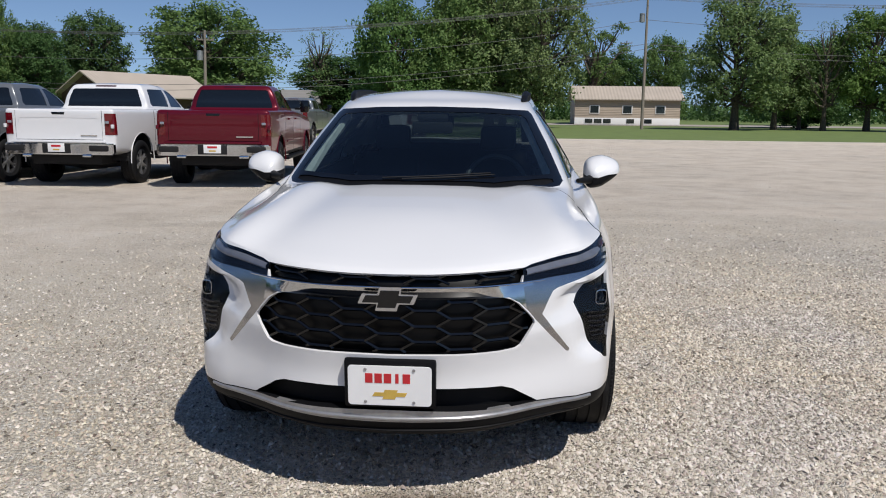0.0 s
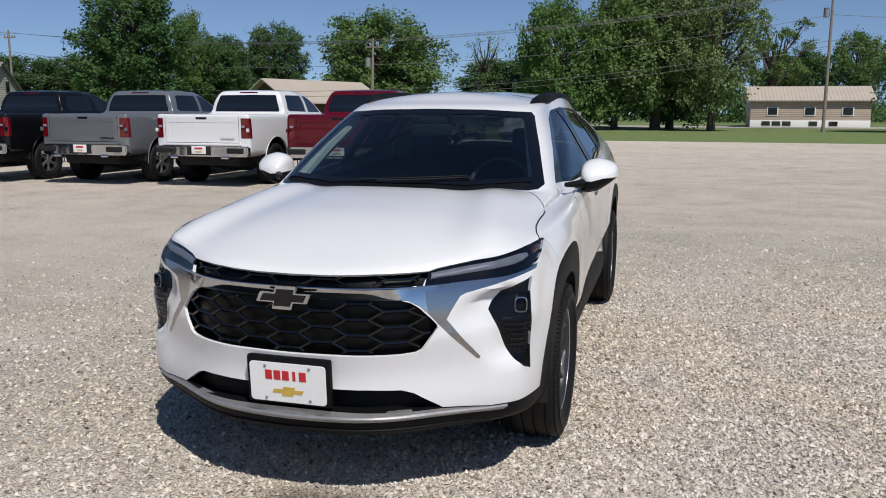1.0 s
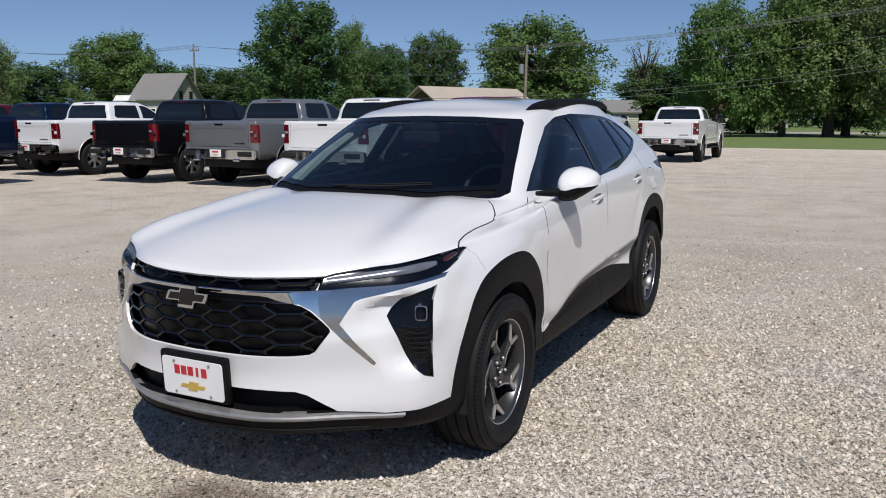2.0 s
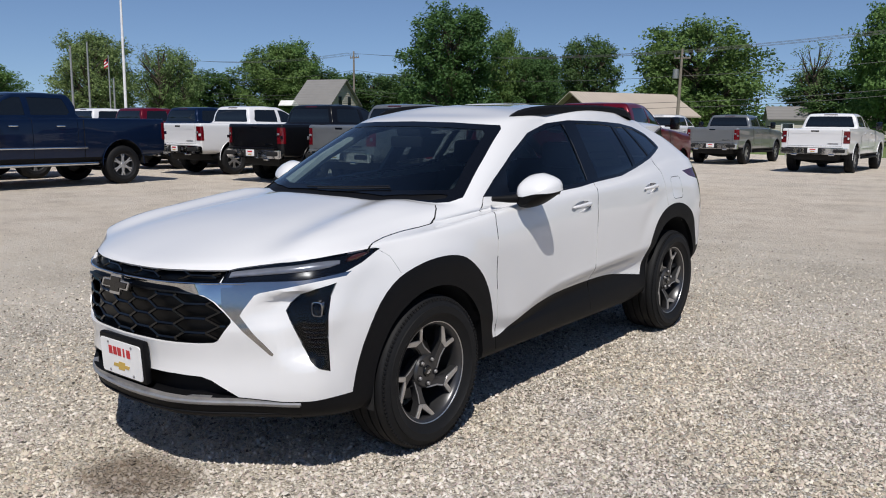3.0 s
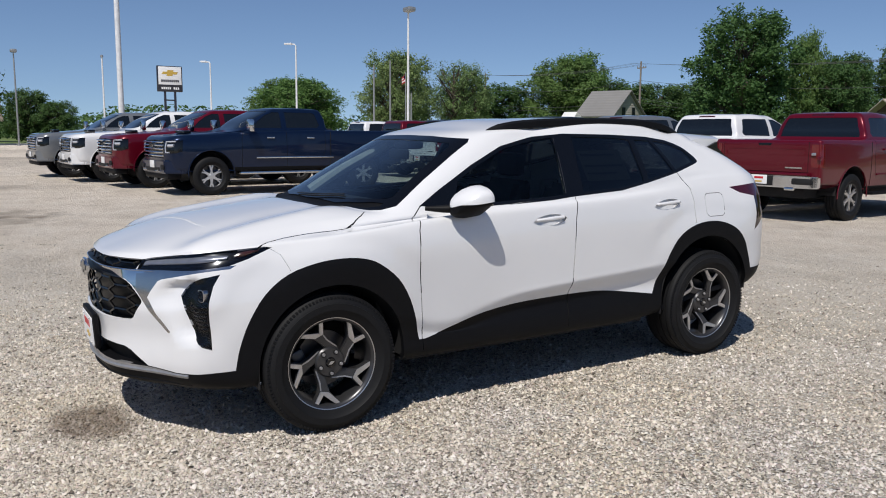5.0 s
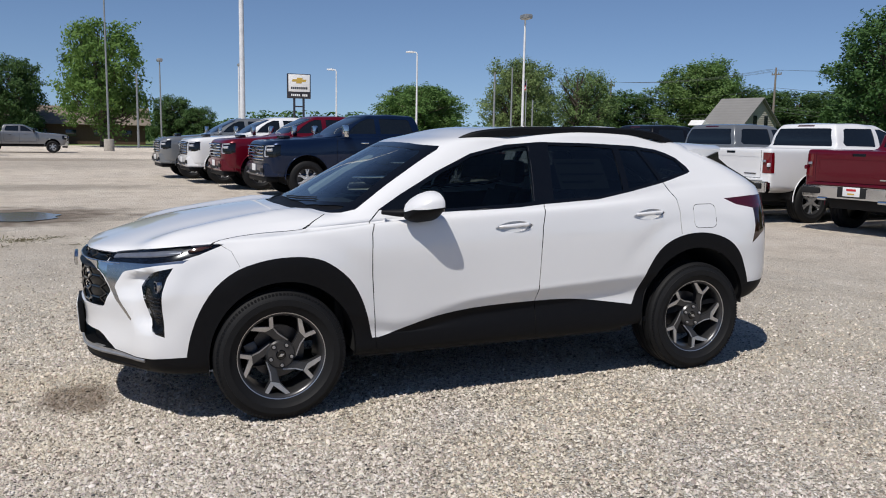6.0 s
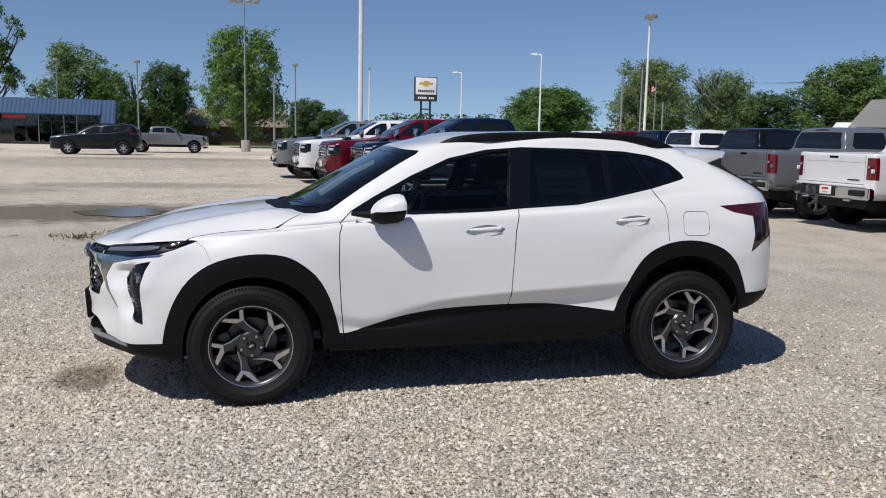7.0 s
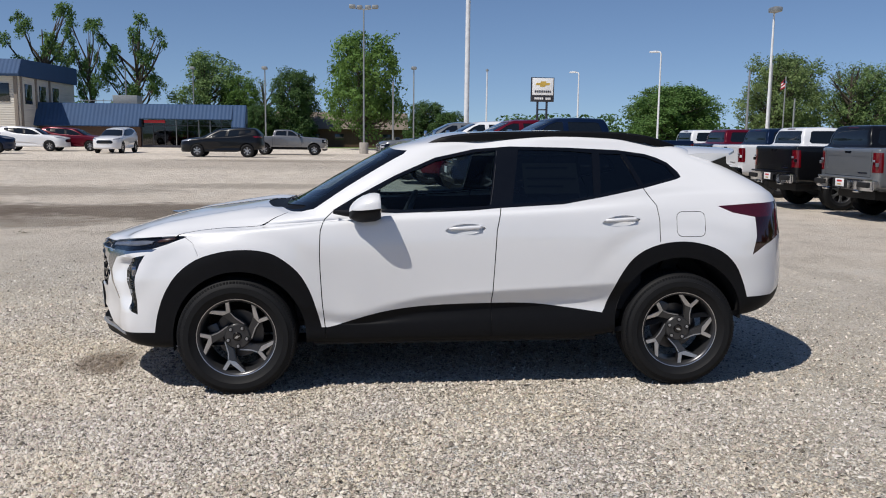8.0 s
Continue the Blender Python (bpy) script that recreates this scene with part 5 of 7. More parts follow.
part("grille_lattice", lattice(GR_LOW, 0.70, 0.040, 0.090, 0.058, 0.018, 0.0068), GLOSSBLACK, HERO, "gloss black hexagonal bars")["kind"] = "stuff"
part("grille_lattice", lattice(GR_UP, 0.868, 0.040, 0.090, 0.040, 0.018, 0.0050), GLOSSBLACK, HERO, "gloss black hexagonal bars")["kind"] = "stuff"
part("radiator", box((0, -0.76, 0.65), (0.96, 0.06, 0.36), 0.01), SEAL, HERO, "black radiator behind the grille")

def bowtie(w, h):
    return [(-w, -h * 0.42), (-w * 0.36, -h * 0.42), (-w * 0.42, -h), (w * 0.30, -h), (w * 0.36, -h * 0.42), (w * 0.86, -h * 0.42), (w, h * 0.42), (w * 0.42, h * 0.42), (w * 0.46, h), (-w * 0.28, h), (-w * 0.34, h * 0.42), (-w * 0.86, h * 0.42)]


badge = part("badge", prism(bowtie(0.108, 0.043), 1, -0.008, 0.008, 0.002), CHROME, HERO, "chrome-edged dark cross badge")
badge.matrix_basis = pose(0, -0.995, 0.808, -4)
part("badge_face", prism(bowtie(0.092, 0.031), 1, -0.0105, -0.006, 0.001), GLOSSBLACK, badge)

# ---- lamps at the nose ----
def on_corner(u, z, out):
    """A point on the corner surface, seen at 45 degrees."""
    d = Vector((-0.70711, 0.70711, 0))
    o = Vector((u * 0.70711, u * 0.70711, z)) - d * 3
    h = SURF.ray_cast(o, d)
    return h[0] - d * out if h[0] else o + d * 3


def along(points, out, m):
    return [Vector((p.x * m, p.y, p.z)) for p in (on_corner(u, z, out) for u, z in points)]


for k, m in ((0, 1), (1, -1)):
    bar = [(-0.218 + 0.44 * t, 0.862 + 0.038 * t) for t in [i / 10 for i in range(11)]]
    top = [(-0.206 + 0.43 * t, 0.884 + 0.046 * t) for t in [i / 10 for i in range(11)]]
    b = bmesh.new()
    rows = []
    for f, out in ((0.0, -0.010), (0.22, -0.005), (0.5, -0.003), (0.78, -0.005), (1.0, -0.010)):
        line = []
        for i, (p, q) in enumerate(zip(bar, top)):
            g = 0.5 + (f - 0.5) * (1.0, 0.85, 0.45)[max(0, i - 8)]
            line.append((p[0] + (q[0] - p[0]) * g, p[1] + (q[1] - p[1]) * g))
        rows.append([b.verts.new(p) for p in along(line, out, m)])
    for r0, r1 in zip(rows, rows[1:]):
        for i in range(10):
            b.faces.new((r0[i], r0[i + 1], r1[i + 1], r1[i]))
    part("light_bar", b, LED, running[k], "pale light bar")
    part("turn_signal", tube(along([(0.25 + 0.09 * t / 5, 0.918 + 0.022 * t / 5) for t in range(6)], -0.009, m), [0.006, 0.011, 0.012, 0.010, 0.007, 0.003], 8), AMBER, running[k], "amber end")
    c = along([(0.132, 0.744)], -0.006, m)[0]
    d = Vector((0.30 * m, -0.95, 0))
    q = d.to_track_quat("X", "Z").to_matrix().to_4x4()
    ringm = revolve([(0.034, -0.012), (0.036, 0.005), (0.042, 0.004), (0.045, -0.02)], 28)
    for v in ringm.verts:
        # a squared ring
        k4 = 0.68 / max(1e-6, (abs(v.co.y) ** 4 + abs(v.co.z) ** 4) ** 0.25 / math.hypot(v.co.y, v.co.z))
        v.co.y *= k4 * 0.85
        v.co.z *= k4 * 1.05
    bmesh.ops.transform(ringm, matrix=Matrix.Translation(c) @ q, verts=ringm.verts)
    part("reflector_ring", ringm, DARKCHROME, pods[k], "chrome ring")
    lens = revolve([(0.0, 0.010), (0.011, 0.008), (0.019, 0.0), (0.022, -0.012)], 28)
    bmesh.ops.transform(lens, matrix=Matrix.Translation(c) @ q, verts=lens.verts)
    part("projector", lens, CLEAR, pods[k], "clear projector lens")
    for j in range(6):
        z = 0.692 - j * 0.021
        part("reflector_fin", tube(along([(0.062 + 0.008 * j, z + 0.002), (0.11, z - 0.002), (0.160, z)], -0.011, m), 0.0052, 6), GLOSSBLACK, pods[k])

# ---- plate and lower nose ----
plate_tilt = pose(0.006, -0.992, 0.487, 3)
carrier = part("plate_carrier", box((0, 0.012, 0.004), (0.335, 0.03, 0.185), 0.012), CLAD, HERO, "black plate carrier")
carrier.matrix_basis = plate_tilt
plate = part("plate", prism(rounded(-0.152, -0.076, 0.152, 0.076, 0.014), 1, -0.0085, -0.004, 0.0008), PLATEWHITE, carrier, "white dealer plate with a red word-bar and gold emblem")
for i in range(5):
    part("print_bar", box((-0.075 + i * 0.034, -0.0092, 0.029), (0.027 if i != 3 else 0.012, 0.0012, 0.036)), PRINTRED, carrier, smooth=False)
part("print_emblem", prism(bowtie(0.064, 0.018), 1, -0.0098, -0.0084), PRINTGOLD, carrier).matrix_basis = pose(0, 0, -0.033)
for bx in (-0.088, 0.088):
    for bz in (-0.062, 0.062):
        part("bolt", revolve([(0, 0.004), (0.005, 0.0035), (0.006, 0)], 10), SATIN, carrier).matrix_basis = pose(bx, -0.0085, bz, 0, 0, -90)
part("skid_edge", tube([(x, nose_y(x, 0.352) - 0.004, 0.353 + 0.012 * abs(x)) for x in [-0.76 + 0.076 * i for i in range(21)]], 0.0075, 8), SATIN, HERO, "bright silver strip along the chin")
part("chin_edge", tube([(x, nose_y(x, 0.305) - 0.002, 0.300 + 0.015 * abs(x)) for x in [-0.74 + 0.074 * i for i in range(21)]], 0.006, 8), CLAD, HERO)

# ---- mirrors, handles, rails, spoiler, wiper ----
CAP = [(0.690, 0.004, 0.030), (0.697, 0.026, 0.052), (0.712, 0.048, 0.072), (0.735, 0.068, 0.088), (0.765, 0.085, 0.096), (0.800, 0.095, 0.100), (0.834, 0.094, 0.101), (0.856, 0.086, 0.099), (0.864, 0.074, 0.095)]


def mirror_half(m, upper):
    """Upper dome or lower bowl of a wing mirror, closed by its rear face."""
    b = bmesh.new()
    rows = []
    for y, h, w in CAP:
        zb = 1.109 + 0.085 * (y - 0.726)
        d = 0.032 + 0.034 * min(1.0, (y - 0.68) / 0.07, 0.6 + (0.866 - y) / 0.06)
        row = []
        for k in range(17):
            a = math.pi * k / 16
            cx, sn = math.copysign(abs(math.cos(a)) ** 0.72, math.cos(a)), math.sin(a) ** 0.52
            if upper:
                row.append(b.verts.new((m * (0.950 + 0.98 * w * cx), y + 0.30 * w * cx * (0.864 - y) / 0.14, zb + 0.008 * cx + h * sn * (1 - 0.30 * max(0.0, cx)))))
            else:
                row.append(b.verts.new((m * (0.945 + 0.93 * w * cx), y + 0.30 * w * cx * (0.864 - y) / 0.14, zb + 0.008 * cx - 0.002 - d * sn * (1 - 0.25 * cx - 0.45 * max(0.0, cx)))))
        rows.append(row)
    for r0, r1 in zip(rows, rows[1:]):
        for i in range(16):
            b.faces.new((r0[i], r0[i + 1], r1[i + 1], r1[i]))
        b.faces.new((r0[0], r1[0], r1[-1], r0[-1]))
    b.faces.new(rows[0])
    b.faces.new(rows[-1])
    bmesh.ops.recalc_face_normals(b, faces=b.faces)
    return b


for k, m in ((0, 1), (1, -1)):
    stalk = tube([(m * 0.80, 0.585, 1.088), (m * 0.855, 0.66, 1.086), (m * 0.90, 0.74, 1.088), (m * 0.94, 0.80, 1.085)], [0.012, 0.020, 0.027, 0.02], 12)
    arm = part("wing_mirror", stalk, CLAD, HERO, "white and black wing mirror")
    part("cap", mirror_half(m, True), WHITE, arm, "white mirror cap")
    part("base", mirror_half(m, False), CLAD, arm, "black mirror base")
    part("mirror_glass", box((m * 0.955, 0.864, 1.128), (0.145, 0.005, 0.050), 0.002), CHROME, arm)
    for d, yc, zc in ((fd, 1.367, 0.985), (rd, 2.315, 1.027)):
        pts = [(m * (side_x(yc + t, zc) + o), yc + t, zc + 0.05 * t) for t, o in ((-0.104, -0.012), (-0.085, 0.001), (-0.04, 0.008), (0.03, 0.010), (0.085, 0.007), (0.108, -0.010))]
        h = tube(pts, [0.004, 0.008, 0.0105, 0.012, 0.011, 0.005], 10)
        for v in h.verts:
            v.co.z = zc + 0.010 + (v.co.z - zc) * 1.05
        part("door_handle", h, WHITE, d[k], "white pull handle")
    rail = bmesh.new()
    rows = []
    crest = spline([(1.15, 1.488), (1.20, 1.513), (1.27, 1.536), (1.42, 1.556), (1.63, 1.566), (2.0, 1.570), (2.35, 1.563), (2.53, 1.546), (2.66, 1.514), (2.76, 1.482)])
    for i in range(33):
        t = i / 32
        y = 1.15 + 1.61 * t
        x = 0.505 + 0.045 * min(1.0, t / 0.2, (1 - t) / 0.1)
        zt = float(crest(y))
        zb = min(top_z(x, y), zt)
        w = 0.019 * min(1.0, 0.35 + t / 0.12, 0.35 + (1 - t) / 0.15)
        rows.append([rail.verts.new((m * (x + dx), y, z)) for dx, z in ((-w, max(zb - 0.012, zt - 0.05)), (-w * 0.8, zt - 0.006), (-w * 0.3, zt), (w * 0.4, zt - 0.002), (w, zt - 0.012), (w * 1.1, max(zt - 0.05, min(zb - 0.006, zt - 0.013))))])
    for r0, r1 in zip(rows, rows[1:]):
        for i in range(5):
            rail.faces.new((r0[i], r0[i + 1], r1[i + 1], r1[i]))
    rail.faces.new(rows[0])
    rail.faces.new(rows[-1])
    bmesh.ops.recalc_face_normals(rail, faces=rail.faces)
    part("roof_rail", rail, CLAD, HERO, "black roof rail")
sp = bmesh.new()
rows = []
for i in range(25):
    x = -0.585 + 0.04875 * i
    q = 1 - (abs(x) / 0.60) ** 4
    rows.append([sp.verts.new(p) for p in ((x, 2.80, 1.414 + 0.055 * q), (x, 2.88, 1.424 + 0.050 * q), (x, 3.0, 1.425 + 0.046 * q), (x, 3.075 + 0.16 * q, 1.424 + 0.034 * q), (x, 3.078 + 0.16 * q, 1.412 + 0.034 * q), (x, 2.96 + 0.15 * q, 1.366 + 0.03 * q))])
for r0, r1 in zip(rows, rows[1:]):
    for i in range(5):
        sp.faces.new((r0[i], r1[i], r1[i + 1], r0[i + 1]))
sp.faces.new(rows[0])
sp.faces.new(rows[-1][::-1])
bmesh.ops.recalc_face_normals(sp, faces=sp.faces)
part("roof_spoiler", sp, WHITE, HERO, "white tailgate spoiler")
for m in (1, -1):
    fil = bmesh.new()
    edge = [(2.95, 1.366), (3.065, 1.410), (3.07, 1.365), (3.14, 1.315), (3.385, 1.190), (3.37, 1.152)]
    rows = [[fil.verts.new((m * (0.597 + 0.075 * (y - 2.95) - dx), y, z)) for y, z in edge] for dx in (0.0, 0.06)]
    fil.faces.new(rows[0])
    fil.faces.new(rows[1][::-1])
    for i in range(6):
        fil.faces.new((rows[0][i], rows[1][i], rows[1][(i + 1) % 6], rows[0][(i + 1) % 6]))
    bmesh.ops.recalc_face_normals(fil, faces=fil.faces)
    part("spoiler_fillet", fil, GLOSSBLACK, HERO, "gloss black fillet beside the rear glass")
def on_top(points, up):
    return [(x, y, top_z(x, y) + up) for x, y in points]


wip = part("wiper", tube(on_top([(-0.10, 0.245), (0.10, 0.262), (0.36, 0.315)], 0.010), [0.004, 0.005, 0.003], 8), SEAL, HERO, "black wiper")
part("blade", tube(on_top([(-0.20, 0.262), (0.05, 0.282), (0.34, 0.330)], 0.007), 0.0035, 6), SEAL, wip)
part("chrome_lip", tube([(x, nose_y(x, 0.842 + 0.012 * max(0, abs(x) - 0.45)) - 0.002, 0.842 + 0.012 * max(0, abs(x) - 0.45)) for x in [-0.56 + 0.056 * i for i in range(21)]], 0.0038, 6), CHROME, HERO, "bright chrome lip")
part("sill_flange", box((0, 1.32, 0.292), (1.60, 1.75, 0.03), 0.008), SEAL, HERO)

# ---- cabin ----
part("dashboard", prism([(0.42, 0.72), (0.42, 1.03), (0.62, 1.055), (0.86, 1.03), (0.93, 0.96), (0.90, 0.72)], 0, -0.66, 0.66, 0.03), INTERIOR, HERO, "dark dashboard")
tor = bmesh.new()
add_tube(tor, [(0.175 * math.cos(a), 0.175 * math.sin(a), 0) for a in [2 * math.pi * i / 32 for i in range(33)]], 0.015, 8, False)
add_box(tor, (0, 0, -0.01), (0.30, 0.05, 0.03), 0.01)
add_box(tor, (0, -0.07, -0.01), (0.06, 0.14, 0.03), 0.01)
part("steering_wheel", tor, LEATHER, HERO, "dark steering wheel").matrix_basis = pose(0.36, 1.02, 1.02, 65)
for sx in (-0.37, 0.37):
    st = part("seat", prism([(1.22, 0.48), (1.78, 0.46), (1.80, 0.60), (1.24, 0.64)], 0, sx - 0.25, sx + 0.25, 0.05), INTERIOR, HERO, "dark cloth seat")
    part("backrest", prism([(1.66, 0.56), (1.80, 0.54), (2.02, 1.12), (1.90, 1.16)], 0, sx - 0.24, sx + 0.24, 0.05), INTERIOR, st)
    part("headrest", box((sx, 1.99, 1.245), (0.25, 0.10, 0.17), 0.04), INTERIOR, st)
part("rear_seat", prism([(2.25, 0.50), (2.70, 0.50), (2.98, 1.14), (2.84, 1.18), (2.60, 0.68), (2.25, 0.64)], 0, -0.60, 0.60, 0.05), INTERIOR, HERO, "dark cloth bench seat")
part("cabin_floor", box((0, 1.8, 0.42), (1.5, 2.6, 0.06), 0.02), INTERIOR, HERO)
part("cabin_trim", box((0, 0.36, 0.72), (1.42, 0.06, 0.62), 0.02), SEAL, HERO)
for m in (1, -1):
    part("door_trim", prism([(0.72, 0.46), (2.5, 0.46), (2.45, 1.09), (0.72, 1.055)], 0, m * 0.74, m * 0.775, 0.01), INTERIOR, HERO)
part("rear_mirror", box((0, 0.86, 1.350), (0.23, 0.03, 0.065), 0.015), SEAL, HERO)
part("screen_housing", box((0, 0.93, 1.405), (0.18, 0.12, 0.05), 0.02), SEAL, HERO)
for m in (1, -1):
    part("pillar_trim", tube([(m * 0.655, 0.52, 1.10), (m * 0.60, 0.76, 1.25), (m * 0.525, 1.05, 1.395)], [0.034, 0.040, 0.032], 8), PALE, HERO, "pale grey inner pillar trim")
part("headliner", box((0, 1.95, 1.425), (0.98, 1.45, 0.02), 0.008), PALE, HERO, "pale grey roof lining")
for m in (1, -1):
    st = bmesh.new()
    rows = [[st.verts.new((m * (side_x(y, z) - 0.028), y, z)) for z in (1.19, 1.25, 1.31, 1.37)] for y in (1.74, 1.85, 1.97, 2.08)]
    for r0, r1 in zip(rows, rows[1:]):
        for i in range(3):
            st.faces.new((r0[i], r0[i + 1], r1[i + 1], r1[i]))
    sk = part("window_sticker", st, PAPER, HERO, "paper price sticker behind the dark rear side glass")
    for z, w in ((1.345, 0.26), (1.28, 0.30), (1.235, 0.22)):
        part("print_bar", tube([(m * (side_x(1.76 + w * u, z) - 0.022), 1.76 + w * u, z) for u in (0, 0.5, 1)], 0.006, 5), PRINTDARK, sk)
for m in (1, -1):
    part("window_channel", tube([(m * (side_x(y, z) + 0.001), y, z) for y, z in ((1.524, 1.130), (1.545, 1.22), (1.566, 1.33), (1.588, 1.446))], 0.0022, 6), ALLOYDARK, fd[0 if m > 0 else 1], "thin grey window channel")
part("dash_pad", box((0, 0.60, 1.055), (1.20, 0.30, 0.02), 0.008), INTERIOR, HERO)
# ---- pickup trucks ----
TRUCK_RINGS = [
    ring(-2.55, 0.30, 4, 2.70, 0.10, 5, [(-2, 0.80), (2.5, 0.80)], [(0, 0.50), (3, 0.62)]),
    ring(-2.84, 0.42, 3.4, 2.84, 0.12, 6, [(-2, 0.985), (0, 0.965), (2.5, 0.985)], [(0, 0.52), (1, 0.52), (1.7, 0.54), (2, 0.66), (3, 0.66)]),
    ring(-2.90, 0.44, 3.4, 2.87, 0.12, 6, [(-2, 1.015), (-1.1, 1.0), (0.8, 1.0), (1.7, 1.018), (2.7, 1.01)], [(0, 0.66), (1, 0.68), (2, 0.76), (3, 0.76)]),
    ring(-2.93, 0.45, 3.4, 2.88, 0.12, 6, [(-2, 1.022), (-1.1, 1.008), (0.8, 1.008), (1.7, 1.022), (2.7, 1.012)], [(0, 0.92), (1, 0.94), (2, 0.98), (3, 0.98)]),
    ring(-2.91, 0.44, 3.4, 2.88, 0.12, 6, [(-2, 1.010), (-1.1, 1.002), (0.8, 1.002), (1.7, 1.010), (2.7, 1.002)], [(0, 1.12), (1, 1.16), (1.2, 1.20), (2, 1.22), (3, 1.22)]),
    ring(-2.86, 0.42, 3.4, 2.88, 0.11, 6, [(-2, 0.965), (-1.1, 0.985), (0.8, 0.990), (1.7, 0.992), (2.7, 0.99)], [(0, 1.21), (1, 1.25), (1.25, 1.33), (1.6, 1.37), (2, 1.375), (3, 1.365)]),
    ring(-2.78, 0.42, 3.4, 2.84, 0.11, 6, [(-2, 0.90), (-1.1, 0.935), (0.8, 0.945), (2.7, 0.945)], [(0, 1.25), (1, 1.29), (1.25, 1.365), (1.6, 1.405), (2, 1.405), (3, 1.395)]),
    ring(-1.95, 0.42, 3.6, 1.60, 0.11, 6, [(-1.5, 0.82), (-0.6, 0.90), (0.8, 0.905), (1.5, 0.90)], [(0, 1.345), (1, 1.335), (1.3, 1.400), (1.6, 1.41), (2, 1.395), (3, 1.39)]),
    ring(-1.12, 0.34, 3.4, 1.16, 0.10, 6, [(-0.8, 0.845), (0.2, 0.885), (1.1, 0.870)], [(0, 1.395), (1, 1.405), (1.4, 1.43), (2, 1.43), (3, 1.415)]),
    ring(-0.72, 0.28, 3.4, 1.10, 0.10, 6, [(-0.45, 0.765), (0.2, 0.815), (1.0, 0.80)], [(0, 1.64), (1, 1.64), (2, 1.66), (3, 1.65)]),
    ring(-0.30, 0.20, 3.4, 1.02, 0.10, 6, [(-0.1, 0.675), (0.3, 0.715), (0.95, 0.70)], [(0, 1.845), (1, 1.835), (1.5, 1.855), (2, 1.845), (3, 1.845)]),
    ring(-0.18, 0.15, 3.0, 0.94, 0.10, 5, [(0, 0.58), (0.9, 0.60)], [(0, 1.89), (1, 1.885), (1.5, 1.905), (2, 1.89), (3, 1.89)]),
    ring(0.1, 0.10, 2, 0.70, 0.10, 2, [(0.1, 0.0), (0.8, 0.0)], [(0, 1.92), (3, 1.915)]),
]
FA, RA = -1.98, 1.76
front3 = lambda f: f.calc_center_median().y < -2.2 and f.normal.y < -0.15
rear3 = lambda f: f.calc_center_median().y > 2.55
TRUCK_REGIONS = [
    ("arch_f", "yz", [(FA - 0.50, 0.05)] + arc(FA, 0.46, 0.50, 180, 0, 20) + [(FA + 0.50, 0.05)], side),
    ("arch_r", "yz", [(RA - 0.50, 0.05)] + arc(RA, 0.46, 0.50, 180, 0, 20) + [(RA + 0.50, 0.05)], side),
    ("gap_1", "yz", strip([(-0.98, 1.39), (-1.02, 1.2), (-1.02, 0.6)], 0.009), side),
    ("gap_2", "yz", strip([(0.03, 1.42), (0.04, 1.0), (0.04, 0.6)], 0.009), side),
    ("gap_3", "yz", strip([(0.99, 1.42), (1.0, 1.1), (0.98, 0.9), (0.90, 0.72)], 0.009), side),
    ("gap_4", "yz", strip([(1.135, 1.38), (1.135, 0.6)], 0.02), side),
    ("gap_5", "xz", strip([(0.795, 1.37), (0.795, 0.86), (-0.02, 0.86)], 0.010), rear3),
    ("lamp_r", "xz", [(0.845, 0.95), (1.2, 0.95), (1.2, 1.325), (0.845, 1.325)], lambda f: f.calc_center_median().y > 2.74),
    ("gate", "xz", [(-0.02, 0.98), (0.70, 0.98), (0.735, 1.02), (0.735, 1.21), (0.70, 1.24), (-0.02, 1.25)], rear3),
    ("gate_handle", "xz", [(-0.02, 1.30), (0.115, 1.30), (0.125, 1.345), (-0.02, 1.345)], rear3),
    ("glass_s", "yz", [(-0.72, 1.445), (-0.03, 1.455), (-0.03, 1.80), (-0.18, 1.80), (-0.36, 1.735), (-0.56, 1.60)], side),
    ("glass_t", "yz", [(0.09, 1.457), (0.86, 1.465), (0.92, 1.52), (0.84, 1.775), (0.78, 1.80), (0.09, 1.805)], side),
    ("glass_w", "xz", [(-0.02, 1.425), (0.66, 1.43), (0.755, 1.455), (0.64, 1.80), (0.60, 1.825), (-0.02, 1.835)], lambda f: f.calc_center_median().y < 0.2 and f.calc_center_median().z > 1.38 and f.normal.y < -0.2),
    ("glass_b", "xz", [(-0.02, 1.455), (0.755, 1.455), (0.74, 1.54), (0.655, 1.785), (0.62, 1.80), (-0.02, 1.805)], lambda f: f.calc_center_median().y > 0.5 and f.calc_center_median().z > 1.38 and f.normal.y > 0.3),
    ("stop_lamp", "xz", [(-0.02, 1.838), (0.21, 1.838), (0.21, 1.866), (-0.02, 1.866)], lambda f: 0.4 < f.calc_center_median().y < 1.3 and f.normal.y > 0.15),
    ("grille", "xz", [(-0.02, 0.80), (0.66, 0.80), (0.70, 0.86), (0.70, 1.16), (-0.02, 1.18)], front3),
    ("lamp_f", "xz", [(0.73, 0.90), (0.98, 0.90), (1.1, 1.0), (1.1, 1.18), (0.73, 1.16)], front3),
    ("rocker", "yz", [(-1.5, 0.3), (-1.5, 0.60), (1.3, 0.60), (1.3, 0.3)], side),
]


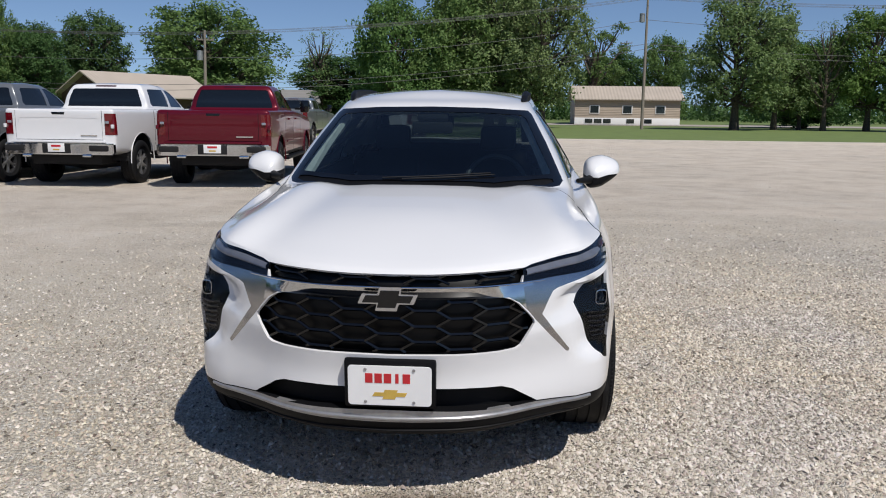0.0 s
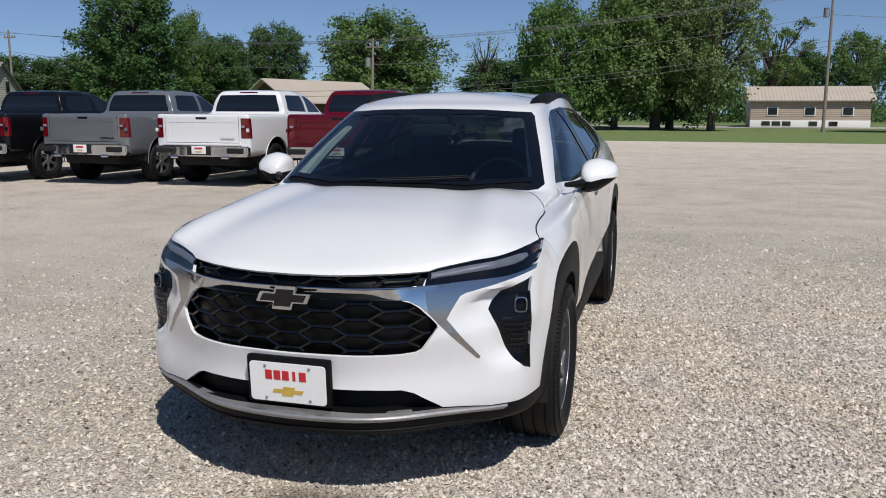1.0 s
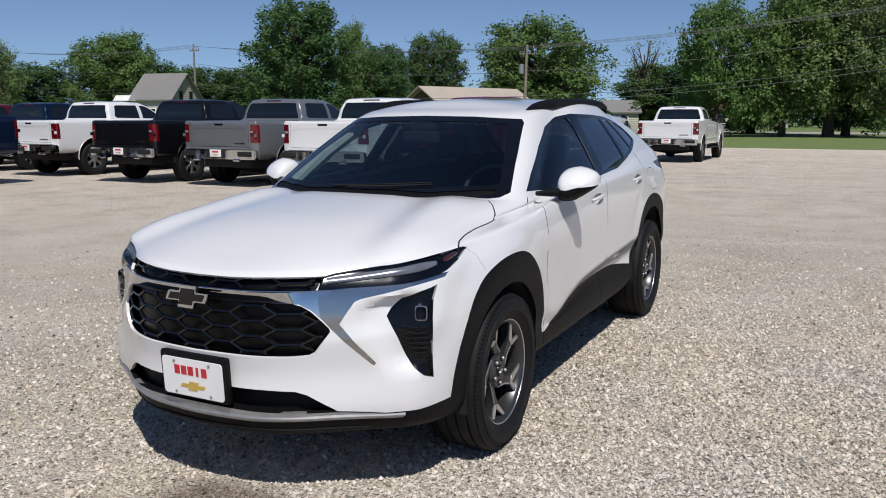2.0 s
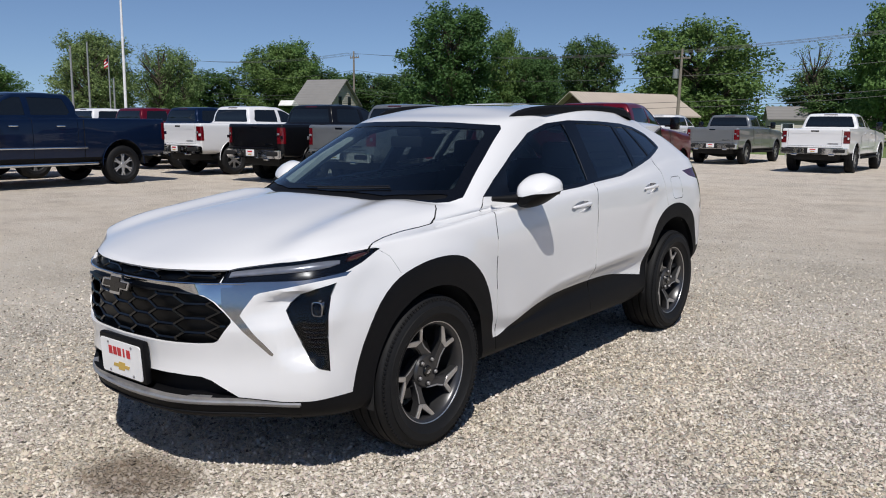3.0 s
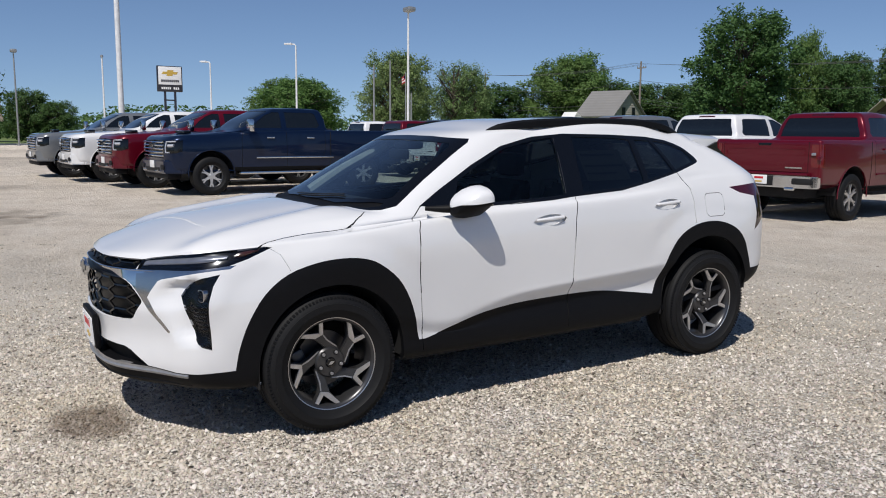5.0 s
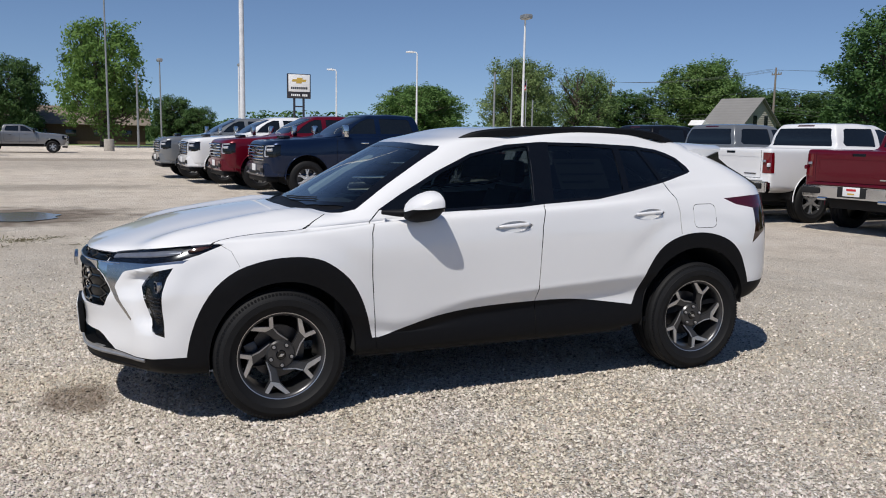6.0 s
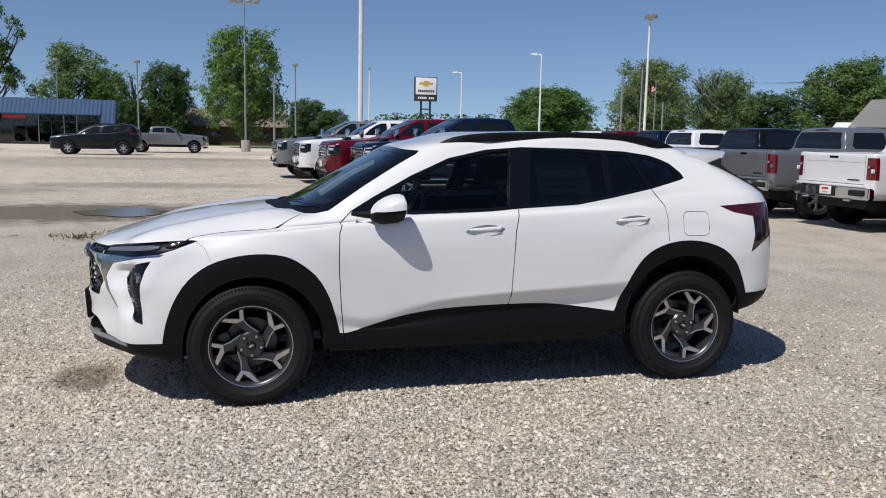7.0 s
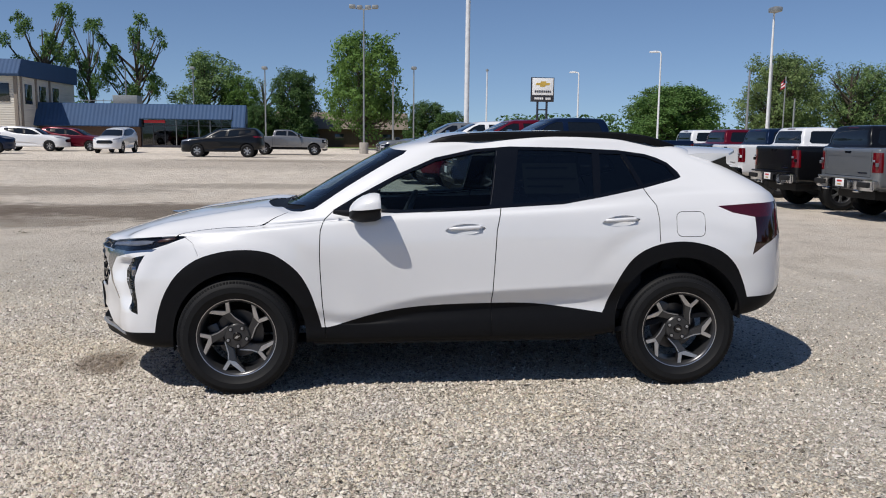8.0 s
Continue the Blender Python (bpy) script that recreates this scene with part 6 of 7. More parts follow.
def truck_wheel(parent, m, spokes):
    w = new("wheel")
    w.parent, w.matrix_basis = parent, m
    part("tyre", tyre_mesh(0.415, 0.245, 0.275, 4, 40), RUBBER, w, "black truck tyre")
    part("rim", revolve([(0.252, 0.115), (0.245, 0.125), (0.232, 0.115), (0.215, 0.02), (0.06, 0.01), (0.0, 0.01)], 36), ALLOYDARK, w)
    for k in range(6):
        a = 2 * math.pi * k / 6
        part("spoke", spoke_prism([(-0.035, 0.05), (0.035, 0.05), (0.022, 0.14), (0.05, 0.235), (0.018, 0.24), (0.0, 0.17), (-0.018, 0.24), (-0.05, 0.235), (-0.022, 0.14)], 0.07, 0.11, 0.006, a), spokes, w, "bright alloy spoke")
    part("hub_cap", revolve([(0.0, 0.118), (0.05, 0.114), (0.066, 0.095), (0.066, 0.05)], 20), spokes, w)
    return w




def build_truck(name, mat, m, label, group, bar_grille=False, plate=True, bumper=None):
    t = thing(name, m, label, "pickup truck", group)
    c2 = lambda nm, regs, mt, lab="", **kw: part(nm, panel(regs, both=True, **kw), mt, t, lab, angle=45)
    ahead = 0.27 if bar_grille else 0.0
    rings = TRUCK_RINGS[:8] + [dict(r, yf=r["yf"] - ahead, yr=r["yr"] - ahead, w=[(p - ahead, q) for p, q in r["w"]]) for r in TRUCK_RINGS[8:]]
    moved = ("gap_1", "gap_2", "gap_3", "gap_4", "glass_s", "glass_t")
    carve(base_of(rings, None, up=3, nf=16, ns=48, nr=14), [(n, a, [(p - ahead, q) for p, q in poly] if n in moved else poly, w) for n, a, poly, w in TRUCK_REGIONS])
    c2("body", ["body"], mat, lip=0.02)
    c2("tailgate_panel", ["gate"], mat, push=0.004)
    for mi in (False, True):
        part("rocker_trim", panel(["rocker"], mirror=mi), CLAD, t)
    for nm in ("gap_1", "gap_2", "gap_3", "gap_4", "gap_5"):
        for mi in (False, True):
            part("panel_gap", panel([nm], push=0.008, mirror=mi), SEAL, t)
    c2("tailgate_handle", ["gate_handle"], GLOSSBLACK, push=0.01)
    c2("windscreen", ["glass_w"], TRUCKGLASS, push=0.006)
    c2("rear_window", ["glass_b"], TRUCKGLASS, push=0.006)
    c2("brake_lamp", ["stop_lamp"], DARKRED, push=0.004)
    for mi in (False, True):
        sx = -1 if mi else 1
        part("side_window", panel(["glass_s"], push=0.006, mirror=mi), TRUCKGLASS, t)
        part("side_window", panel(["glass_t"], push=0.006, mirror=mi), TRUCKGLASS, t)
        lamp = part("tail_lamp", panel(["lamp_r"], push=-0.006, mirror=mi), REDLENS, t, "red tail lamp")
        part("reversing_lamp", box((sx * 0.895, 2.893, 1.17), (0.075, 0.02, 0.045), 0.008), LED, lamp)
        part("tail_lamp_cutout", box((sx * 0.985, 2.872, 1.10), (0.05, 0.05, 0.07), 0.012), mat, lamp)
        head = part("headlamp", panel(["lamp_f"], push=0.02, mirror=mi), GLOSSBLACK, t, "dark headlamp with bright surround")
        for c in ([(0.96, 1.150), (0.86, 1.145), (0.755, 1.140), (0.748, 1.02), (0.755, 0.915), (0.86, 0.915)], [(0.83, 1.06), (0.89, 1.06), (0.95, 1.065)]):
            part("light_bar", tube([(sx * x, nose_y(x, z) + 0.006, z) for x, z in c], 0.017 if len(c) > 3 else 0.034, 6), LAMPWHITE, head, "bright lamp surround")
        arm = part("wing_mirror", box((sx * 0.99, -0.86 - ahead, 1.45), (0.16, 0.06, 0.05), 0.02), CLAD, t, "tall wing mirror")
        part("mirror_cap", box((sx * 1.13, -0.87 - ahead, 1.50), (0.20, 0.12, 0.27), 0.04), CHROME if bar_grille else GLOSSBLACK, arm)
        part("running_board", box((sx * 0.99, -0.12, 0.47), (0.16, 2.5, 0.06), 0.02), CLAD if not bar_grille else CHROME, t)
        part("moulding", box((sx * 1.015, -0.02, 0.80), (0.02, 1.9, 0.035), 0.008), CHROME if bar_grille else mat, t)
        for yy in (-0.35, 0.62):
            part("door_handle", box((sx * 1.015, yy - ahead, 1.24), (0.03, 0.19, 0.035), 0.012), CHROME if bar_grille else mat, t)
        for wy in (FA, RA):
            b = bmesh.new()
            rows = [[b.verts.new((sx * x, py, pz)) for py, pz in [(wy - 0.51, 0.52)] + arc(wy, 0.46, 0.51, 180, 0, 14) + [(wy + 0.51, 0.52)]] for x in (0.98, 0.5)]
            for i in range(len(rows[0]) - 1):
                b.faces.new((rows[0][i], rows[0][i + 1], rows[1][i + 1], rows[1][i]))
            b.faces.new(rows[1])
            part("wheel_liner", b, SEAL, t)
            flare = tube([(sx * 1.018, p, q) for p, q in arc(wy, 0.46, 0.508, 185, -5, 18)], 0.011, 6)
            part("arch_lip", flare, mat if not bar_grille else mat, t)
    # rear bumper with steps, plate and pipes
    bmat = bumper or CHROME
    rb = part("rear_bumper", prism([(-1.0, 2.80), (-1.0, 2.93), (-0.86, 3.0), (0.86, 3.0), (1.0, 2.93), (1.0, 2.80)], 2, 0.60, 0.80, 0.02), bmat, t, "bright rear bumper with dark corner steps")
    for sx in (-1, 1):
        part("corner_step", box((sx * 0.77, 2.990, 0.715), (0.34, 0.07, 0.105), 0.025), SEAL, rb)
        part("tail_pipe", box((sx * 0.55, 2.96, 0.585), (0.17, 0.10, 0.06), 0.025), bmat, rb)
    part("plate_recess", box((0, 2.99, 0.71), (0.52, 0.03, 0.17), 0.01), SEAL, rb)
    if plate:
        part("plate", box((0, 3.008, 0.725), (0.305, 0.008, 0.152), 0.002), PLATEWHITE, rb, "white dealer plate")
        part("print_bar", box((0, 3.0135, 0.755), (0.17, 0.003, 0.035)), PRINTRED, rb)
        part("print_bar", box((0, 3.0135, 0.69), (0.12, 0.003, 0.025)), PRINTGOLD, rb)
    part("bumper_shelf", box((0, 2.93, 0.83), (1.70, 0.14, 0.04), 0.015), mat if bumper is None else bumper, t)
    part("badge_bar", box((-0.55, 2.885, 0.935), (0.30, 0.006, 0.022)), bmat, t)
    # front
    fb = part("front_bumper", prism([(-0.99, -2.45), (-1.0, -2.62), (-0.80, -2.93), (0.80, -2.93), (1.0, -2.62), (0.99, -2.45)], 2, 0.47, 0.76, 0.03), mat if bar_grille else bmat, t, "front bumper")
    part("front_plate", box((0, -2.945, 0.66), (0.305, 0.012, 0.152), 0.002), PLATEWHITE, fb)
    part("air_dam", box((0, -2.72, 0.42), (1.66, 0.30, 0.14), 0.04), CLAD, fb)
    if bar_grille:
        part("lower_grille", box((0, -2.925, 0.555), (0.96, 0.04, 0.09), 0.02), SEAL, fb)
        for sx in (-1, 1):
            part("fog_lamp", box((sx * 0.70, -2.935, 0.61), (0.20, 0.04, 0.10), 0.03), SEAL, fb)
            part("tow_hook", tube([(sx * 0.42, -2.93, 0.53), (sx * 0.42, -2.99, 0.53), (sx * 0.50, -2.99, 0.53), (sx * 0.50, -2.93, 0.53)], 0.016, 6), CHROME, fb)
        part("hood_scoop", box((0, -2.25, 1.345), (0.62, 0.16, 0.07), 0.03), GLOSSBLACK, t, "dark scoop at the bonnet's leading edge")
    gr = c2("grille", ["grille"], GLOSSBLACK, push=0.05)
    for k in range(5):
        z = 0.845 + 0.072 * k
        part("grille_bar", tube([(x, -2.915 + 0.02 * abs(x), z) for x in (-0.68, -0.35, 0, 0.35, 0.68)], 0.018, 6), CHROME if bar_grille else GLOSSBLACK, gr)
    part("grille_badge", prism([(a, b + 1.065) for a, b in bowtie(0.16, 0.05)], 1, -2.955, -2.915), CHROME, gr)
    part("chassis", box((0, 0.2, 0.52), (1.3, 4.9, 0.22), 0.03), SEAL, t)
    part("axle", tube([(-0.8, RA, 0.40), (-0.12, RA, 0.40), (0.12, RA, 0.40), (0.8, RA, 0.40)], [0.05, 0.14, 0.14, 0.05], 10), SEAL, t)
    part("cabin_trim", box((0, 0.1, 1.15), (1.6, 1.9, 0.6), 0.05), INTERIOR, t)
    for sx in (-0.4, 0.4):
        part("headrest", box((sx, 0.05, 1.52), (0.28, 0.12, 0.2), 0.05), INTERIOR, t)
    sp = SPOKES if bar_grille else ALLOY
    w = truck_wheel(t, pose(0.87, FA, 0.415), sp)
    for wx, wy, rz in ((0.87, RA, 0), (-0.87, FA, 180), (-0.87, RA, 180)):
        copy_thing(w, pose(wx, wy, 0.415, 0, 0, rz))
    hb.free()
    return t


def repaint(t, old, mat):
    """Another paint on a copied vehicle."""
    for o in t.children_recursive:
        for s in o.material_slots:
            if s.material == old:
                s.link = "OBJECT"
                s.material = mat


def place_truck(master, old, mat, m, label):
    t = copy_thing(master, m)
    t["label"] = label
    repaint(t, old, mat)
    return t


AX_Y = 11.55 + RA
ROW = "pickup trucks on the gravel lot"
A0 = build_truck("pickup_truck", WHITE, pose(-7.45, AX_Y - 0.1, 0, 0, 0, 180), "white crew cab pickup truck with chrome rear bumper", ROW)
for x, y, rz, mat, lab in (
        (-5.02, AX_Y + 0.1, 186, RED, "dark red crew cab pickup truck with chrome rear bumper"),
        (-9.98, AX_Y - 0.3, 180, GREY, "grey crew cab pickup truck with chrome rear bumper"),
        (-12.65, AX_Y - 0.5, 180, BLACKPAINT, "black crew cab pickup truck with chrome rear bumper"),
        (-16.5, AX_Y, 180, WHITE, "white crew cab pickup truck with black rear bumper inserts"),
        (-19.8, AX_Y + 0.6, 180, BLUE, "dark blue crew cab pickup truck in the row"),
        (-22.9, AX_Y + 0.6, 180, RED, "dark red crew cab pickup truck in the row"),
        (-26.0, AX_Y + 0.6, 180, WHITE, "white crew cab pickup truck at the end of the row"),
        (-3.72, 26.0 + RA, 180, WHITE, "white crew cab pickup truck parked near the lawn"),
        (-8.25, 29.4 + RA, 180, GREY, "grey crew cab pickup truck parked near the lawn"),
        (-11.2, 29.3 + RA, 180, WHITE, "white crew cab pickup truck behind the row"),
        (-58.2, -6.1, 180, SILVER, "silver crew cab pickup truck parked before the low building")):
    place_truck(A0, WHITE, mat, pose(x, y, 0, 0, 0, rz), lab)
HDS = Matrix.Scale(1.07, 4)
C0 = build_truck("heavy_pickup_truck", BLUE, pose(-15.45, 3.55 - FA * 1.07, 0, 0, 0, 4) @ HDS, "dark blue heavy pickup truck with chrome barred grille", "heavy pickups in a row", True)
for x, y, mat, lab in ((-18.45, 2.95, RED, "dark red heavy pickup truck with chrome barred grille"), (-21.4, 2.35, WHITE, "white heavy pickup truck with chrome barred grille"), (-24.4, 1.75, GREY, "grey heavy pickup truck with dark front bumper")):
    place_truck(C0, BLUE, mat, pose(x, y - FA * 1.07, 0, 0, 0, 4), lab)

# ---- cars by the low building ----
SUV_REGIONS = [r for r in REGIONS if r[0] in ("arch_f", "arch_r", "glass_f", "glass_r", "glass_q", "glass_w", "frit", "dlo", "clad_f", "sill", "clad_r", "tail_a", "grille_low", "drl", "lip")]


def build_suv(name, mat, m, label, trim):
    t = thing(name, m, label, "car", "cars before the low building")
    c2 = lambda nm, regs, mt, **kw: part(nm, panel(regs, both=True, **kw), mt, t)
    carve(base_of(RINGS, None, up=3, nf=16, ns=48, nr=14), SUV_REGIONS)
    c2("body", ["body"], mat)
    c2("lower_trim", ["clad_f", "sill", "clad_r", "lip"], trim)
    c2("windows", ["glass_f", "glass_r", "glass_q", "glass_w"], TRUCKGLASS, push=0.004)
    c2("window_frame", ["dlo", "frit"], GLOSSBLACK)
    for mi in (False, True):
        part("tail_lamp", panel(["tail_a"], mirror=mi), REDLENS, t)
        part("headlamp", panel(["drl"], mirror=mi), LED, t)
    c2("grille", ["grille_low"], GLOSSBLACK, push=0.03)
    part("cabin_trim", box((0, 1.6, 0.8), (1.5, 2.6, 0.5), 0.05), INTERIOR, t)
    hb.free()
    # a longer, squarer tail than the crossover's
    for ob in t.children:
        for v in ob.data.vertices:
            y, z = v.co.y, v.co.z
            if z > 0.95 and y > 1.2:
                up = min(1.0, (z - 0.95) / 0.4)
                v.co.z += 0.13 * up * min(1.0, max(0.0, (y - 1.6) / 1.3))
                v.co.y += 0.28 * up * min(1.0, max(0.0, (y - 1.7) / 1.2)) * max(0.0, (3.5 - y) / 0.8 if y > 2.7 else 1.0)
    for wx, wy, rz in ((0.78, 0, 0), (0.78, 2.7, 0), (-0.78, 0, 180), (-0.78, 2.7, 180)):
        copy_thing(FARWHEEL, pose(wx, wy, 0.36, 0, 0, rz)).parent = t
    return t


holder = new("far_wheel_master")
FARWHEEL = truck_wheel(None, pose(0, 0, 0) @ Matrix.Diagonal((0.8, 0.87, 0.87, 1)), ALLOY)
big = Matrix.Diagonal((1.12, 1.20, 1.20, 1))
S0 = build_suv("estate_car", BLACKPAINT, pose(-50.2, -11.1, 0, 0, 0, 0) @ big, "black sport utility car parked before the low building", BLACKPAINT)
for x, y, rz, mat, lab in ((-57.2, -19.2, 90, WHITE, "white sport utility car facing the lot"), (-53.5, -25.6, 200, BLUE, "dark blue car parked by the workshop"), (-62, -25.0, 180, WHITE, "pale car parked by the workshop"), (-64, -22.6, 180, RED, "red car parked by the workshop")):
    place_truck(S0, BLACKPAINT, mat, pose(x, y, 0, 0, 0, rz), lab)
for o in [FARWHEEL, *FARWHEEL.children_recursive, holder]:
    bpy.data.objects.remove(o)
# ---- lamps, poles, sign ----
def street_lamp(x, y, h, mat, style, label, face=0):
    t = thing("street_lamp", pose(x, y, 0, 0, 0, face), label, "street lamp", "lamps round the lot")
    r = 0.075
    part("pole", tube([(0, 0, -0.05), (0, 0, h * 0.5), (0, 0, h)], [r * 1.2, r, r * 0.75], 12), mat, t)
    part("base", revolve([(0.0, 0.12), (0.16, 0.12), (0.18, 0.0), (0.18, -0.05)], 16, 2), mat, t)
    if style == "arm":
        part("arm", tube([(0, 0, h - 0.05), (0, -0.10, h + 0.12), (0, -0.5, h + 0.16)], 0.05, 8), mat, t)
        part("lamp_head", prism([(-0.35, h + 0.08), (-0.35, h + 0.24), (-1.05, h + 0.26), (-1.1, h + 0.13)], 0, -0.16, 0.16, 0.03), mat, t)
    elif style == "dish":
        part("lamp_head", box((0, -0.12, h + 0.18), (0.55, 0.75, 0.30), 0.12), GALV, t, "grey box lamp head")
    else:
        for sx in (-1, 1):
            part("cross_arm", tube([(0, 0, h - 0.1), (sx * 0.45, 0, h - 0.05), (sx * 0.85, 0, h + 0.05)], 0.04, 8), mat, t)
            part("lamp_head", box((sx * 0.95, 0, h + 0.15), (0.55, 0.5, 0.32), 0.12), GALV, t, "grey box lamp head")
            part("lamp_head", box((sx * 0.35, 0.3, h + 0.15), (0.5, 0.5, 0.32), 0.12), GALV, t, "grey box lamp head")
    return t


street_lamp(-57.9, 22.7, 8.15, POLEWHITE, "arm", "white street lamp with a short curved arm", -60)
street_lamp(-67.2, 18.5, 7.2, POLEWHITE, "arm", "white street lamp with a short curved arm", -60)
street_lamp(-39.9, 22.9, 8.6, POLEWHITE, "dish", "white lamp post with a grey head", 90)
street_lamp(-79.0, 4.3, 8.2, GALV, "dish", "grey lamp post with a box head", 90)
street_lamp(-78.5, -10.6, 7.9, GALV, "dish", "grey lamp post with a box head", 90)
street_lamp(-92.0, -20.6, 8.8, GALV, "dish", "grey lamp post with a box head", 90)
pbl = street_lamp(-64.6, -0.5, 12.0, GALV, "quad", "tall grey lamp post with four heads on a concrete base", 90)
part("footing", revolve([(0.0, 0.95), (0.36, 0.95), (0.38, 0.92), (0.38, -0.05)], 24, 2), CONCRETE, pbl, "round concrete footing")
fp = thing("flagpole", pose(-31.0, 4.7, 0), "tall thick white pole", "flagpole")
part("pole", tube([(0, 0, -0.05), (0, 0, 6), (0, 0, 15)], [0.12, 0.105, 0.08], 16), POLEWHITE, fp)
part("base", revolve([(0.0, 0.2), (0.25, 0.2), (0.28, 0.0), (0.28, -0.05)], 20, 2), CONCRETE, fp)
tp = thing("thin_pole", pose(-83.6, 12.4, 0), "slender white pole with a small cap", "pole")
part("pole", tube([(0, 0, -0.05), (0, 0, 8.6)], [0.10, 0.07], 10), POLEWHITE, tp)
part("cap", revolve([(0, 8.85), (0.14, 8.75), (0.16, 8.6), (0, 8.55)], 12, 2), GALV, tp)
for x, y, h, lab in ((-75.3, 40.2, 9.1, "weathered slender timber pole beyond the lot"), (-74.2, 42.2, 5.7, "short weathered timber pole beyond the lot"), (-79.3, 2.2, 7.0, "weathered timber post beside the trees"), (-99.8, -30.5, 9.5, "slender grey post beyond the lot"), (-66.8, 34.0, 7.8, "slender grey post beyond the lot")):
    t = thing("post", pose(x, y, 0), lab, "pole", "posts beyond the lot")
    part("pole", tube([(0, 0, -0.05), (0, 0, h)], [0.12, 0.08], 8), GALV, t)
    part("cap", revolve([(0, h + 0.03), (0.10, h), (0.10, h - 0.05)], 8, 2), GALV, t)
ff = thing("flag_post", pose(-65.8, 36.9, 0), "slender pole with a small striped flag", "flagpole")
part("pole", tube([(0, 0, -0.05), (0, 0, 7.2)], [0.07, 0.05], 8), GALV, ff)
for k in range(5):
    part("flag_stripe", prism([(-0.06, 6.95 - 0.15 * k), (-0.40, 6.66 - 0.13 * k), (-0.42, 6.53 - 0.13 * k), (-0.06, 6.80 - 0.15 * k)], 0, -0.02, 0.02), PRINTRED if k % 2 == 0 else PLATEWHITE, ff)
part("flag_corner", prism([(-0.05, 6.95), (-0.22, 6.81), (-0.22, 6.55), (-0.05, 6.65)], 0, -0.03, 0.03), BLUE, ff)


sg = thing("dealer_sign", pose(-73.0, 16.4, 0, 0, 0, 2), "square white dealer sign with a dark border on two posts", "sign")
for sy in (-0.45, 0.45):
    part("post", box((0, sy, 2.5), (0.18, 0.18, 5.1), 0.01), PRINTDARK, sg)
part("cross_bar", box((0, 0, 4.2), (0.12, 0.8, 0.12), 0.01), PRINTDARK, sg)
part("frame", box((0, 0, 6.1), (0.28, 2.25, 2.30), 0.04), PRINTDARK, sg, "dark sign case")
part("face", box((0.125, 0, 6.38), (0.06, 2.05, 1.60), 0.01), PLATEWHITE, sg, "white sign face")
part("print_emblem", prism([(a, b + 6.62) for a, b in bowtie(0.72, 0.26)], 0, 0.15, 0.165), PRINTGOLD, sg)
for k in range(9):
    part("print_bar", box((0.16, -0.72 + 0.18 * k, 5.92), (0.02, 0.13, 0.20)), PRINTDARK, sg)
for k in range(9):
    if k != 5:
        part("print_bar", box((0.15, -0.72 + 0.18 * k, 5.26), (0.02, 0.13, 0.20)), PLATEWHITE, sg)


def utility_pole(x, y, h, label, arms=((0.0, 1.2),), lean=0.0, rz=0, transformer=False):
    t = thing("utility_pole", pose(x, y, 0, 0, lean, rz), label, "utility pole", "utility poles")
    part("pole", tube([(0, 0, -0.1), (0, 0, h * 0.5), (0, 0, h)], [0.15, 0.13, 0.09], 10), TIMBER, t)
    for dz, w in arms:
        arm = part("cross_arm", box((0, 0.12, h - 0.4 - dz), (2 * w, 0.10, 0.12), 0.01), TIMBER, t)
        for k in (-1, -0.45, 0.45, 1):
            part("insulator", revolve([(0, h - 0.14 - dz), (0.05, h - 0.18 - dz), (0.06, h - 0.3 - dz), (0.03, h - 0.36 - dz)], 8, 2), GALV, arm).matrix_basis = pose(k * w * 0.93, 0.12, 0)
    if transformer:
        part("transformer", revolve([(0, h - 1.6), (0.24, h - 1.65), (0.25, h - 2.4), (0, h - 2.45)], 14, 2), GALV, t).matrix_basis = pose(-0.42, 0, 0)
    return t


UP = [(-95, 66, 10.0), (-66.8, 68.8, 9.9), (-24.0, 63.0, 7.7), (13.3, 73.2, 11.9), (55, 74, 11.5), (110, 76, 11.5)]
for i, (x, y, h) in enumerate(UP):
    utility_pole(x, y, h, "weathered timber utility pole with cross arm and wires", ((0.35, 0.7),) if i != 3 else ((0, 1.3), (0.0, 1.3)), lean=1.5 if i == 2 else 0, transformer=i in (2, 3))
utility_pole(21.1, 134.5, 13.0, "leaning far timber utility pole", ((0, 0.9),), lean=-2.5)


def cable(a, b, sag, r=0.022):
    pts = []
    for k in range(15):
        t = k / 14
        pts.append((a[0] + (b[0] - a[0]) * t, a[1] + (b[1] - a[1]) * t, a[2] + (b[2] - a[2]) * t - sag * 4 * t * (1 - t)))
    return pts


for (x0, y0, h0), (x1, y1, h1) in zip(UP, UP[1:]):
    for off, dz in ((-1.0, 0.25), (-0.45, 0.25), (0.45, 0.25), (1.0, 0.25), (0, 2.2), (0.05, 4.3), (0.1, 4.75)):
        ob = part("overhead_wire", tube(cable((x0 + off * 0.2, y0 + off, h0 - dz), (x1 + off * 0.2, y1 + off, h1 - dz), 0.55 if dz < 1 else 0.8), 0.013 if dz < 1 else 0.018, 5), WIRE)
        tagged(ob, "thin dark overhead wire between utility poles", "wire", "overhead wires")


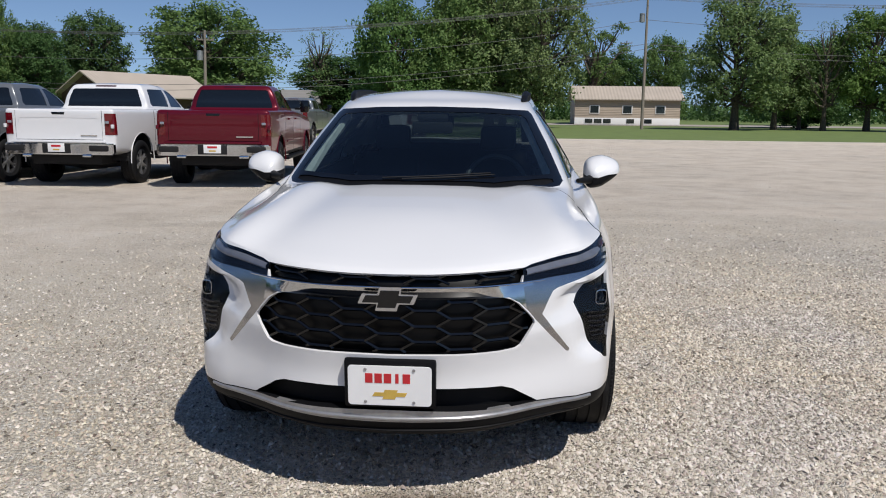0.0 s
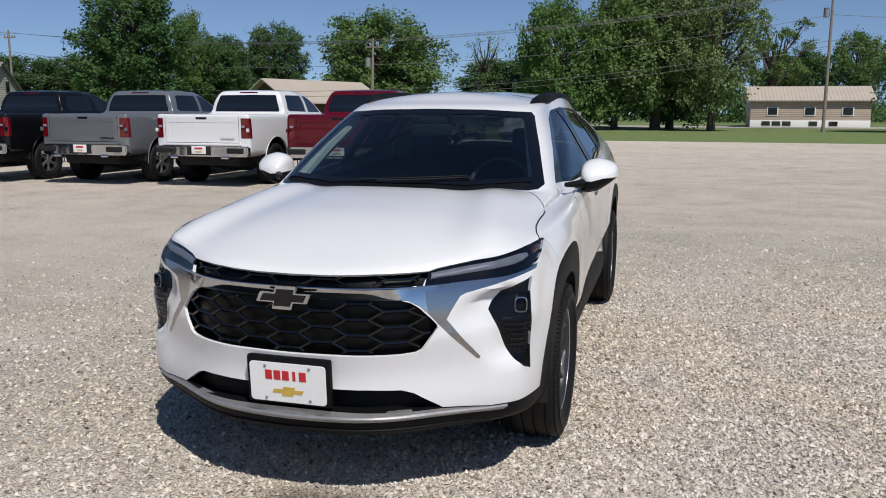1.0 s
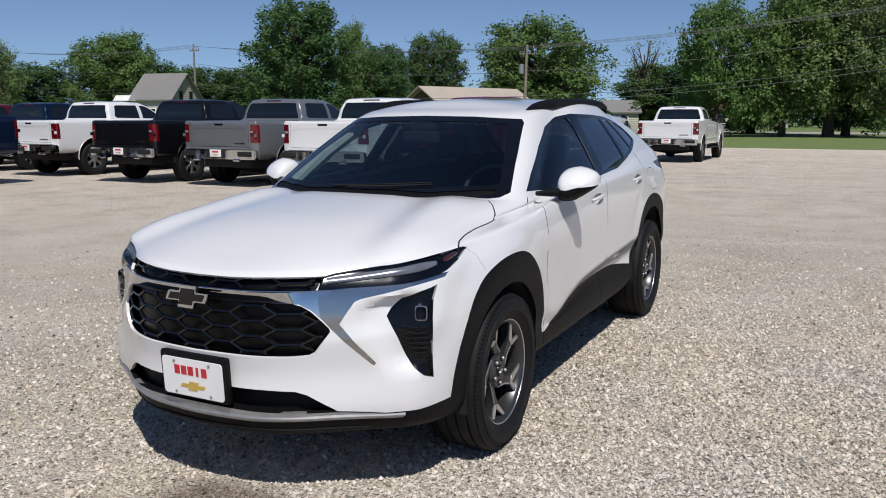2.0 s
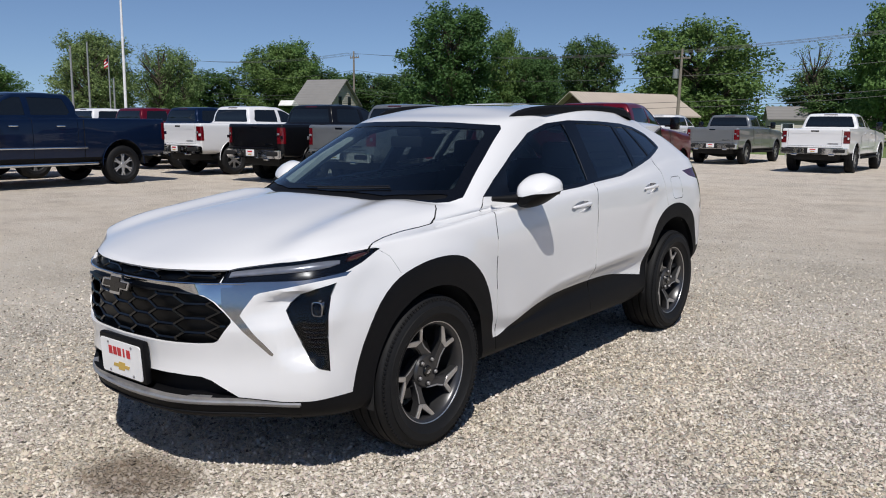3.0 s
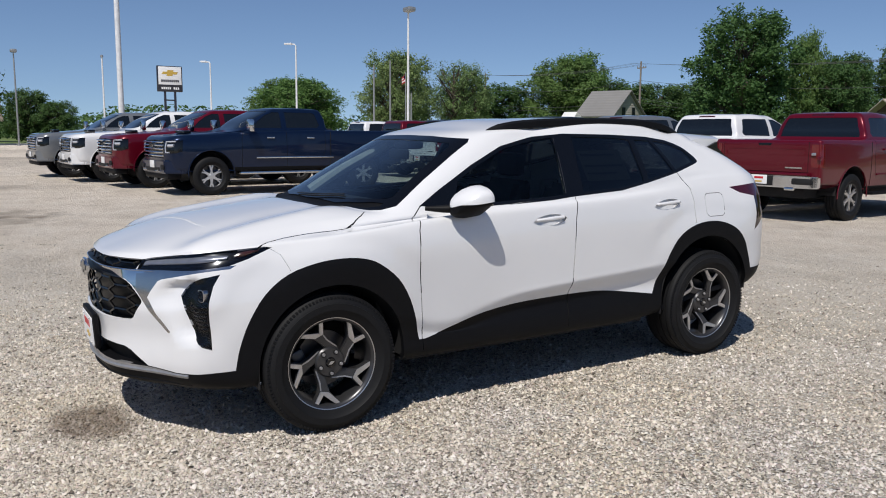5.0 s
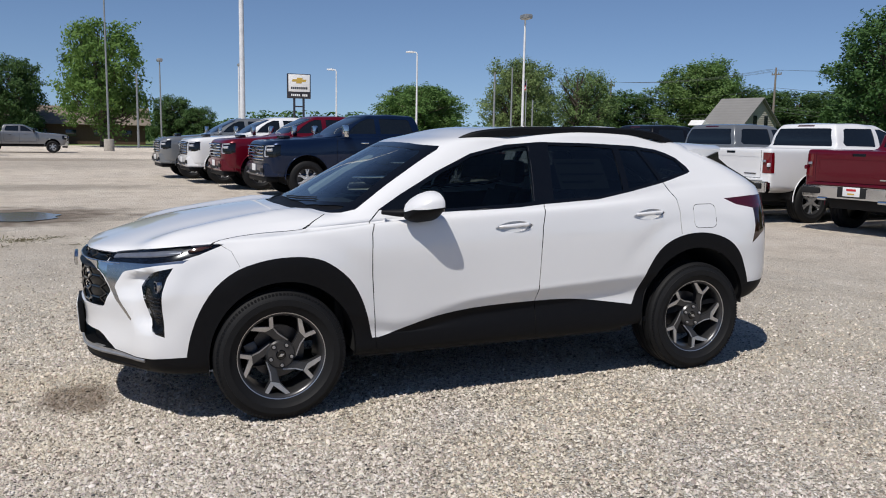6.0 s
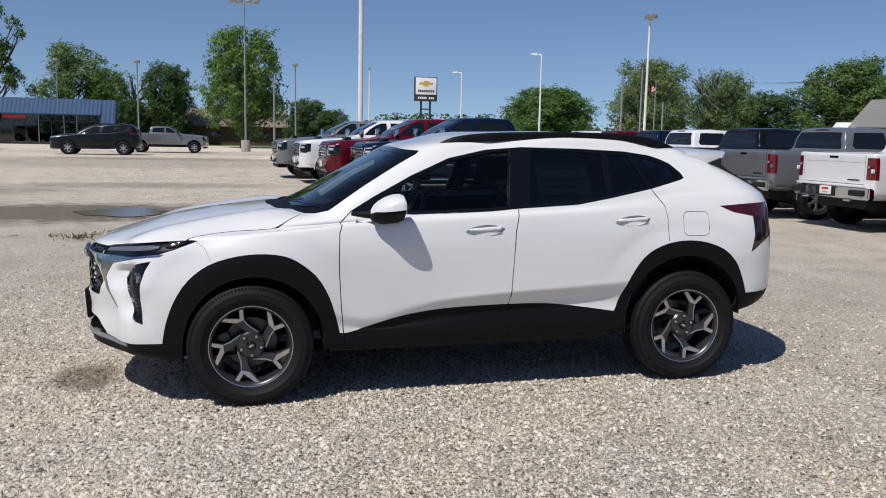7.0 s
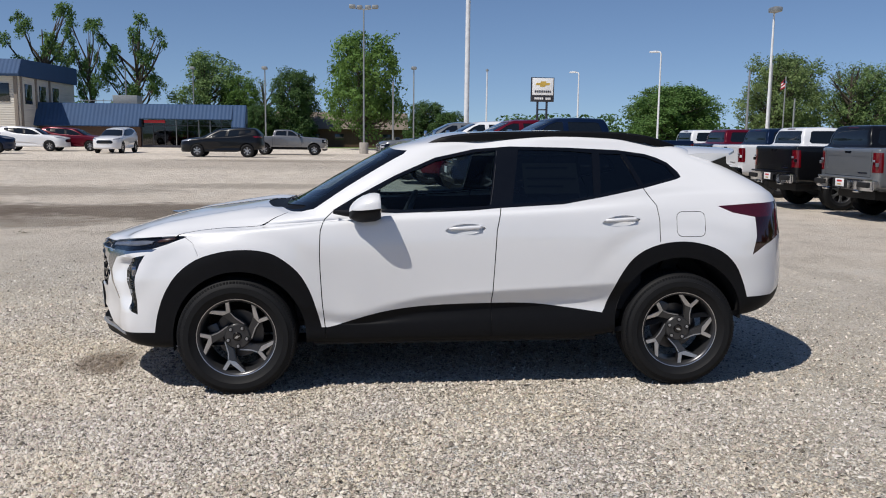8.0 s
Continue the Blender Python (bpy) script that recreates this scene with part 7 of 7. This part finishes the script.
# ---- buildings ----
def siding(name, colour, pitch, axis=2, rough=0.6):
    """Boards or sheet ribs as a repeating profile with uneven colour."""
    m, nt, b = nodes_of(name)
    pos = nt.nodes.new("ShaderNodeTexCoord").outputs["Object"]
    sep = nt.nodes.new("ShaderNodeSeparateXYZ")
    nt.links.new(pos, sep.inputs[0])
    w = nt.nodes.new("ShaderNodeMath")
    w.operation = "PINGPONG"
    nt.links.new(sep.outputs[axis], w.inputs[0])
    w.inputs[1].default_value = pitch
    n = noise_tex(nt, 0.6, 5.0)
    c = mix(nt, n.outputs[0], tuple(v * 0.8 for v in colour), tuple(min(1, v * 1.1) for v in colour))
    nt.links.new(c, b.inputs["Base Color"])
    b.inputs["Roughness"].default_value = rough
    bump(nt, b, w.outputs[0], 0.6, 0.3)
    return m


BLUEROOF = siding("blue_sheet_roof", (0.020, 0.062, 0.150), 0.2, 1, 0.75)
TANROOF = siding("tan_sheet_roof", (0.44, 0.38, 0.32), 0.2, 0, 0.6)
SHINGLE = siding("grey_shingle", (0.20, 0.195, 0.19), 0.15, 2, 0.9)
BROWNROOF = siding("brown_shingle", (0.20, 0.165, 0.13), 0.15, 2, 0.9)
BRICKWALL = plain("brown_brick", (0.13, 0.078, 0.055), 0.9, grain=0.5, scale=4)
TANWALL = siding("tan_boards", (0.42, 0.35, 0.28), 0.1)
CREAM = siding("cream_boards", (0.66, 0.62, 0.54), 0.12)
GREYWALL = siding("grey_boards", (0.46, 0.44, 0.39), 0.1)
WHITEWALL = siding("white_boards", (0.72, 0.72, 0.70), 0.1)
SHOPGLASS = tinted("shop_front_glass", (0.30, 0.33, 0.34))
DARKGLASS = plain("shop_glass", (0.02, 0.026, 0.03), 0.05, coat=0.5)

# long low showroom with a blue sheet-metal mansard
sh = thing("showroom_building", pose(-84, -24.3, 0), "low brown brick showroom with blue sheet metal mansard roof", "building")
MANSARD = [(0.55, 2.25), (0.50, 2.15), (-0.4, 2.2), (-1.6, 2.2), (-1.6, 4.2), (-0.9, 4.62), (-0.7, 4.55)]
RAISED = [(0.30, 3.05), (0.25, 2.97), (-0.4, 3.0), (-1.6, 3.0), (-1.6, 4.2), (-0.9, 4.62), (-0.7, 4.55)]
part("wall", box((-7.0, -5.6, 1.3), (13.0, 10.6, 2.7), 0.02), BRICKWALL, sh, "brown brick wall")
part("wall", box((-1.0, 10.1, 1.3), (1.0, 1.4, 2.7), 0.02), BRICKWALL, sh, "brown brick wall")
part("back_wall", box((-13.3, 5.2, 0.5), (0.4, 11.2, 1.1), 0.02), BRICKWALL, sh)
part("back_pier", box((-13.3, 7.6, 1.9), (0.4, 1.2, 2.2), 0.02), BRICKWALL, sh)
part("roof", prism(MANSARD, 1, -11.5, -0.2, 0.02), BLUEROOF, sh, "blue ribbed metal mansard")
part("roof", prism(RAISED, 1, -0.2, 9.4, 0.02), BLUEROOF, sh, "blue ribbed metal mansard raised over the entrance")
part("roof", prism(MANSARD, 1, 9.4, 10.8, 0.02), BLUEROOF, sh, "blue ribbed metal mansard")
part("flat_roof", box((-7.2, -2.3, 3.6), (11.0, 18.0, 0.9), 0.02), CONCRETE, sh)
ent = part("entrance", box((-0.55, 4.6, 0.12), (0.3, 9.6, 0.25), 0.02), PRINTDARK, sh, "dark glazed shop front")
for k in range(9):
    part("mullion", box((-0.55, -0.15 + 1.19 * k, 1.55), (0.12, 0.07, 2.9), 0.005), GALV if k in (3, 5, 6) else PRINTDARK, ent)
part("transom", box((-0.55, 4.6, 2.35), (0.10, 9.6, 0.07), 0.005), PRINTDARK, ent)
for k in range(8):
    part("pane", box((-0.55, 0.45 + 1.19 * k, 1.6), (0.02, 1.10, 2.7)), SHOPGLASS, ent)
part("shop_sign", box((-0.40, 1.2, 2.75), (0.08, 2.2, 0.30), 0.01), PRINTRED, ent, "small red sign board")
part("counter", box((-6.0, 3.5, 0.55), (1.0, 4.0, 1.1), 0.03), PRINTDARK, sh)
part("roof_unit", box((-3.5, -2.4, 5.0), (2.0, 2.6, 1.1), 0.03), GALV, sh, "grey rooftop unit")
part("roof_fence", box((-3.0, -5.6, 4.95), (0.05, 3.4, 0.06)), GALV, sh)
for k in range(5):
    part("fence_post", box((-3.0, -7.2 + 0.8 * k, 4.8), (0.05, 0.05, 0.7)), GALV, sh)
# the taller workshop beside it
ws = thing("workshop_building", pose(-80, -43.5, 0), "tall cream workshop with blue roof edge", "building")
part("wall", box((-8, 0, 3.6), (15, 16.6, 7.3), 0.02), CREAM, ws, "cream wall")
part("roof", prism([(0.4, 7.0), (0.5, 7.2), (-0.5, 8.7), (-15.5, 8.9), (-15.5, 7.0)], 1, -8.6, 8.7, 0.03), BLUEROOF, ws, "blue metal roof edge")
for k in range(4):
    part("window", box((-0.46, 6.6 - 3.2 * k, 5.4), (0.14, 1.5, 1.8), 0.02), DARKGLASS, ws)
for k in range(3):
    part("pilaster", box((-0.42, 8.0 - 3.2 * k, 3.6), (0.2, 0.35, 7.1), 0.02), TIMBER, ws)
for k in range(3):
    part("side_window", box((-2.6 - 3.6 * k, 8.32, 5.3), (1.6, 0.12, 2.0), 0.02), DARKGLASS, ws)
    part("side_pilaster", box((-0.9 - 3.6 * k, 8.34, 3.6), (0.35, 0.16, 7.0), 0.02), TIMBER, ws)
part("bay_door", box((-0.40, -1.5, 2.0), (0.2, 5.0, 3.9), 0.03), WHITEWALL, ws, "white overhead door")
# low brown building behind the trees
bb = thing("low_building", pose(-106, -4.5, 0), "long low tan building with a broad brown roof", "building")
# tan wall given the dark brick colour, which paints in the shade under the roof
part("wall", box((-4, 0, 1.25), (8, 17, 2.6), 0.02), BRICKWALL, bb)
part("roof", prism([(0.9, 2.35), (-4, 4.7), (-8.9, 2.35)], 1, -9.0, 9.2, 0.04), BROWNROOF, bb, "brown shingle roof")
for k in range(5):
    part("window", box((0.0, -6.5 + 3.2 * k, 1.3), (0.12, 1.2, 0.8), 0.02), DARKGLASS, bb)


def house(name, m, w, d, wall_h, roof_h, wall, roof, label, eave=0.45, windows=3, gable_mat=None):
    t = thing(name, m, label, "house", "houses beyond the lot")
    part("wall", box((0, 0, wall_h / 2), (w, d, wall_h), 0.02), wall, t)
    part("gable", prism([(-d / 2, wall_h), (d / 2, wall_h), (0, wall_h + roof_h - 0.12)], 0, -w / 2, w / 2), gable_mat or wall, t)
    for sy in (-1, 1):
        part("roof", prism([(sy * (d / 2 + eave), wall_h - eave * 2 * roof_h / d), (0, wall_h + roof_h), (0, wall_h + roof_h + 0.14), (sy * (d / 2 + eave), wall_h - eave * 2 * roof_h / d + 0.14)], 0, -w / 2 - eave, w / 2 + eave, 0.01), roof, t)
    for k in range(windows):
        x = -w / 2 + w * (k + 0.6) / (windows + 0.2)
        wd = part("window", box((x, -d / 2 - 0.03, wall_h * 0.58), (1.2, 0.1, 1.0), 0.01), PLATEWHITE, t)
        part("pane", box((x, -d / 2 - 0.07, wall_h * 0.58), (1.0, 0.06, 0.82)), DARKGLASS, wd)
    return t


tan = house("tan_house", pose(15.6, 101.0, 0), 12.6, 6.6, 3.1, 1.45, TANWALL, TANROOF, "long tan house with a pale metal roof and basement windows")
part("basement", box((0, -3.34, 0.4), (12.6, 0.1, 0.8), 0.01), PLATEWHITE, tan, "white basement band")
for x in (-4.6, -3.5, -2.4, 0.4, 2.5):
    part("basement_window", box((x, -3.41, 0.42), (0.9, 0.06, 0.5)), DARKGLASS, tan)
house("brown_house", pose(-36.1, 77.8, 0, 0, 0, 66), 12.6, 7.2, 2.7, 2.0, BRICKWALL, TANROOF, "low brick house with a broad tan metal roof", 0.7, 3, BRICKWALL)
g = house("grey_house", pose(-66.0, 63.6, 0, 0, 0, 14), 4.6, 6.2, 3.6, 2.6, GREYWALL, SHINGLE, "grey gabled house with a steep shingle roof", 0.35, 1, GREYWALL)
for y in (-1.0, 1.0):
    part("gable_window", box((2.33, y, 3.9), (0.08, 0.6, 1.0), 0.01), DARKGLASS, g)
part("porch_roof", prism([(-4.8, 3.3), (-4.2, 3.9), (-3.2, 3.3)], 0, -3.4, -1.6, 0.02), WHITEWALL, g)
house("white_house", pose(-13.2, 146.5, 0), 7.0, 6.0, 2.6, 1.6, WHITEWALL, SHINGLE, "small white far house under trees", 0.4, 2)
house("cream_house", pose(-19.4, 127.5, 0), 8.2, 6.5, 2.7, 2.6, CREAM, TANROOF, "cream far house with shuttered windows", 0.4, 3)
house("grey_shed", pose(-21.8, 86.0, 0, 0, 0, 25), 3.4, 3.0, 2.3, 1.1, GREYWALL, SHINGLE, "small grey shed with a shingle roof", 0.3, 1)
